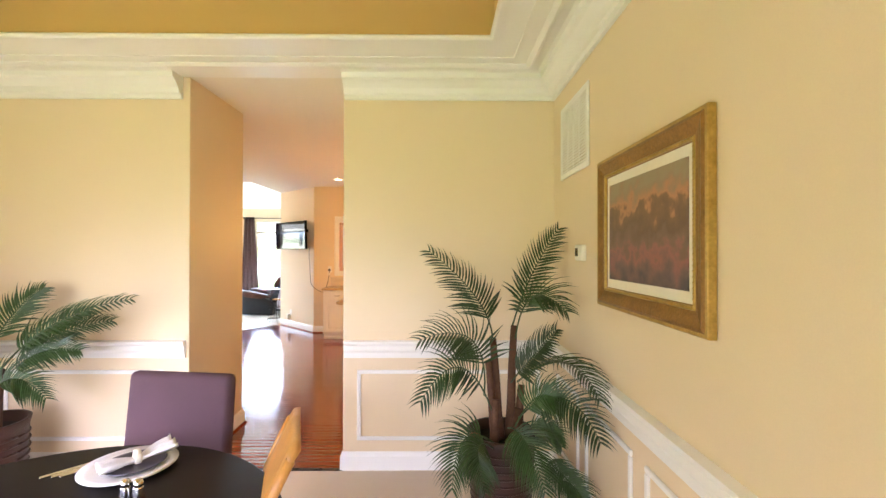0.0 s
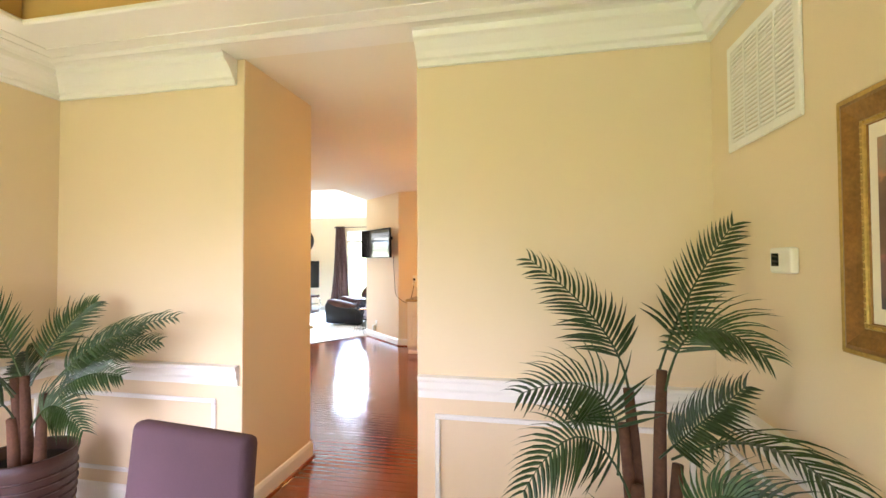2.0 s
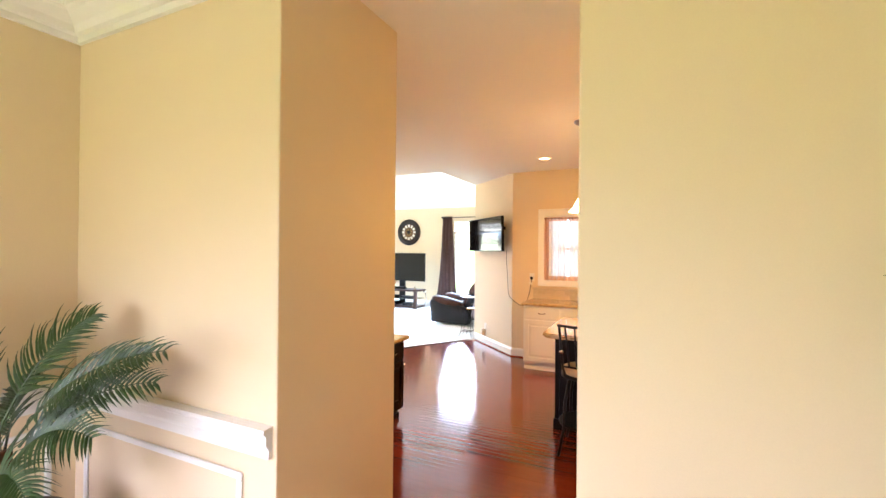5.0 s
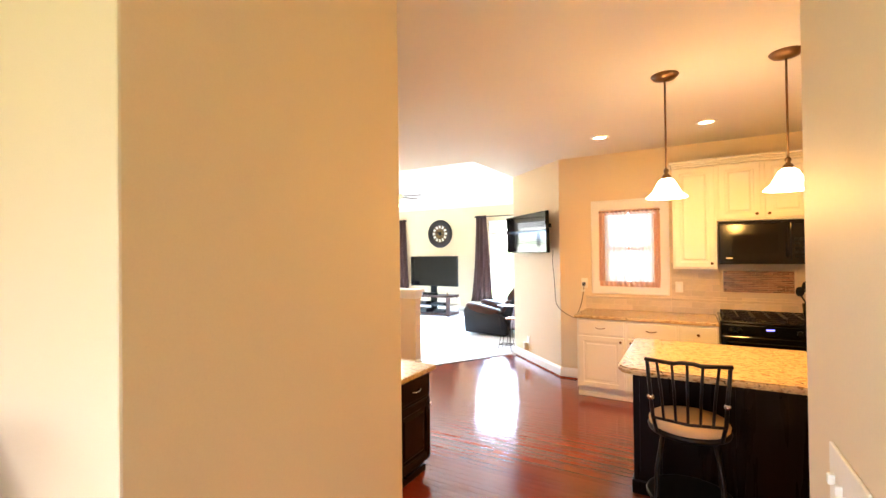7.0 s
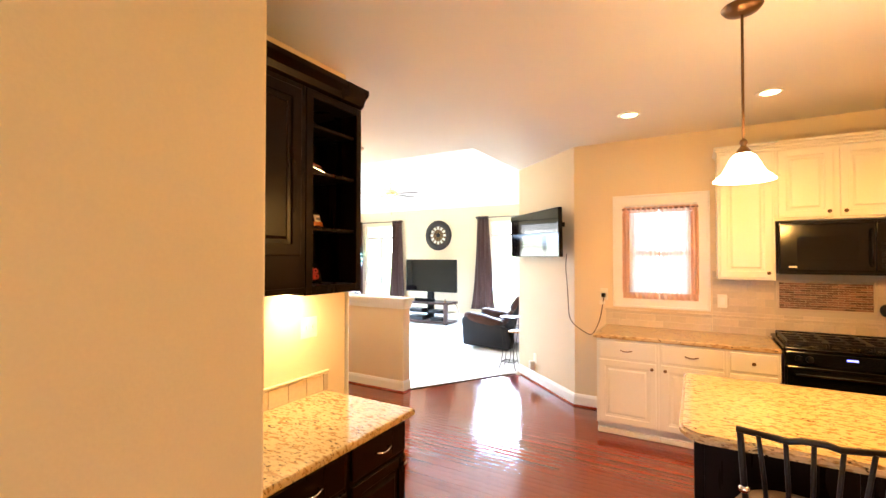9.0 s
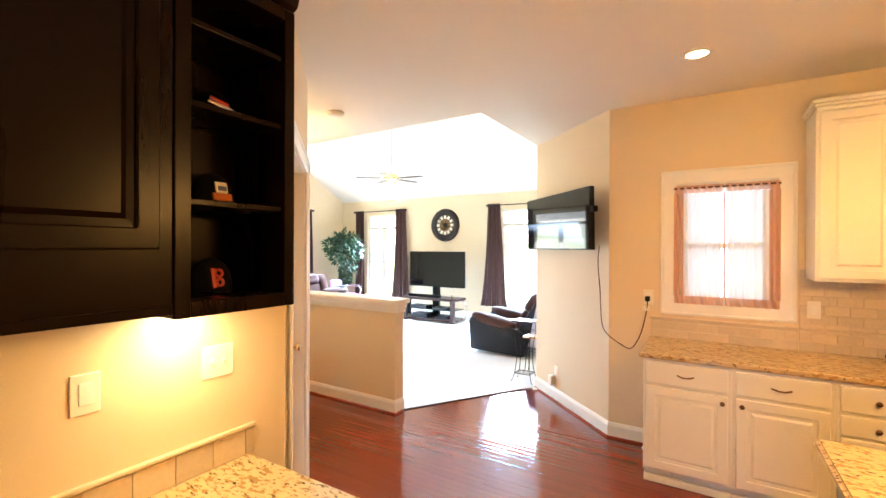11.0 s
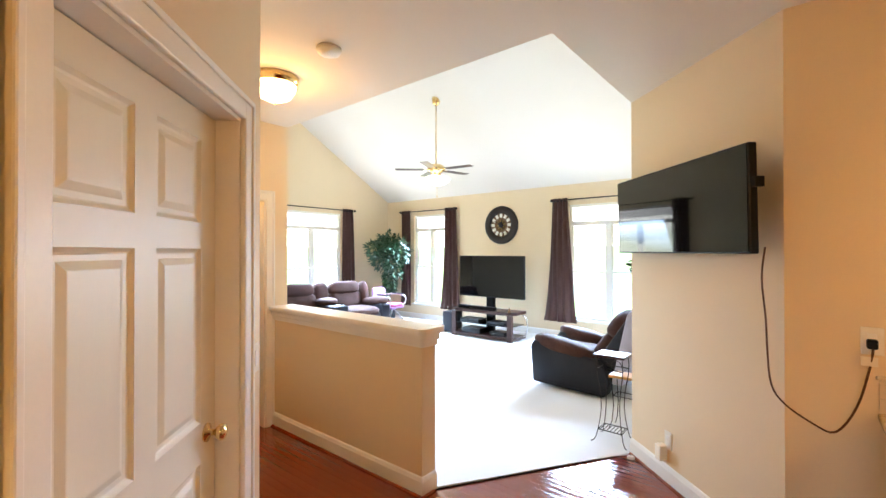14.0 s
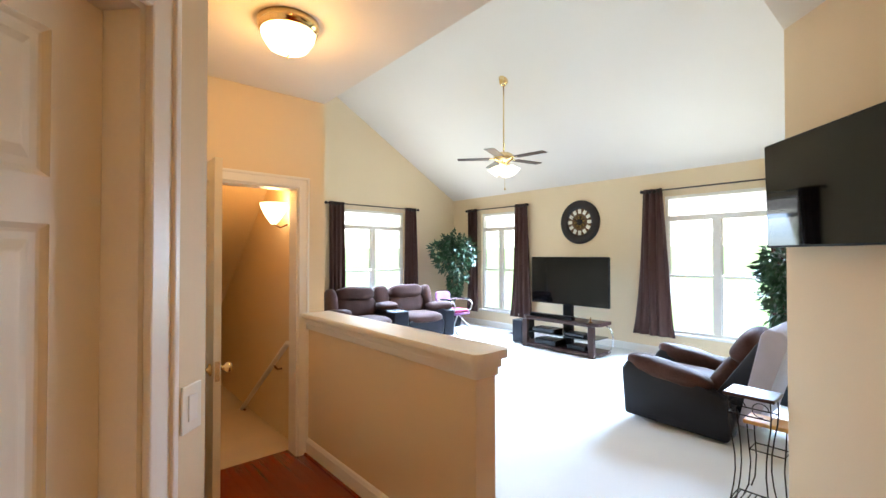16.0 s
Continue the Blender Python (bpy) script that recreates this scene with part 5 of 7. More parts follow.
# black end of the bracket at the screen's right edge
part("speaker_box", box(nb(), (0.635, -0.14, 0.05), (0.665, -0.09, 0.10), 0.004), M_PLASTIC, tv)
cb = thing("power_cable", pose(0, 0, 0), "brown hanging television power cable", "cable")
pts = [(-2.27, 8.12, 1.60), (-2.285, 8.145, 1.45), (-2.27, 8.15, 1.25), (-2.265, 8.16, 1.1), (-2.25, 8.15, 0.94), (-2.2, 8.14, 0.86), (-2.1, 8.15, 0.79), (-2.02, 8.15, 0.77), (-1.95, 8.15, 0.90), (-1.91, 8.14, 1.08), (-1.90, 8.13, 1.17)]
cv = [Vector(p) for p in pts]
sm = []
for i in range(len(cv) - 1):
    p0, p1, p2, p3 = cv[max(i - 1, 0)], cv[i], cv[i + 1], cv[min(i + 2, len(cv) - 1)]
    for k in range(4):
        t = k / 4
        sm.append(0.5 * ((2 * p1) + (p2 - p0) * t + (2 * p0 - 5 * p1 + 4 * p2 - p3) * t * t + (3 * p1 - p0 - 3 * p2 + p3) * t ** 3))
part("cord", tube(nb(), sm + [cv[-1]], 0.0045, 6), M_STEM, cb, "", True)
part("tag", box(nb(), (-1.94, 8.134, 1.085), (-1.885, 8.138, 1.125), 0.001), M_CREAM, cb, "small paper tag")
part("plug", box(nb(), (-1.92, 8.12, 1.16), (-1.885, 8.162, 1.20), 0.006), M_PLASTIC, cb, "black plug")


# ---- living room ----
def plump(bm, lo, hi, m=None, n=5.0, seed=0):
    """A soft stuffed block with rounded, slightly uneven sides."""
    v = bmesh.ops.create_cube(bm, size=2.0)["verts"]
    bmesh.ops.subdivide_edges(bm, edges=bm.edges[:], cuts=7, use_grid_fill=True)
    h = [(q - p) / 2 for p, q in zip(lo, hi)]
    mid = [(q + p) / 2 for p, q in zip(lo, hi)]
    for w in bm.verts:
        x, y, z = w.co
        k = (abs(x) ** n + abs(y) ** n + abs(z) ** n) ** (1 / n)
        p = Vector((x / k * h[0] + mid[0], y / k * h[1] + mid[1], z / k * h[2] + mid[2]))
        p += Vector(w.co).normalized() * 0.012 * noise.noise(p * 7 + Vector((seed, 0, 0)))
        w.co = p if m is None else m @ p
    return bm


def prism(bm, poly, x0, x1, edge, seg=3):
    """A side shape given in depth and height, drawn across the width, with rounded edges."""
    lo, hi = [bm.verts.new((x0, y, z)) for y, z in poly], [bm.verts.new((x1, y, z)) for y, z in poly]
    bm.faces.new(lo), bm.faces.new(hi[::-1])
    for i in range(len(poly)):
        bm.faces.new((lo[i], hi[i], hi[(i + 1) % len(poly)], lo[(i + 1) % len(poly)]))
    bmesh.ops.bevel(bm, geom=bm.edges[:], offset=edge, segments=seg, affect="EDGES", profile=0.5, clamp_overlap=True)
    return bm


def tufted(bm, lo, hi, m, seams, seed):
    """A stuffed back pillow, drawn in along its upright seams."""
    plump(bm, lo, hi, None, 3.4, seed)
    for w in bm.verts:
        u = (w.co.x - lo[0]) / (hi[0] - lo[0])
        dip = max(math.exp(-((u - s) / 0.05) ** 2) for s in seams) if seams else 0.0
        if w.co.y < (lo[1] + hi[1]) / 2:
            w.co.y += 0.045 * dip
        w.co = m @ w.co
    return bm


def recliner_parts(ob, w):
    """Seat faces local -y; x is the width. The back stands reclined."""
    aw = 0.21
    side = [(-0.44, 0.05), (0.40, 0.02), (0.45, 0.20), (0.38, 0.36), (0.20, 0.43), (-0.30, 0.53), (-0.42, 0.54), (-0.47, 0.46)]
    for s in (-1, 1):
        x0, x1 = sorted((s * w / 2, s * (w / 2 - aw)))
        part("side_panel", prism(nb(), side, x0, x1, 0.03), M_VINYL, ob, "dark vinyl side", True)
        part("armrest", plump(nb(), (x0 - 0.02, -0.36, -0.075), (x1 + 0.02, 0.36, 0.085), pose(0, -0.09, 0.485, -10, 0, 0), 3.0, s), M_LEATHER, ob, "padded brown suede armrest", True)
    iw = w - 2 * aw
    part("footrest", plump(nb(), (-iw / 2, -0.44, 0.05), (iw / 2, -0.34, 0.40), None, 4.0, 3), M_LEATHER, ob, "", True)
    part("seat_cushion", plump(nb(), (-iw / 2, -0.46, 0.28), (iw / 2, 0.24, 0.46), None, 3.6, 5), M_LEATHER, ob, "", True)
    m = pose(0, 0.19, 0.40, -33, 0, 0)
    part("back_cushion", tufted(nb(), (-iw / 2 - 0.09, -0.03, -0.04), (iw / 2 + 0.09, 0.15, 0.36), m, (0.33, 0.67), 7), M_LEATHER, ob, "tufted brown suede back pillow", True)
    part("headrest", tufted(nb(), (-iw / 2 - 0.10, -0.06, 0.31), (iw / 2 + 0.10, 0.16, 0.60), m, (), 9), M_LEATHER, ob, "", True)
    for s in (-1, 1):
        x = s * (iw / 2 + 0.085)
        part("back_wing", prism(nb(), [(0.26, 0.34), (0.58, 0.84), (0.62, 0.87), (0.50, 0.30)], x - 0.03, x + 0.03, 0.012, 2), M_VINYL, ob, "dark vinyl side of the backrest", True)
    # rear vinyl coloured pale to carry the glare of the windows
    part("back_panel", prism(nb(), [(0.44, 0.16), (0.60, 0.90), (0.64, 0.95), (0.74, 0.94), (0.79, 0.89), (0.70, 0.62), (0.56, 0.16)], -iw / 2 - 0.125, iw / 2 + 0.125, 0.014, 2), M_GREY, ob, "vinyl rear of the backrest, pale with painted window glare", True)


rc = thing("recliner", pose(-4.13, 10.59, 0.012, 0, 0, -90), "brown suede recliner armchair with dark vinyl sides", "armchair")
recliner_parts(rc, 0.92)

sf = thing("sofa", pose(-9.1, 10.58, 0.012, 0, 0, 86), "dark brown suede reclining sofa with centre console", "sofa")
W = 2.25
for s in (-1, 1):
    x0, x1 = sorted((s * W / 2, s * (W / 2 - 0.22)))
    part("side_panel", prism(nb(), [(-0.45, 0.03), (0.42, 0.03), (0.45, 0.3), (0.3, 0.48), (-0.36, 0.54), (-0.46, 0.50)], x0, x1, 0.03), M_VINYL, sf, "dark vinyl side", True)
    part("armrest", plump(nb(), (x0 - 0.03, -0.40, -0.085), (x1 + 0.03, 0.38, 0.085), pose(0, -0.06, 0.545, -6, 0, 0), 2.8, s), M_LEATHER, sf, "padded brown armrest", True)
part("console", box(nb(), (-0.15, -0.42, 0.05), (0.15, 0.35, 0.55), 0.03, None, 3), M_VINYL, sf, "dark console with cup holders", True)
part("console_pad", plump(nb(), (-0.19, -0.12, 0.53), (0.17, 0.33, 0.67), None, 2.8, 4), M_LEATHER, sf, "", True)
for x in (-0.07, 0.07):
    part("cup_holder", lathe(nb(), [(0.035, 0.545), (0.045, 0.55), (0.045, 0.556), (0.036, 0.556)], 16, pose(x, -0.30, 0)), M_CHROME, sf, "", True)
m = pose(0, 0.2, 0.42, -14, 0, 0)
for k, (x0, x1) in enumerate(((-0.9, -0.15), (0.15, 0.9))):
    part("footrest", plump(nb(), (x0, -0.47, 0.05), (x1, -0.36, 0.40), None, 4.0, k), M_VINYL, sf, "dark vinyl footrest front", True)
    part("seat_cushion", plump(nb(), (x0 + 0.01, -0.56, 0.30), (x1 - 0.01, 0.2, 0.49), None, 2.9, k + 2), M_LEATHER, sf, "", True)
    part("back_cushion", tufted(nb(), (x0 - 0.02, -0.07, -0.02), (x1 + 0.02, 0.18, 0.38), m, (0.34, 0.66), k + 4), M_LEATHER, sf, "tufted brown back pillow", True)
    part("headrest", tufted(nb(), (x0 + 0.02, -0.12, 0.29), (x1 - 0.02, 0.17, 0.55), m, (), k + 6), M_LEATHER, sf, "", True)
part("back_console", plump(nb(), (-0.15, -0.04, 0.1), (0.15, 0.18, 0.56), m, 3.4, 8), M_LEATHER, sf, "", True)
for s in (-1, 1):
    part("back_wing", plump(nb(), (s * 0.98 - 0.10, -0.12, 0.0), (s * 0.98 + 0.10, 0.18, 0.53), m, 3.0, s), M_LEATHER, sf, "", True)
part("back_panel", box(nb(), (-1.0, 0.15, -0.36), (1.0, 0.21, 0.50), 0.03, m, 3), M_VINYL, sf, "", True)

lc = thing("lilac_chair", pose(-8.95, 12.0, 0.012, 0, 0, 95), "lilac and magenta armchair on a white metal frame", "chair")
part("seat", plump(nb(), (-0.21, -0.26, 0.39), (0.21, 0.2, 0.47), None, 4.0, 2), M_MAGENTA, lc, "magenta padded seat", True)
part("seat_edge", plump(nb(), (-0.22, -0.27, 0.36), (0.22, 0.2, 0.41), None, 6.0, 2), M_LILAC, lc, "lilac seat edge", True)
part("backrest", plump(nb(), (-0.20, 0.16, 0.46), (0.20, 0.22, 0.82), pose(0, 0.02, 0, -8, 0, 0), 5.0, 1), M_LILAC, lc, "lilac padded backrest", True)
for s in (-1, 1):
    part("arm_frame", tube(nb(), [(s * 0.20, 0.27, 0.62), (s * 0.245, 0.15, 0.635), (s * 0.255, -0.05, 0.635), (s * 0.255, -0.2, 0.62), (s * 0.25, -0.26, 0.56), (s * 0.24, -0.24, 0.46), (s * 0.2, -0.16, 0.385)], 0.013, 8), M_WHITE, lc, "white bent armrest tube", True)
    part("arm_pad", tube(nb(), [(s * 0.252, 0.12, 0.65), (s * 0.255, -0.05, 0.652), (s * 0.255, -0.18, 0.64)], 0.019, 8), M_PLASTIC, lc, "dark armrest pad", True)
    part("leg", tube(nb(), [(s * 0.14, 0.05, 0.37), (s * 0.18, -0.12, 0.2), (s * 0.24, -0.32, 0.012)], 0.014, 8), M_WHITE, lc, "", True)
    part("rear_leg", tube(nb(), [(s * 0.14, 0.0, 0.37), (s * 0.17, 0.1, 0.2), (s * 0.22, 0.22, 0.012)], 0.014, 8), M_WHITE, lc, "", True)

# television stand
ts = thing("television_stand", pose(-6.58, 12.2, 0.012), "red-brown television stand with a dark glass shelf", "stand")
bm = nb()
pts = [(-0.69, -0.12), (-0.55, -0.24), (0.55, -0.24), (0.69, -0.12), (0.69, 0.22), (-0.69, 0.22)]


def slab(pts, z0, z1, k=1.0):
    bm = nb()
    lo, hi = [bm.verts.new((x * k, y * k, z0)) for x, y in pts], [bm.verts.new((x * k, y * k, z1)) for x, y in pts]
    bm.faces.new(lo[::-1]), bm.faces.new(hi)
    for i in range(len(pts)):
        bm.faces.new((lo[i], lo[(i + 1) % len(pts)], hi[(i + 1) % len(pts)], hi[i]))
    return bm


part("top", slab(pts, 0.46, 0.51), M_RED, ts, "red-brown wooden top")
part("shelf", slab(pts, 0.26, 0.272, 0.94), M_SCREEN, ts, "dark glass shelf")
part("base", slab(pts, 0.03, 0.075, 0.99), M_RED, ts, "red-brown wooden base shelf")
for x, y in ((-0.6, -0.2), (0.6, -0.2)):
    part("leg", box(nb(), (x - 0.05, y - 0.025, 0), (x + 0.05, y + 0.035, 0.46), 0.01), M_RED, ts)
part("spine", box(nb(), (-0.08, 0.10, 0.0), (0.08, 0.18, 1.2), 0.01), M_PLASTIC, ts, "black upright post")
for s in (-1, 1):
    part("side_loop", tube(nb(), [(s * (0.70 + 0.10 * math.sin(a)), 0.06, 0.265 - 0.19 * math.cos(a)) for a in [math.pi * i / 10 for i in range(11)]], 0.012, 8), M_CHROME, ts, "bent chrome side loop", True)
t2 = thing("television", pose(-6.52, 12.24, 0), "large black flat television on a stand post", "television")
part("casing", box(nb(), (-0.70, -0.02, 0.735), (0.70, 0.03, 1.50), 0.008), M_PLASTIC, t2)
part("screen", box(nb(), (-0.69, -0.0225, 0.75), (0.69, -0.0195, 1.49)), M_SCREEN, t2)
part("mount", box(nb(), (-0.2, 0.03, 0.95), (0.2, 0.075, 1.25), 0.01), M_IRON, t2)
for name, x, y, z, w, d, h, lab in (("sound_bar", -6.72, 12.08, 0.522, 0.8, 0.09, 0.06, "black sound bar on the television stand"), ("disc_player", -6.85, 12.15, 0.284, 0.42, 0.25, 0.06, "black disc player on a glass shelf"),
                                  ("cable_box", -6.3, 12.15, 0.284, 0.35, 0.22, 0.05, "black cable box on a glass shelf"), ("game_console", -6.8, 12.15, 0.087, 0.4, 0.28, 0.09, "black game console on the lower shelf"), ("receiver", -6.25, 12.15, 0.087, 0.3, 0.25, 0.07, "black receiver box on the lower shelf")):
    ob = thing(name, pose(x, y, z), lab, "electronics")
    part("body", box(nb(), (-w / 2, -d / 2, 0), (w / 2, d / 2, h), 0.006), M_PLASTIC, ob)
    part("front", box(nb(), (-w / 2 + 0.01, -d / 2 - 0.003, 0.008), (w / 2 - 0.01, -d / 2 + 0.001, h - 0.008), 0.001), M_SCREEN, ob)
sp = thing("subwoofer", pose(-7.42, 12.25, 0.012), "black subwoofer box beside the television stand", "loudspeaker")
part("cabinet", box(nb(), (-0.11, -0.17, 0.02), (0.11, 0.17, 0.40), 0.008), M_PLASTIC, sp)
part("grille", box(nb(), (-0.1, -0.178, 0.04), (0.1, -0.168, 0.39), 0.004), M_VINYL, sp)
for x in (-0.08, 0.08):
    part("foot", box(nb(), (x - 0.02, -0.14, 0), (x + 0.02, 0.14, 0.022)), M_PLASTIC, sp)
og = thing("ornament", pose(-6.02, 12.05, 0.522), "small dark bronze ornament on the television stand", "ornament")
part("body", lathe(nb(), [(0.03, 0), (0.035, 0.015), (0.012, 0.03), (0.015, 0.06), (0.0, 0.09)], 14), M_BRONZE, og, "", True)

# clock
ck = thing("wall_clock", pose(-6.79, LY - 0.002, 2.11, 90, 0, 0), "large round dark bronze wall clock with open gear face", "clock")
M_CLK = mat("dark_clock_wood", (0.012, 0.0065, 0.0045), 0.45, var=0.3, bump=0.2, spec=0.3)
part("rim", lathe(nb(), [(0.235, 0.01), (0.245, 0.045), (0.28, 0.055), (0.33, 0.06), (0.37, 0.04), (0.385, 0.02), (0.385, 0.0), (0.235, 0.0)], 48), M_CLK, ck, "dark carved rim", True)
part("face", lathe(nb(), [(0.0, 0.012), (0.236, 0.012), (0.236, 0.004)], 40), M_BRONZE, ck, "", True)
for k in range(12):
    a = math.radians(30 * k)
    part("numeral", box(nb(), (0.15, -0.03, 0.012), (0.228, 0.03, 0.022), 0.004, Matrix.Rotation(a, 4, "Z")), M_IVORY, ck)
part("inner_ring", lathe(nb(), [(0.115, 0.012), (0.115, 0.026), (0.14, 0.026), (0.14, 0.012)], 32), M_BRONZE, ck, "", True)
part("gear", lathe(nb(), [(0.0, 0.03), (0.055, 0.03), (0.055, 0.012)], 20), M_CLK, ck, "", True)
for k in range(8):
    part("spoke", box(nb(), (0.05, -0.008, 0.012), (0.105, 0.008, 0.024), 0.002, Matrix.Rotation(math.radians(45 * k + 10), 4, "Z")), M_BRASS, ck)
for a, L in ((70, 0.11), (150, 0.17)):
    part("hand_needle", box(nb(), (-0.02, -0.006, 0.032), (L, 0.006, 0.036), 0.001, Matrix.Rotation(math.radians(a), 4, "Z")), M_IRON, ck)

# iron side tables by the recliner
et = thing("plant_stand", pose(-3.34, 9.20, 0.012), "wrought iron tiered stand with a red-brown top", "side table")
part("top", box(nb(), (-0.125, -0.105, 0.70), (0.125, 0.105, 0.722), 0.006), M_RED, et, "red-brown wooden top")
for x in (-0.1, 0.1):
    for y in (-0.08, 0.08):
        pts = [(k, z) for z, k in ((0.70, 1.0), (0.62, 1.05), (0.54, 1.0), (0.45, 0.86), (0.36, 0.76), (0.27, 0.74), (0.18, 0.82), (0.10, 0.95), (0.04, 1.08), (0.01, 1.25), (0.006, 1.4))]
        part("leg", tube(nb(), [(x * k, y * k, z) for k, z in pts], 0.0042, 6), M_IRON, et, "", True)
    part("scroll", tube(nb(), [(x * 0.55 + 0.04 * math.cos(t), -0.08, 0.645 + 0.04 * math.sin(t)) for t in [0.5 * i for i in range(11)]], 0.0035, 6, 0.7), M_IRON, et, "", True)
part("top_rail", tube(nb(), [(-0.1, -0.08, 0.60), (0.1, -0.08, 0.60), (0.1, 0.08, 0.60), (-0.1, 0.08, 0.60), (-0.1, -0.08, 0.60)], 0.004, 6), M_IRON, et)
part("rack_rim", tube(nb(), [(-0.095, -0.076, 0.10), (0.095, -0.076, 0.10), (0.095, 0.076, 0.10), (-0.095, 0.076, 0.10), (-0.095, -0.076, 0.10)], 0.0045, 6), M_IRON, et)
for k in range(7):
    part("rack_bar", tube(nb(), [(-0.095 + 0.0271 * (k + 0.5), -0.076, 0.10), (-0.095 + 0.0271 * (k + 0.5), 0.076, 0.10)], 0.0035, 6), M_IRON, et)
e2 = thing("small_stool_table", pose(-3.325, 9.50, 0.012), "small orange wooden stand with iron legs", "side table")
part("top", box(nb(), (-0.12, -0.09, 0.46), (0.12, 0.09, 0.485), 0.006), M_HONEY, e2, "orange wooden top")
for x in (-0.1, 0.1):
    for y in (-0.075, 0.075):
        part("leg", tube(nb(), [(x, y, 0.46), (x * 0.95, y * 0.95, 0.36), (x * 0.85, y * 0.85, 0.22), (x * 0.95, y * 0.95, 0.08), (x * 1.2, y * 1.2, 0.006)], 0.0045, 6), M_IRON, e2, "", True)
part("rail", tube(nb(), [(-0.09, -0.068, 0.3), (0.09, -0.068, 0.3), (0.09, 0.068, 0.3), (-0.09, 0.068, 0.3), (-0.09, -0.068, 0.3)], 0.004, 6), M_IRON, e2)
vn = tagged(thing("floor_vent", pose(-8.0, 12.72, 0.014), "dark metal floor register in the carpet", "vent"), kind="")
part("frame", box(nb(), (-0.15, -0.06, 0), (0.15, 0.06, 0.005), 0.002), M_IRON, vn)
for k in range(6):
    part("slat", box(nb(), (-0.13 + 0.045 * k, -0.045, 0.004), (-0.11 + 0.045 * k, 0.045, 0.009), 0.001), M_IRON, vn)


for x, y in ((-3.14, 9.0), (-1.905, 8.08)):
    ds = thing("floor_stop", pose(x, y, 0.0), "small white plastic stop lying on the floor", "door stop", "floor stops")
    part("pad", lathe(nb(), [(0.0, 0.0), (0.026, 0.0), (0.03, 0.006), (0.026, 0.018), (0.014, 0.024), (0.0, 0.025)], 16), M_WHITE, ds, "", True)
    part("screw_cap", lathe(nb(), [(0.0, 0.024), (0.008, 0.0245), (0.006, 0.028), (0.0, 0.029)], 10), M_CHROME, ds, "", True)


# ---- plants ----
def leaf_tree(name, m, trunk_h, blobs, n, label, seed, size=0.1):
    """An artificial ficus: twisted stems, and many small folded leaves round a few twig ends."""
    rs = random.Random(seed)
    ob = thing(name, m, label, "plant")
    part("pot", lathe(nb(), [(0.12, 0), (0.15, 0.05), (0.165, 0.2), (0.175, 0.25), (0.16, 0.25), (0.15, 0.21), (0.0, 0.21)], 24), M_PLASTIC, ob, "black plastic nursery pot", True)
    for k in range(3):
        a = k * 2.1
        part("trunk", tube(nb(), [(0.03 * math.cos(a), 0.03 * math.sin(a), 0.2), (0.025 * math.cos(a + 2), 0.025 * math.sin(a + 2), 0.2 + trunk_h * 0.4), (0.03 * math.cos(a + 4), 0.03 * math.sin(a + 4), 0.2 + trunk_h * 0.75), (0.12 * math.cos(a), 0.12 * math.sin(a), 0.2 + trunk_h * 1.3)], 0.016, 8, 0.5), M_STEM, ob, "", True)
    bm = nb()
    for _ in range(n):
        c, r = rs.choice(blobs)
        q = Vector((rs.gauss(0, 1), rs.gauss(0, 1), rs.gauss(0, 1))).normalized() * r * rs.uniform(0.45, 1.05)
        p = Vector(c) + q
        out = (q.normalized() + Vector((0, 0, -0.7)) + Vector((rs.gauss(0, 0.5), rs.gauss(0, 0.5), rs.gauss(0, 0.4)))).normalized()
        side = out.orthogonal().normalized()
        side = Matrix.Rotation(rs.uniform(0, 6.28), 3, out) @ side
        up = out.cross(side)
        L, w = size * rs.uniform(0.7, 1.3), size * rs.uniform(0.2, 0.28)
        b0, t0 = bm.verts.new(p), bm.verts.new(p + out * L - up * 0.1 * L)
        l0, r0 = bm.verts.new(p + out * L * 0.45 + side * w + up * 0.012), bm.verts.new(p + out * L * 0.45 - side * w + up * 0.012)
        mid = bm.verts.new(p + out * L * 0.5)
        for f in ((b0, l0, mid), (b0, mid, r0), (l0, t0, mid), (mid, t0, r0)):
            bm.faces.new(f)
    part("crown", bm, M_FICUS, ob, "dense glossy green leaves")
    return ob


leaf_tree("ficus_tree", pose(-9.45, 12.45, 0.012), 0.9, [((-0.2, -0.23, 1.62), 0.2), ((-0.1, -0.12, 1.75), 0.18), ((0.03, 0.05, 1.8), 0.2), ((0.16, 0.16, 1.68), 0.22), ((0.22, 0.2, 1.5), 0.2), ((0.0, -0.1, 1.58), 0.28), ((-0.12, -0.15, 1.38), 0.22), ((0.1, 0.0, 1.32), 0.25), ((0.08, 0.05, 1.08), 0.19), ((0.05, 0.02, 0.88), 0.13), ((0.03, 0.0, 0.72), 0.1)], 1500, "tall green artificial ficus tree in the corner", 3, 0.12)
leaf_tree("ficus_tree", pose(-3.62, 11.75, 0.012), 0.7, [((0, 0, 1.2), 0.26), ((-0.05, -0.05, 1.4), 0.2), ((0.02, 0, 0.95), 0.22)], 1100, "green artificial ficus plant beside the window", 4, 0.1)


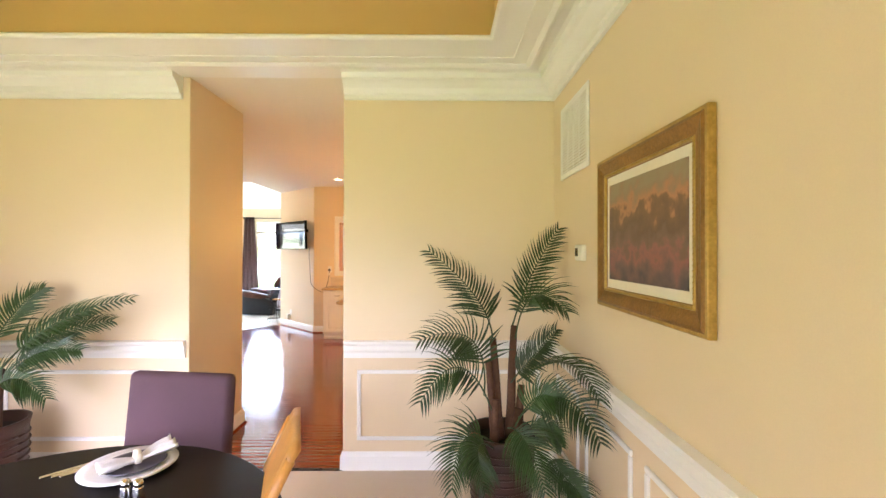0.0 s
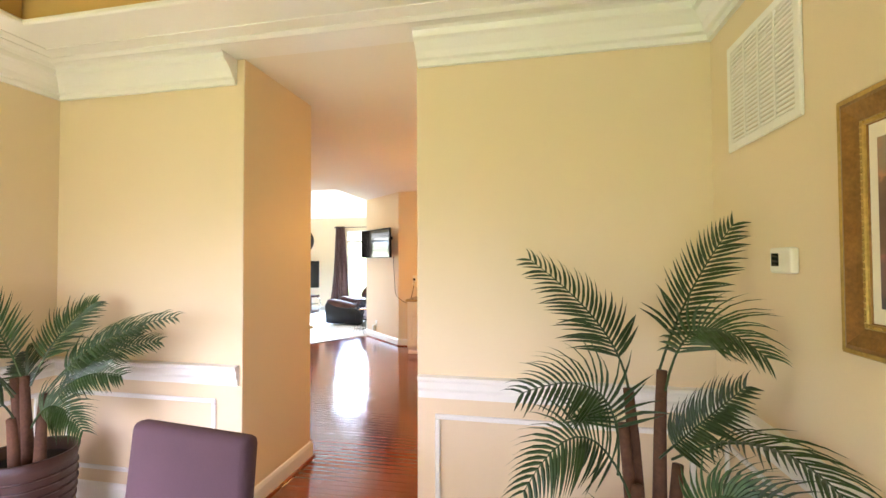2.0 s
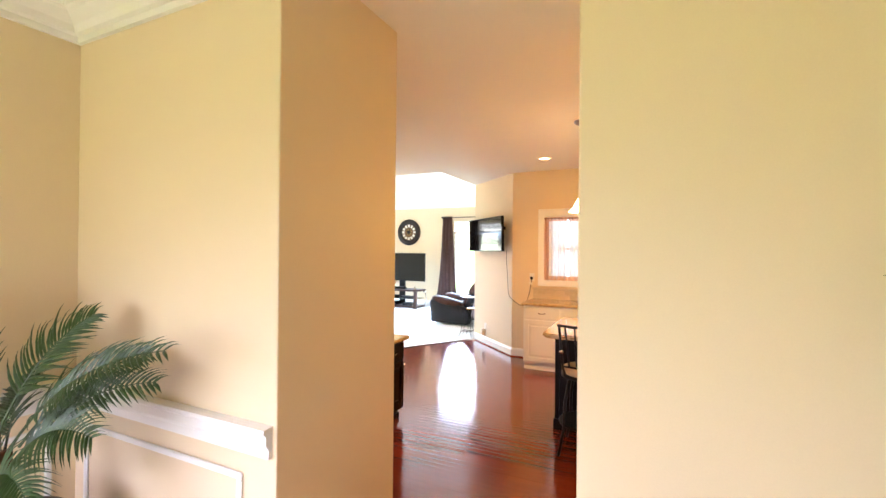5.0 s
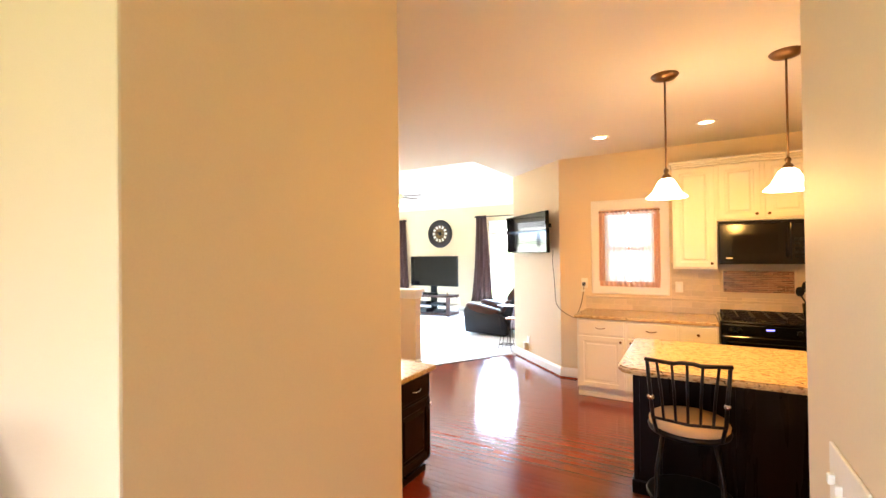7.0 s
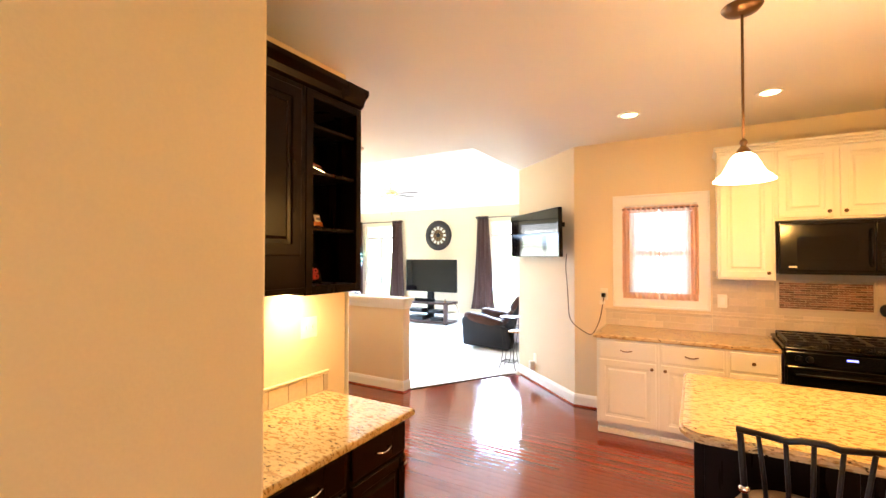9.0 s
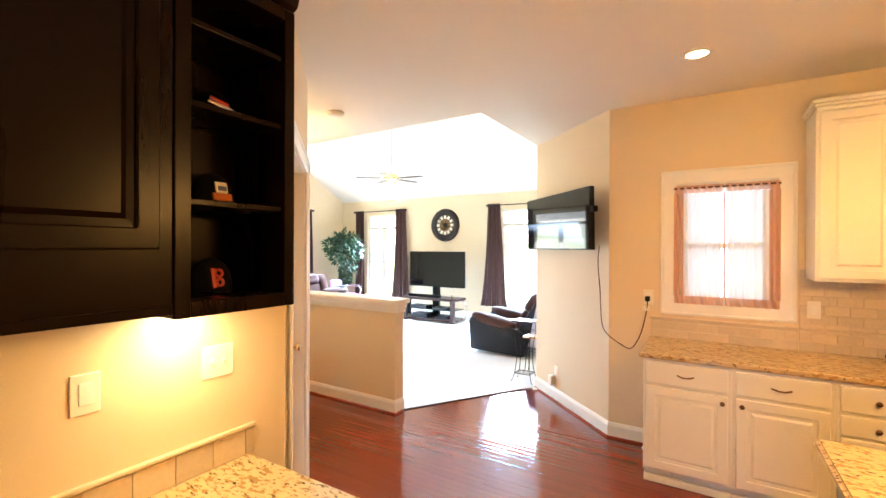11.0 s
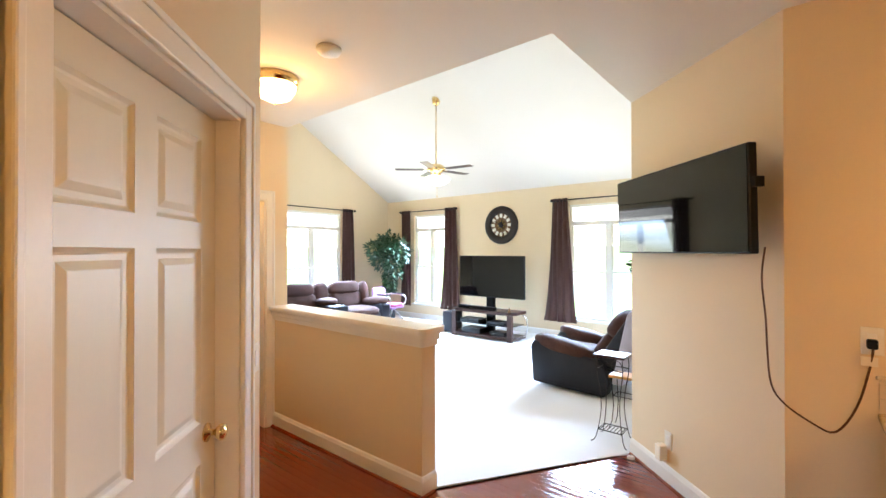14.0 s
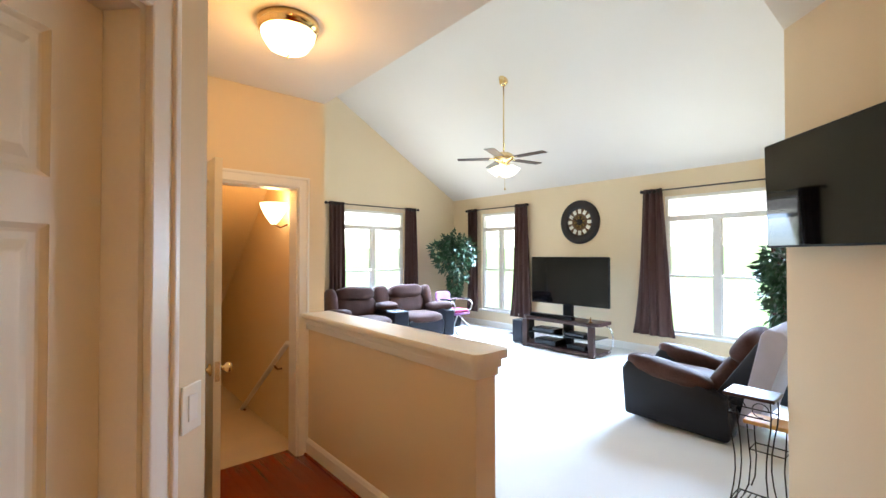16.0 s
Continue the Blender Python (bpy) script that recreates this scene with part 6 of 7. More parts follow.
def frond(bm, o, ctrl, tip, n=24, L=0.2, seed=0):
    """A palm frond: a bent midrib with two rows of narrow curved leaflets, its upper face turned to the room."""
    rs = random.Random(seed)
    o, ctrl, tip = Vector(o), Vector(ctrl), Vector(tip)
    pt = lambda t: o * (1 - t) ** 2 + ctrl * 2 * t * (1 - t) + tip * t * t
    tube(bm, [pt(i / 10) for i in range(11)], 0.0055, 5, 0.3)
    face = Vector((rs.uniform(-0.35, 0.35), -0.75, 0.6)).normalized()
    for i in range(n):
        t = 0.24 + 0.76 * i / (n - 1)
        p, d = pt(t), (pt(min(1, t + 0.02)) - pt(t - 0.02)).normalized()
        side = d.cross(face)
        side = side.normalized() if side.length > 0.1 else Vector((1, 0, 0))
        up = side.cross(d)
        ln = L * (0.5 + 0.72 * math.sin(math.pi * min(1, 0.14 + t * 0.74))) * (1 - 0.4 * t ** 4) * rs.uniform(0.85, 1.12)
        for s in (-1, 1):
            w = 0.0094 * rs.uniform(0.75, 1.2)
            k = 0.5 + 0.55 * t
            a = (side * s + d * k + up * (0.3 + rs.uniform(-0.12, 0.12))).normalized()
            b = (side * s * 0.7 + d * (k + 0.35) - Vector((0, 0, 0.75 + rs.uniform(-0.3, 0.3)))).normalized()
            q, rows_ = p.copy(), []
            for h, wk in ((0.0, 0.55), (0.3, 1.0), (0.62, 0.85), (0.86, 0.45)):
                rows_.append([bm.verts.new(q - d * w * wk), bm.verts.new(q + up * 0.004), bm.verts.new(q + d * w * wk)])
                q = q + a.lerp(b, h).normalized() * ln * 0.29
            end = bm.verts.new(q)
            for u, v in zip(rows_, rows_[1:]):
                bm.faces.new((u[0], u[1], v[1], v[0])), bm.faces.new((u[1], u[2], v[2], v[1]))
            bm.faces.new((rows_[-1][0], rows_[-1][1], end)), bm.faces.new((rows_[-1][1], rows_[-1][2], end))
    return bm


def arch(o, tip, lift):
    """The control point of a frond that rises by lift between its foot and its tip."""
    o, tip = Vector(o), Vector(tip)
    return (o + tip) / 2 + Vector((0, 0, lift)) - (tip - o) * 0.08


def palm(m, stubs, fronds, pot, label, seed, reach):
    ob = thing("potted_palm", m, label, "plant", "dining room palms")
    r, h = pot
    part("pot", lathe(nb(), [(r * 0.78, 0), (r * 0.9, h * 0.1), (r * 0.98, h * 0.4), (r, h * 0.75), (r * 1.02, h * 0.9), (r * 1.08, h), (r * 0.98, h), (r * 0.94, h * 0.85), (0, h * 0.85)], 32), M_POT, ob, "woven brown basket pot", True)
    for k in range(9):
        z = h * (0.1 + 0.09 * k)
        q = r * (0.9 + 0.11 * min(1, k / 6)) + 0.003
        part("cane_band", tube(nb(), [(q * math.cos(a * math.pi / 12), q * math.sin(a * math.pi / 12), z) for a in range(25)], 0.006, 5), M_POT, ob, "", True)
    part("soil", lathe(nb(), [(0, h * 0.88), (r * 0.94, h * 0.87), (r * 0.94, h * 0.85)], 24), M_SOIL, ob)
    rs = random.Random(seed)
    for a, b in stubs:
        a, b = Vector(a), Vector(b)
        part("stem", tube(nb(), [a, a.lerp(b, 0.35) + Vector((rs.uniform(-0.01, 0.01), 0.0, 0)), a.lerp(b, 0.7), b], 0.031, 9, 0.66), M_STEM, ob, "ragged brown bark stem", True)
    for k, (o, c, t, L) in enumerate(fronds):
        part("frond", frond(nb(), o, c, Vector(o).lerp(Vector(t), reach), 24, L * 0.98, seed * 50 + k), M_LEAF, ob)
    return ob


palm(pose(0.52, 2.60, 0.004), [((0.01, 0.0, 0.3), (-0.04, 0.06, 0.99)), ((0.04, 0.0, 0.3), (0.09, 0.06, 1.07)), ((0.08, -0.05, 0.3), (0.12, -0.02, 0.73)), ((-0.02, -0.02, 0.3), (-0.07, 0.02, 0.86)), ((0.05, -0.08, 0.3), (0.09, -0.07, 0.61)), ((-0.05, -0.06, 0.3), (-0.04, -0.07, 0.66))],
     [((-0.04, 0.06, 0.99), (-0.05, 0.18, 1.23), (-0.46, 0.3, 1.56), 0.16),
      ((-0.1, -0.02, 0.67), (-0.08, -0.15, 1.18), (-0.49, -0.34, 1.09), 0.17),
      ((-0.05, -0.05, 0.57), (-0.24, -0.26, 1.12), (-0.49, -0.42, 0.78), 0.17),
      ((0.08, 0.06, 1.07), (0.17, 0.07, 1.38), (0.38, 0.06, 1.70), 0.12),
      ((0.09, 0.02, 1.0), (0.12, -0.12, 1.42), (0.33, -0.28, 1.22), 0.16),
      ((0.06, 0.0, 0.74), (0.13, -0.1, 0.88), (0.28, -0.25, 1.12), 0.12),
      ((0.09, -0.05, 0.76), (0.30, -0.40, 1.10), (0.36, -0.72, 0.88), 0.14),
      ((0.09, -0.1, 0.57), (0.28, -0.40, 0.94), (0.37, -0.70, 0.68), 0.16),
      ((0.06, -0.15, 0.54), (0.16, -0.33, 0.88), (0.27, -0.4, 0.75), 0.13),
      ((-0.04, -0.15, 0.43), (-0.28, -0.33, 0.7), (-0.32, -0.4, 0.31), 0.16),
      ((0.02, -0.15, 0.53), (0.07, -0.4, 0.65), (0.17, -0.45, 0.31), 0.17),
      ((0.11, -0.1, 0.43), (0.22, -0.23, 0.65), (0.31, -0.25, 0.47), 0.10),
      ((-0.07, -0.2, 0.44), (-0.23, -0.45, 0.65), (-0.15, -0.5, 0.35), 0.13),
      ((0.17, -0.15, 0.41), (0.3, -0.38, 0.36), (0.35, -0.5, 0.31), 0.12)],
     (0.19, 0.46), "tall artificial palm in a woven basket pot", 1, 0.93)
palm(pose(-2.56, 2.62, 0.004), [((0, 0, 0.3), (-0.04, 0.0, 0.90)), ((0.05, 0.0, 0.3), (0.12, -0.02, 0.82)), ((-0.05, 0.02, 0.3), (-0.14, 0.02, 0.88)), ((0.02, -0.06, 0.3), (0.05, -0.12, 0.72))],
     [(o, arch(o, t, lift), t, L) for o, t, lift, L in (
      ((0.08, 0, 0.8), (0.70, 0.13, 1.18), 0.20, 0.12), ((0.1, 0, 0.75), (0.54, 0.2, 1.04), 0.18, 0.13), ((0.1, 0, 0.72), (0.48, 0.05, 0.90), 0.18, 0.15), ((0.08, -0.05, 0.65), (0.38, -0.05, 0.66), 0.24, 0.15), ((0, 0, 0.85), (0.12, 0.22, 1.24), 0.16, 0.13),
      ((-0.04, 0, 0.85), (-0.28, -0.1, 1.3), 0.16, 0.15), ((-0.1, 0, 0.8), (-0.34, -0.35, 1.12), 0.2, 0.15), ((-0.04, -0.05, 0.8), (-0.12, -0.45, 1.18), 0.2, 0.15), ((0.05, -0.1, 0.7), (0.2, -0.45, 0.88), 0.2, 0.15), ((-0.1, 0.05, 0.7), (-0.32, 0.2, 0.95), 0.1, 0.14), ((0.06, 0.04, 0.8), (0.36, 0.28, 1.1), 0.14, 0.13))],
     (0.2, 0.50), "bushy artificial palm in a woven basket pot", 2, 1.1)
rb = thing("red_ribbon", pose(0.35, 2.42, 0.47), "small red foil bow on the palm pot", "decoration")
part("bow", box(nb(), (-0.03, -0.025, 0), (0.03, 0.025, 0.05), 0.015, None, 2), M_SRED, rb, "", True)

# ---- dining room ----
tb = thing("dining_table", pose(-0.98, 1.05, 0.004), "round black pedestal dining table with a place setting", "table")
part("tabletop", lathe(nb(), [(0.0, 0.715), (0.70, 0.715), (0.72, 0.722), (0.722, 0.738), (0.712, 0.746), (0.0, 0.746)], 64), M_CLOTH, tb, "", False)
part("pedestal", lathe(nb(), [(0.3, 0.0), (0.28, 0.04), (0.08, 0.09), (0.06, 0.3), (0.09, 0.45), (0.06, 0.6), (0.2, 0.715)], 28), M_CLOTH, tb, "", True)
cp = thing("charger_plate", pose(-0.95, 1.57, 0.7505), "white charger plate set on the table", "plate")
part("dish", lathe(nb(), [(0.0, 0.0), (0.09, 0.0), (0.125, 0.008), (0.15, 0.014), (0.15, 0.017), (0.12, 0.012), (0.085, 0.006), (0.0, 0.006)], 40), M_WHITE, cp, "", True)
dp = thing("slate_plate", pose(-0.94, 1.58, 0.758), "dark slate-blue plate stacked on the charger", "plate")
part("dish", lathe(nb(), [(0.0, 0.0), (0.07, 0.0), (0.095, 0.008), (0.1, 0.012), (0.09, 0.011), (0.06, 0.006), (0.0, 0.006)], 36), M_SLATE, dp, "", True)
nk = thing("folded_napkin", pose(-0.93, 1.58, 0.772, 0, 0, 50), "white linen napkin folded through a ring", "napkin")
for s, w in ((-1, 0.02), (1, 0.035)):
    bm = nb()
    n0 = []
    for i in range(9):
        t = i / 8
        x = (t * 0.115) * s
        hw = 0.012 + w * t
        row = [bm.verts.new((x, (j / 6 - 0.5) * 2 * hw, 0.012 + 0.028 * t * (1 if s > 0 else 0.3) + 0.010 * math.sin(j * 2.1 + i * 0.4) * (0.3 + t))) for j in range(7)]
        n0.append(row)
    for i in range(8):
        for j in range(6):
            bm.faces.new((n0[i][j], n0[i + 1][j], n0[i + 1][j + 1], n0[i][j + 1]))
    o = part("fold", bm, M_LINEN, nk, "", True)
    md = o.modifiers.new("thickness", "SOLIDIFY")
    md.thickness = 0.012
part("ring", lathe(nb(), [(0.02, -0.01), (0.026, -0.008), (0.026, 0.008), (0.02, 0.01)], 20, pose(0, 0, 0.016, 0, 90, 0)), M_CREAM, nk, "", True)
for k, (dx, nm) in enumerate(((-0.19, "fork"), (-0.23, "fork"), (-0.16, "knife"))):
    c = thing(nm, pose(-0.95 + dx * 0.85, 1.60 + dx * 0.15, 0.7505, 0, 0, -42), "polished steel %s beside the plate" % nm, "cutlery", "place setting cutlery")
    part("handle", box(nb(), (-0.008, -0.09, 0.001), (0.008, 0.02, 0.005), 0.002), M_CHROME, c)
    if nm == "fork":
        part("neck", box(nb(), (-0.011, 0.02, 0.001), (0.011, 0.06, 0.004), 0.001), M_CHROME, c)
        for j in range(4):
            part("tine", box(nb(), (-0.010 + 0.0058 * j, 0.06, 0.001), (-0.0072 + 0.0058 * j, 0.10, 0.004)), M_CHROME, c)
    else:
        part("blade", box(nb(), (-0.009, 0.02, 0.001), (0.009, 0.12, 0.003), 0.001), M_CHROME, c)
for k, x in enumerate((-0.815, -0.775)):
    sk = thing("salt_shaker", pose(x, 1.36, 0.7505), "small glass and steel salt shaker on the table", "shaker", "table shakers")
    part("body", lathe(nb(), [(0.016, 0), (0.018, 0.01), (0.014, 0.045), (0.013, 0.05)], 14), M_CHROME, sk, "", True)
    part("cap", lathe(nb(), [(0.014, 0.05), (0.015, 0.06), (0.01, 0.07), (0.0, 0.072)], 14), M_CHROME, sk, "", True)


def upholstered_chair(m):
    """Fully covered dining chair; the seat faces local -y."""
    ob = thing("dining_chair", m, "plum fabric upholstered parsons dining chair", "chair")
    part("seat", box(nb(), (-0.23, -0.25, 0.38), (0.23, 0.2, 0.50), 0.025, None, 3), M_PURPLE, ob, "", True)
    bm = nb()
    box(bm, (-0.25, 0.0, 0.0), (0.25, 0.07, 0.60), 0.028, None, 3)
    for v in bm.verts:
        if v.co.z < 0.3:
            v.co.x *= 1.0 + 0.06 * (0.3 - v.co.z)
    part("backrest", bm, M_PURPLE, ob, "plum fabric backrest", True, pose(0, 0.17, 0.37, -6, 0, 0))
    for x in (-0.2, 0.2):
        for y in (-0.22, 0.2):
            part("leg", box(nb(), (x - 0.02, y - 0.02, 0), (x + 0.02, y + 0.02, 0.39), 0.004), M_DARK, ob)
    return ob


upholstered_chair(pose(-1.06, 1.76, 0.004, 0, 0, -7))
wc = thing("wooden_chair", pose(-0.63, 1.38, 0.004, 0, 0, -72), "honey-coloured bentwood dining chair at the table", "chair")
part("seat", box(nb(), (-0.2, -0.2, 0.42), (0.2, 0.2, 0.455), 0.015, None, 3), M_HONEY, wc, "", True)
for x in (-0.18, 0.18):
    part("front_leg", tube(nb(), [(x, -0.17, 0.43), (x, -0.18, 0.0)], 0.017, 8, 0.8), M_HONEY, wc, "", True)
    part("back_post", tube(nb(), [(x, 0.2, 0.0), (x, 0.17, 0.45), (x, 0.19, 0.65), (x, 0.25, 0.80), (x, 0.30, 0.90)], 0.017, 8, 0.95), M_HONEY, wc, "", True)
bm = nb()
curve = [(0.172, 0.50), (0.19, 0.64), (0.215, 0.73), (0.25, 0.80), (0.30, 0.90), (0.32, 0.93)]
g = [[[bm.verts.new((x, y + d, z)) for x in (-0.19, -0.1, 0.0, 0.1, 0.19)] for y, z in curve] for d in (-0.011, 0.011)]
for s in g:
    for p, q in zip(s, s[1:]):
        for k in range(4):
            bm.faces.new((p[k], p[k + 1], q[k + 1], q[k]))
for k in range(5):
    for p, q in (((0, k), (0, k + 1)),):
        bm.faces.new((g[0][k][0], g[0][k + 1][0], g[1][k + 1][0], g[1][k][0]))
        bm.faces.new((g[0][k][4], g[0][k + 1][4], g[1][k + 1][4], g[1][k][4]))
for k in range(4):
    bm.faces.new((g[0][0][k], g[0][0][k + 1], g[1][0][k + 1], g[1][0][k]))
    bm.faces.new((g[0][5][k], g[0][5][k + 1], g[1][5][k + 1], g[1][5][k]))
part("back_panel", bm, M_HONEY, wc, "curved solid wooden backrest", True)

# picture, vent, thermostat on the east wall
pc = thing("framed_picture", pose(DX1 - 0.001, 1.70, 1.615, 0, 0, -90), "gilt framed dusky landscape painting with cream mat", "picture")
w, h, fw = 0.87, 0.68, 0.075
prof = [(0, 0), (0.0, 0.026), (0.02, 0.034), (0.05, 0.024), (0.075, 0.02), (0.085, 0.014), (0.085, 0)]
corners = [(-w / 2, -h / 2), (w / 2, -h / 2), (w / 2, h / 2), (-w / 2, h / 2)]
bm = nb()
sweep(bm, prof, corners, True)
part("frame", bm, M_GOLD, pc, "worn gilt moulded frame", False, pose(0, 0, 0, 90, 0, 0))
part("gilt_lip", rect_ring(nb(), -w / 2 + 0.068, w / 2 - 0.068, -h / 2 + 0.068, h / 2 - 0.068, 0.014, -0.024, -0.012), M_GILT, pc, "gilt inner lip")
part("gilt_edge", rect_ring(nb(), -w / 2 - 0.006, w / 2 + 0.006, -h / 2 - 0.006, h / 2 + 0.006, 0.016, -0.030, 0.0), M_GILT, pc, "gilt outer edge")
bm = nb()
for i in range(44):
    for s in (-1, 1):
        bmesh.ops.create_icosphere(bm, subdivisions=1, radius=0.004, matrix=Matrix.Translation((-0.35 + 0.70 * i / 43, -0.024, s * (h / 2 - 0.075))))
for i in range(30):
    for s in (-1, 1):
        bmesh.ops.create_icosphere(bm, subdivisions=1, radius=0.004, matrix=Matrix.Translation((s * (w / 2 - 0.075), -0.024, -0.255 + 0.51 * i / 29)))
part("bead_row", bm, M_GILT, pc, "row of small gilt beads", True)
part("mat_board", box(nb(), (-w / 2 + fw - 0.01, -0.012, -h / 2 + fw - 0.01), (w / 2 - fw + 0.01, -0.008, h / 2 - fw + 0.01)), M_CREAM, pc)
M_ART = mat("painted_canvas", (0.16, 0.085, 0.06), 0.5, var=0.5, size=7, bump=0.2, grain=30)
_nt = M_ART.node_tree
_sp, _tc, _rp = _nt.nodes.new("ShaderNodeSeparateXYZ"), _nt.nodes["Texture Coordinate"], _nt.nodes.new("ShaderNodeValToRGB")
_nz, _ad, _mr = _nt.nodes.new("ShaderNodeTexNoise"), _nt.nodes.new("ShaderNodeMath"), _nt.nodes.new("ShaderNodeMapRange")
_nz.inputs["Scale"].default_value, _nz.inputs["Detail"].default_value = 14, 3
_nt.links.new(_tc.outputs["Object"], _sp.inputs[0]), _nt.links.new(_tc.outputs["Object"], _nz.inputs[0])
_mr.inputs[1].default_value, _mr.inputs[2].default_value, _mr.inputs[3].default_value, _mr.inputs[4].default_value = -0.215, 0.215, 0.0, 0.72
_nt.links.new(_sp.outputs[2], _mr.inputs[0])
_ad.operation = "MULTIPLY_ADD"
_ad.inputs[1].default_value = 0.55
_nt.links.new(_mr.outputs[0], _ad.inputs[2]), _nt.links.new(_nz.outputs[0], _ad.inputs[0])
_rp.color_ramp.elements[0].color, _rp.color_ramp.elements[1].color = (0.05, 0.04, 0.045, 1), (0.30, 0.24, 0.15, 1)
for p_, c_ in ((0.22, (0.075, 0.06, 0.07)), (0.36, (0.17, 0.10, 0.09)), (0.46, (0.30, 0.12, 0.10)), (0.53, (0.19, 0.115, 0.085)), (0.66, (0.15, 0.085, 0.055)), (0.76, (0.20, 0.11, 0.065)), (0.82, (0.46, 0.22, 0.11)), (0.92, (0.30, 0.21, 0.13))):
    e_ = _rp.color_ramp.elements.new(p_)
    e_.color = (*c_, 1)
_nt.links.new(_ad.outputs[0], _rp.inputs[0])
_nt.links.new(_rp.outputs[0], _nt.nodes["Principled BSDF"].inputs["Base Color"])
part("painting", box(nb(), (-0.318, -0.016, -0.215), (0.318, -0.012, 0.215)), M_ART, pc)
av = thing("air_vent", pose(DX1 - 0.001, 2.59, 2.22, 0, 0, -90), "white slatted return air grille high on the wall", "vent")
bm = rect_ring(nb(), -0.26, 0.26, -0.23, 0.23, 0.035, -0.012, 0.0)
part("frame", bm, M_TRIM, av)
part("backing", box(nb(), (-0.225, -0.003, -0.195), (0.225, -0.001, 0.195)), M_GROUT, av)
for k in range(22):
    z = -0.186 + 0.0177 * k
    part("slat", box(nb(), (-0.225, -0.010, z - 0.005), (0.225, -0.003, z + 0.0045), 0, pose(0, 0, 0)), M_TRIM, av)
for x in (-0.11, 0, 0.11):
    part("divider", box(nb(), (x - 0.006, -0.012, -0.195), (x + 0.006, -0.002, 0.195)), M_TRIM, av)
th = thing("thermostat", pose(DX1 - 0.001, 2.44, 1.52, 0, 0, -90), "white wall thermostat with small dark display", "thermostat")
part("body", box(nb(), (-0.065, -0.028, -0.045), (0.065, 0, 0.045), 0.008), M_IVORY, th)
part("display", box(nb(), (-0.05, -0.0295, -0.02), (-0.005, -0.027, 0.025), 0.001), M_SCREEN, th)


# ---- pieces of walls and floors ----
def pieces(name, lo, hi, bevel):
    bm = nb()
    box(bm, lo, hi, bevel, None, 1)
    bmesh.ops.recalc_face_normals(bm, faces=bm.faces[:])
    me = bpy.data.meshes.new(name)
    bm.to_mesh(me)
    bm.free()
    return me


def tiles(owner, name, x0, x1, z0, z1, tw, th_, y, material, gap, skip=None):
    nrow = round((z1 - z0) / th_)
    made = {}
    for j in range(nrow):
        x = x0 - (tw / 2 if j % 2 else 0)
        while x < x1 - 0.004:
            a, b = max(x, x0), min(x + tw, x1)
            x += tw
            z = z0 + j * th_
            if b - a < 0.012 or (skip and skip(a, b, z, z + th_)):
                continue
            L = round(b - a, 3)
            if L not in made:
                made[L] = pieces(name, (0, -0.008, 0), (L - gap, 0.0, th_ - gap), 0.0015)
                made[L].materials.append(material)
            o = new(name, made[L])
            o.parent, o.location = owner, (a, y, z)


bs = setting("backsplash", box(nb(), (-1.88, KY - 0.006, CT), (-0.96, KY, 1.03)), M_GROUT, "travertine brick tile backsplash", "backsplash")
bm = nb()
box(bm, (-0.955, KY - 0.006, CT), (1.4, KY, 1.44))
bs2 = setting("backsplash_range", bm, M_GROUT, "travertine brick tile backsplash behind the range", "backsplash")
mosaic = (-0.47, 0.13, 1.13, 1.355)
tiles(bs, "tile", -1.88, -0.96, CT, 1.022, 0.13, 0.063, KY - 0.004, M_TILE, 0.003)
tiles(bs2, "tile", -0.955, 1.39, CT, 1.40, 0.13, 0.063, KY - 0.004, M_TILE, 0.003, lambda a, b, z, w_: a < mosaic[1] and b > mosaic[0] and z < mosaic[3] and w_ > mosaic[2])
ms = tagged(thing("mosaic_panel", pose(0, KY - 0.008, 0), "framed brown glass mosaic panel behind the range", "tile panel"), kind="structure")
bm = nb()
x0, x1, z0, z1 = mosaic
for lo, hi in (((x0 - 0.015, -0.012, z0 - 0.015), (x0, 0.0, z1 + 0.015)), ((x1, -0.012, z0 - 0.015), (x1 + 0.015, 0.0, z1 + 0.015)), ((x0, -0.012, z1), (x1, 0.0, z1 + 0.015)), ((x0, -0.012, z0 - 0.015), (x1, 0.0, z0))):
    box(bm, lo, hi, 0.003)
part("border", bm, M_TILE, ms)
part("grout", box(nb(), (x0, -0.003, z0), (x1, 0.0, z1)), M_GROUT, ms)
tiles(ms, "mosaic_tile", x0 + 0.002, x1 - 0.002, z0 + 0.002, z1, 0.07, 0.0185, -0.001, M_MOSAIC, 0.0025)
setting("pencil_trim", box(nb(), (-1.89, KY - 0.022, 1.026), (-0.96, KY, 1.044), 0.006), M_TILE, "travertine pencil trim above the tiles", "trim")
setting("pencil_trim", box(nb(), (-0.955, KY - 0.022, 1.026), (1.39, KY - 0.004, 1.044), 0.006), M_TILE, "travertine pencil trim on the tiles", "trim")
bs3 = setting("backsplash_desk", box(nb(), (KX, 3.95, DT), (KX + 0.006, 5.42, 0.885)), M_GROUT, "travertine tile strip above the desk worktop", "backsplash")
own = thing("tile_strip", pose(KX + 0.004, 3.95, 0, 0, 0, 90), "travertine tile strip with pencil edge", "tile strip")
own["kind"] = "structure"
tiles(own, "tile", 0, 1.47, DT, 0.87, 0.13, 0.1, 0.0, M_TILE, 0.003)
part("pencil_edge", box(nb(), (0, -0.018, 0.872), (1.47, 0.0, 0.888), 0.005), M_TILE, own)

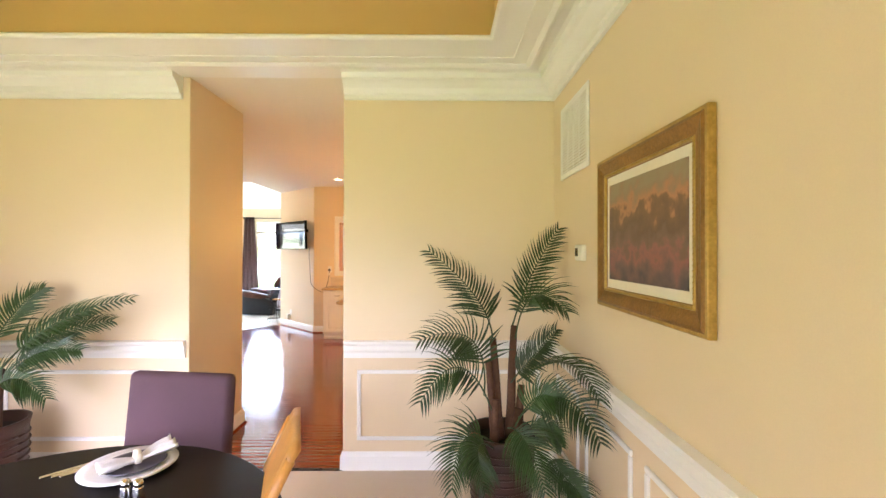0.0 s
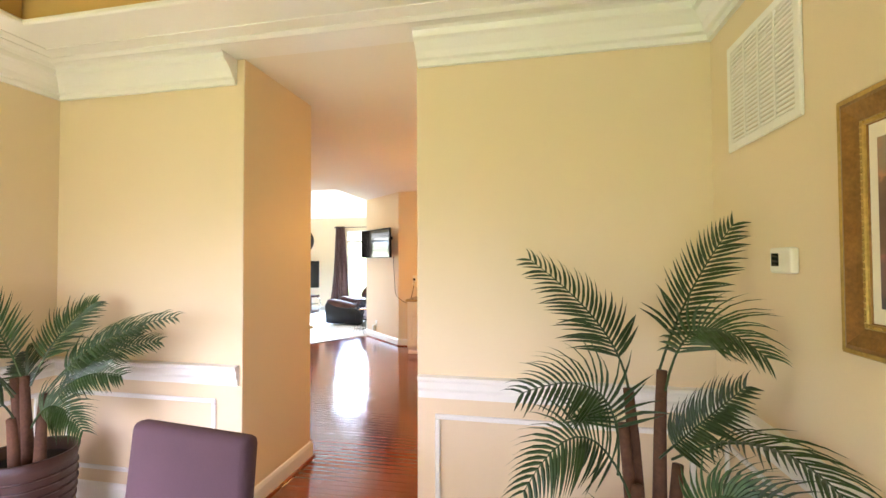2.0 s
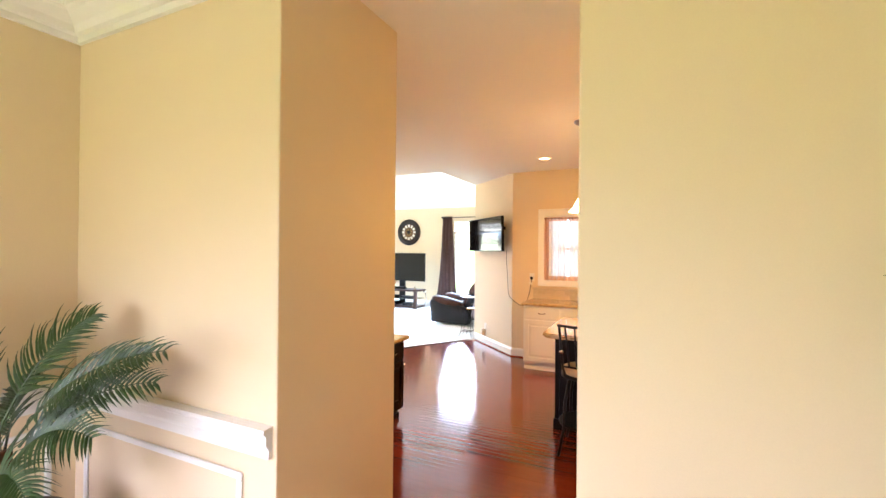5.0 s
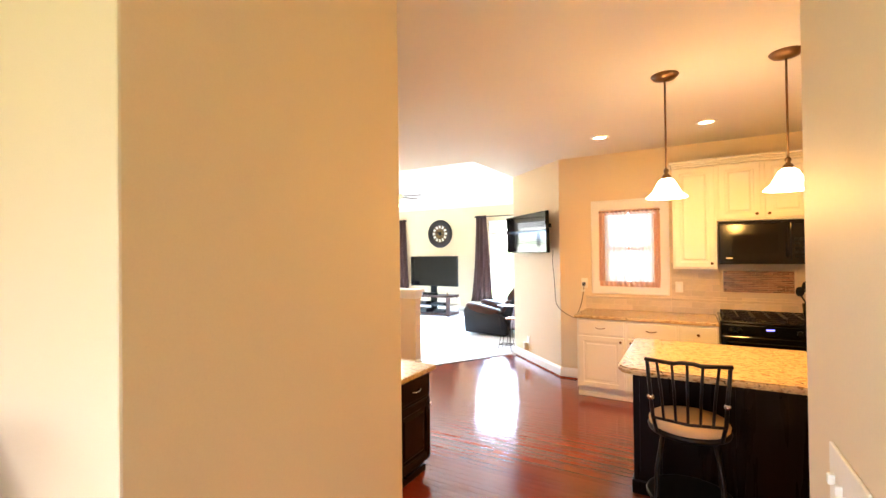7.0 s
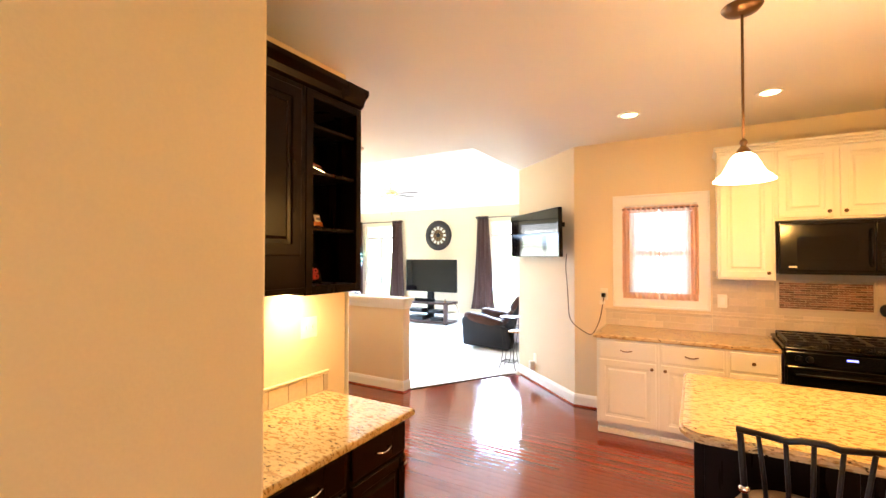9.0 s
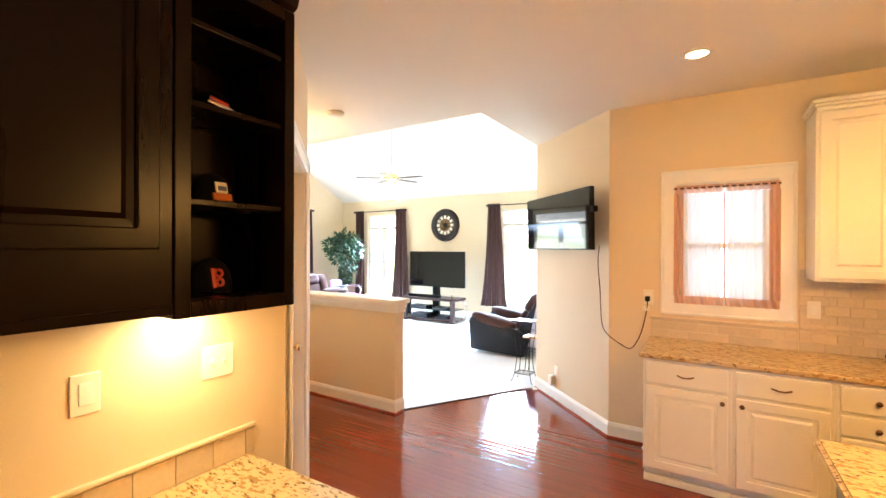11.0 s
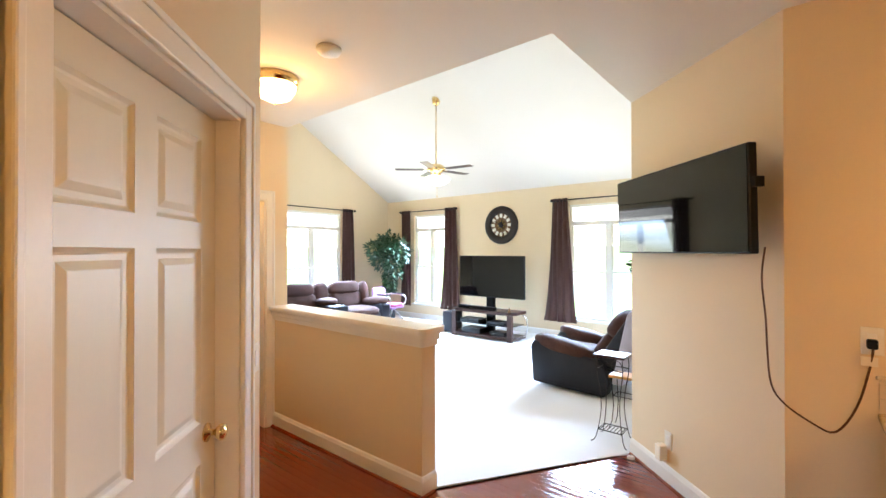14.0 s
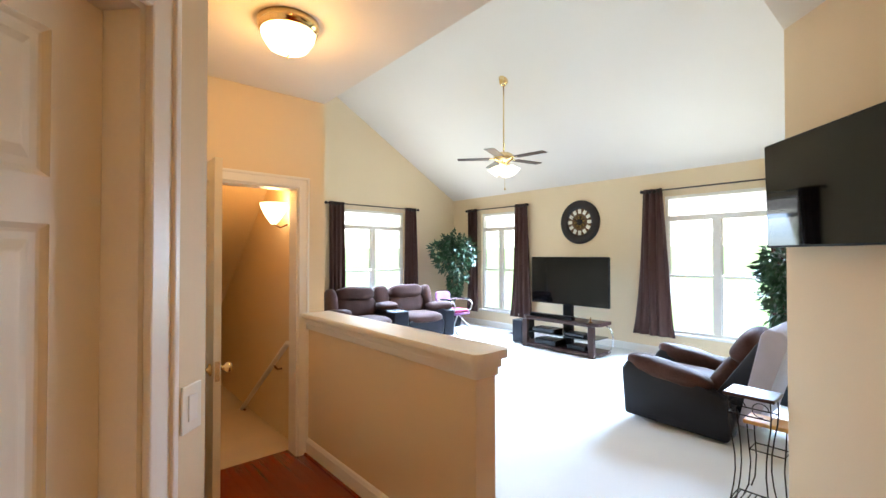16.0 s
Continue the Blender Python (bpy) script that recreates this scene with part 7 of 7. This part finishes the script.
# floor boards along x: shared board meshes, each a separate piece near the walk
bed = setting("floor_boards", box(nb(), (-6.0, DY1 + 0.01, -0.03), (2.4, 9.12, -0.018)), M_DARK, "glossy cherry red hardwood floor boards", "floor")
rs = random.Random(11)
PW, PL = 0.058, (0.6, 0.85, 1.1, 1.4)


def board_shape(L, m=None):
    """A strip of flooring whose top is very slightly crowned across its width."""
    w, n, crown = PW - 0.0005, 8, 0.00045
    vs, fs = [], []
    for x in (0.0, L - 0.0008):
        vs += [(x, w * i / n, -crown * (2 * i / n - 1) ** 4) for i in range(n + 1)]
    fs += [(i, i + n + 1, i + n + 2, i + 1) for i in range(n)]
    q = len(vs)
    for x in (0.0, L - 0.0008):
        vs += [(x, 0, -crown), (x, w, -crown), (x, w, -0.018), (x, 0, -0.018)]
    fs += [(q, q + 1, q + 2, q + 3), (q + 4, q + 7, q + 6, q + 5), (q, q + 3, q + 7, q + 4), (q + 1, q + 5, q + 6, q + 2)]
    return [tuple(m @ Vector(v)) for v in vs] if m is not None else vs, [f[::-1] for f in fs]


def board_mesh(name, vs, fs):
    me = bpy.data.meshes.new(name)
    me.from_pydata(vs, [], fs)
    me.polygons.foreach_set("use_smooth", [f.normal.z > 0.5 or f.normal.z < -0.5 for f in me.polygons])
    me.materials.append(M_PLANK)
    bm = bmesh.new()
    bm.from_mesh(me)
    for f in bm.faces:
        if f.smooth and f.normal.z < 0:
            f.normal_flip()
    bm.to_mesh(me)
    bm.free()
    return me


boards = {L: board_mesh("board", *board_shape(L)) for L in PL}
rest_v, rest_f = [], []
count = 0
for j in range(int((9.1 - DY1) / PW)):
    y = DY1 + 0.012 + j * PW
    x = -6.0 - rs.uniform(0, 0.8)
    left, right = (OX0 - 0.05, OX1 + 0.05) if y < OY1 else ((KX - 0.1, 2.36) if y < 5.5 else ((-4.0, 2.36) if y < 6.4 else (-5.95, 2.36)))
    while x < right:
        L = rs.choice(PL)
        cx = x + L / 2
        tilt = rs.gauss(0, 0.14)
        dz = rs.uniform(-0.0001, 0.0001)
        if x + L > left:
            if x >= left - 0.02 and x + L <= right + 0.02 and -4.3 < cx < -0.4 and 3.9 < y < 8.4 and count < 300:
                o = new("board", boards[L])
                o.parent, o.matrix_basis = bed, pose(x, y, dz, tilt, 0, 0)
                count += 1
            else:
                p, q = max(x, left), min(x + L, right)
                if q - p > 0.02:
                    vs, fs = board_shape(q - p, pose(p, y, dz, tilt, 0, 0))
                    rest_f += [tuple(n + len(rest_v) for n in f) for f in fs]
                    rest_v += vs
        x += L
rest_ob = new("outer_boards", board_mesh("outer_boards", rest_v, rest_f))
rest_ob.parent = bed
rest_ob["kind"] = "stuff"
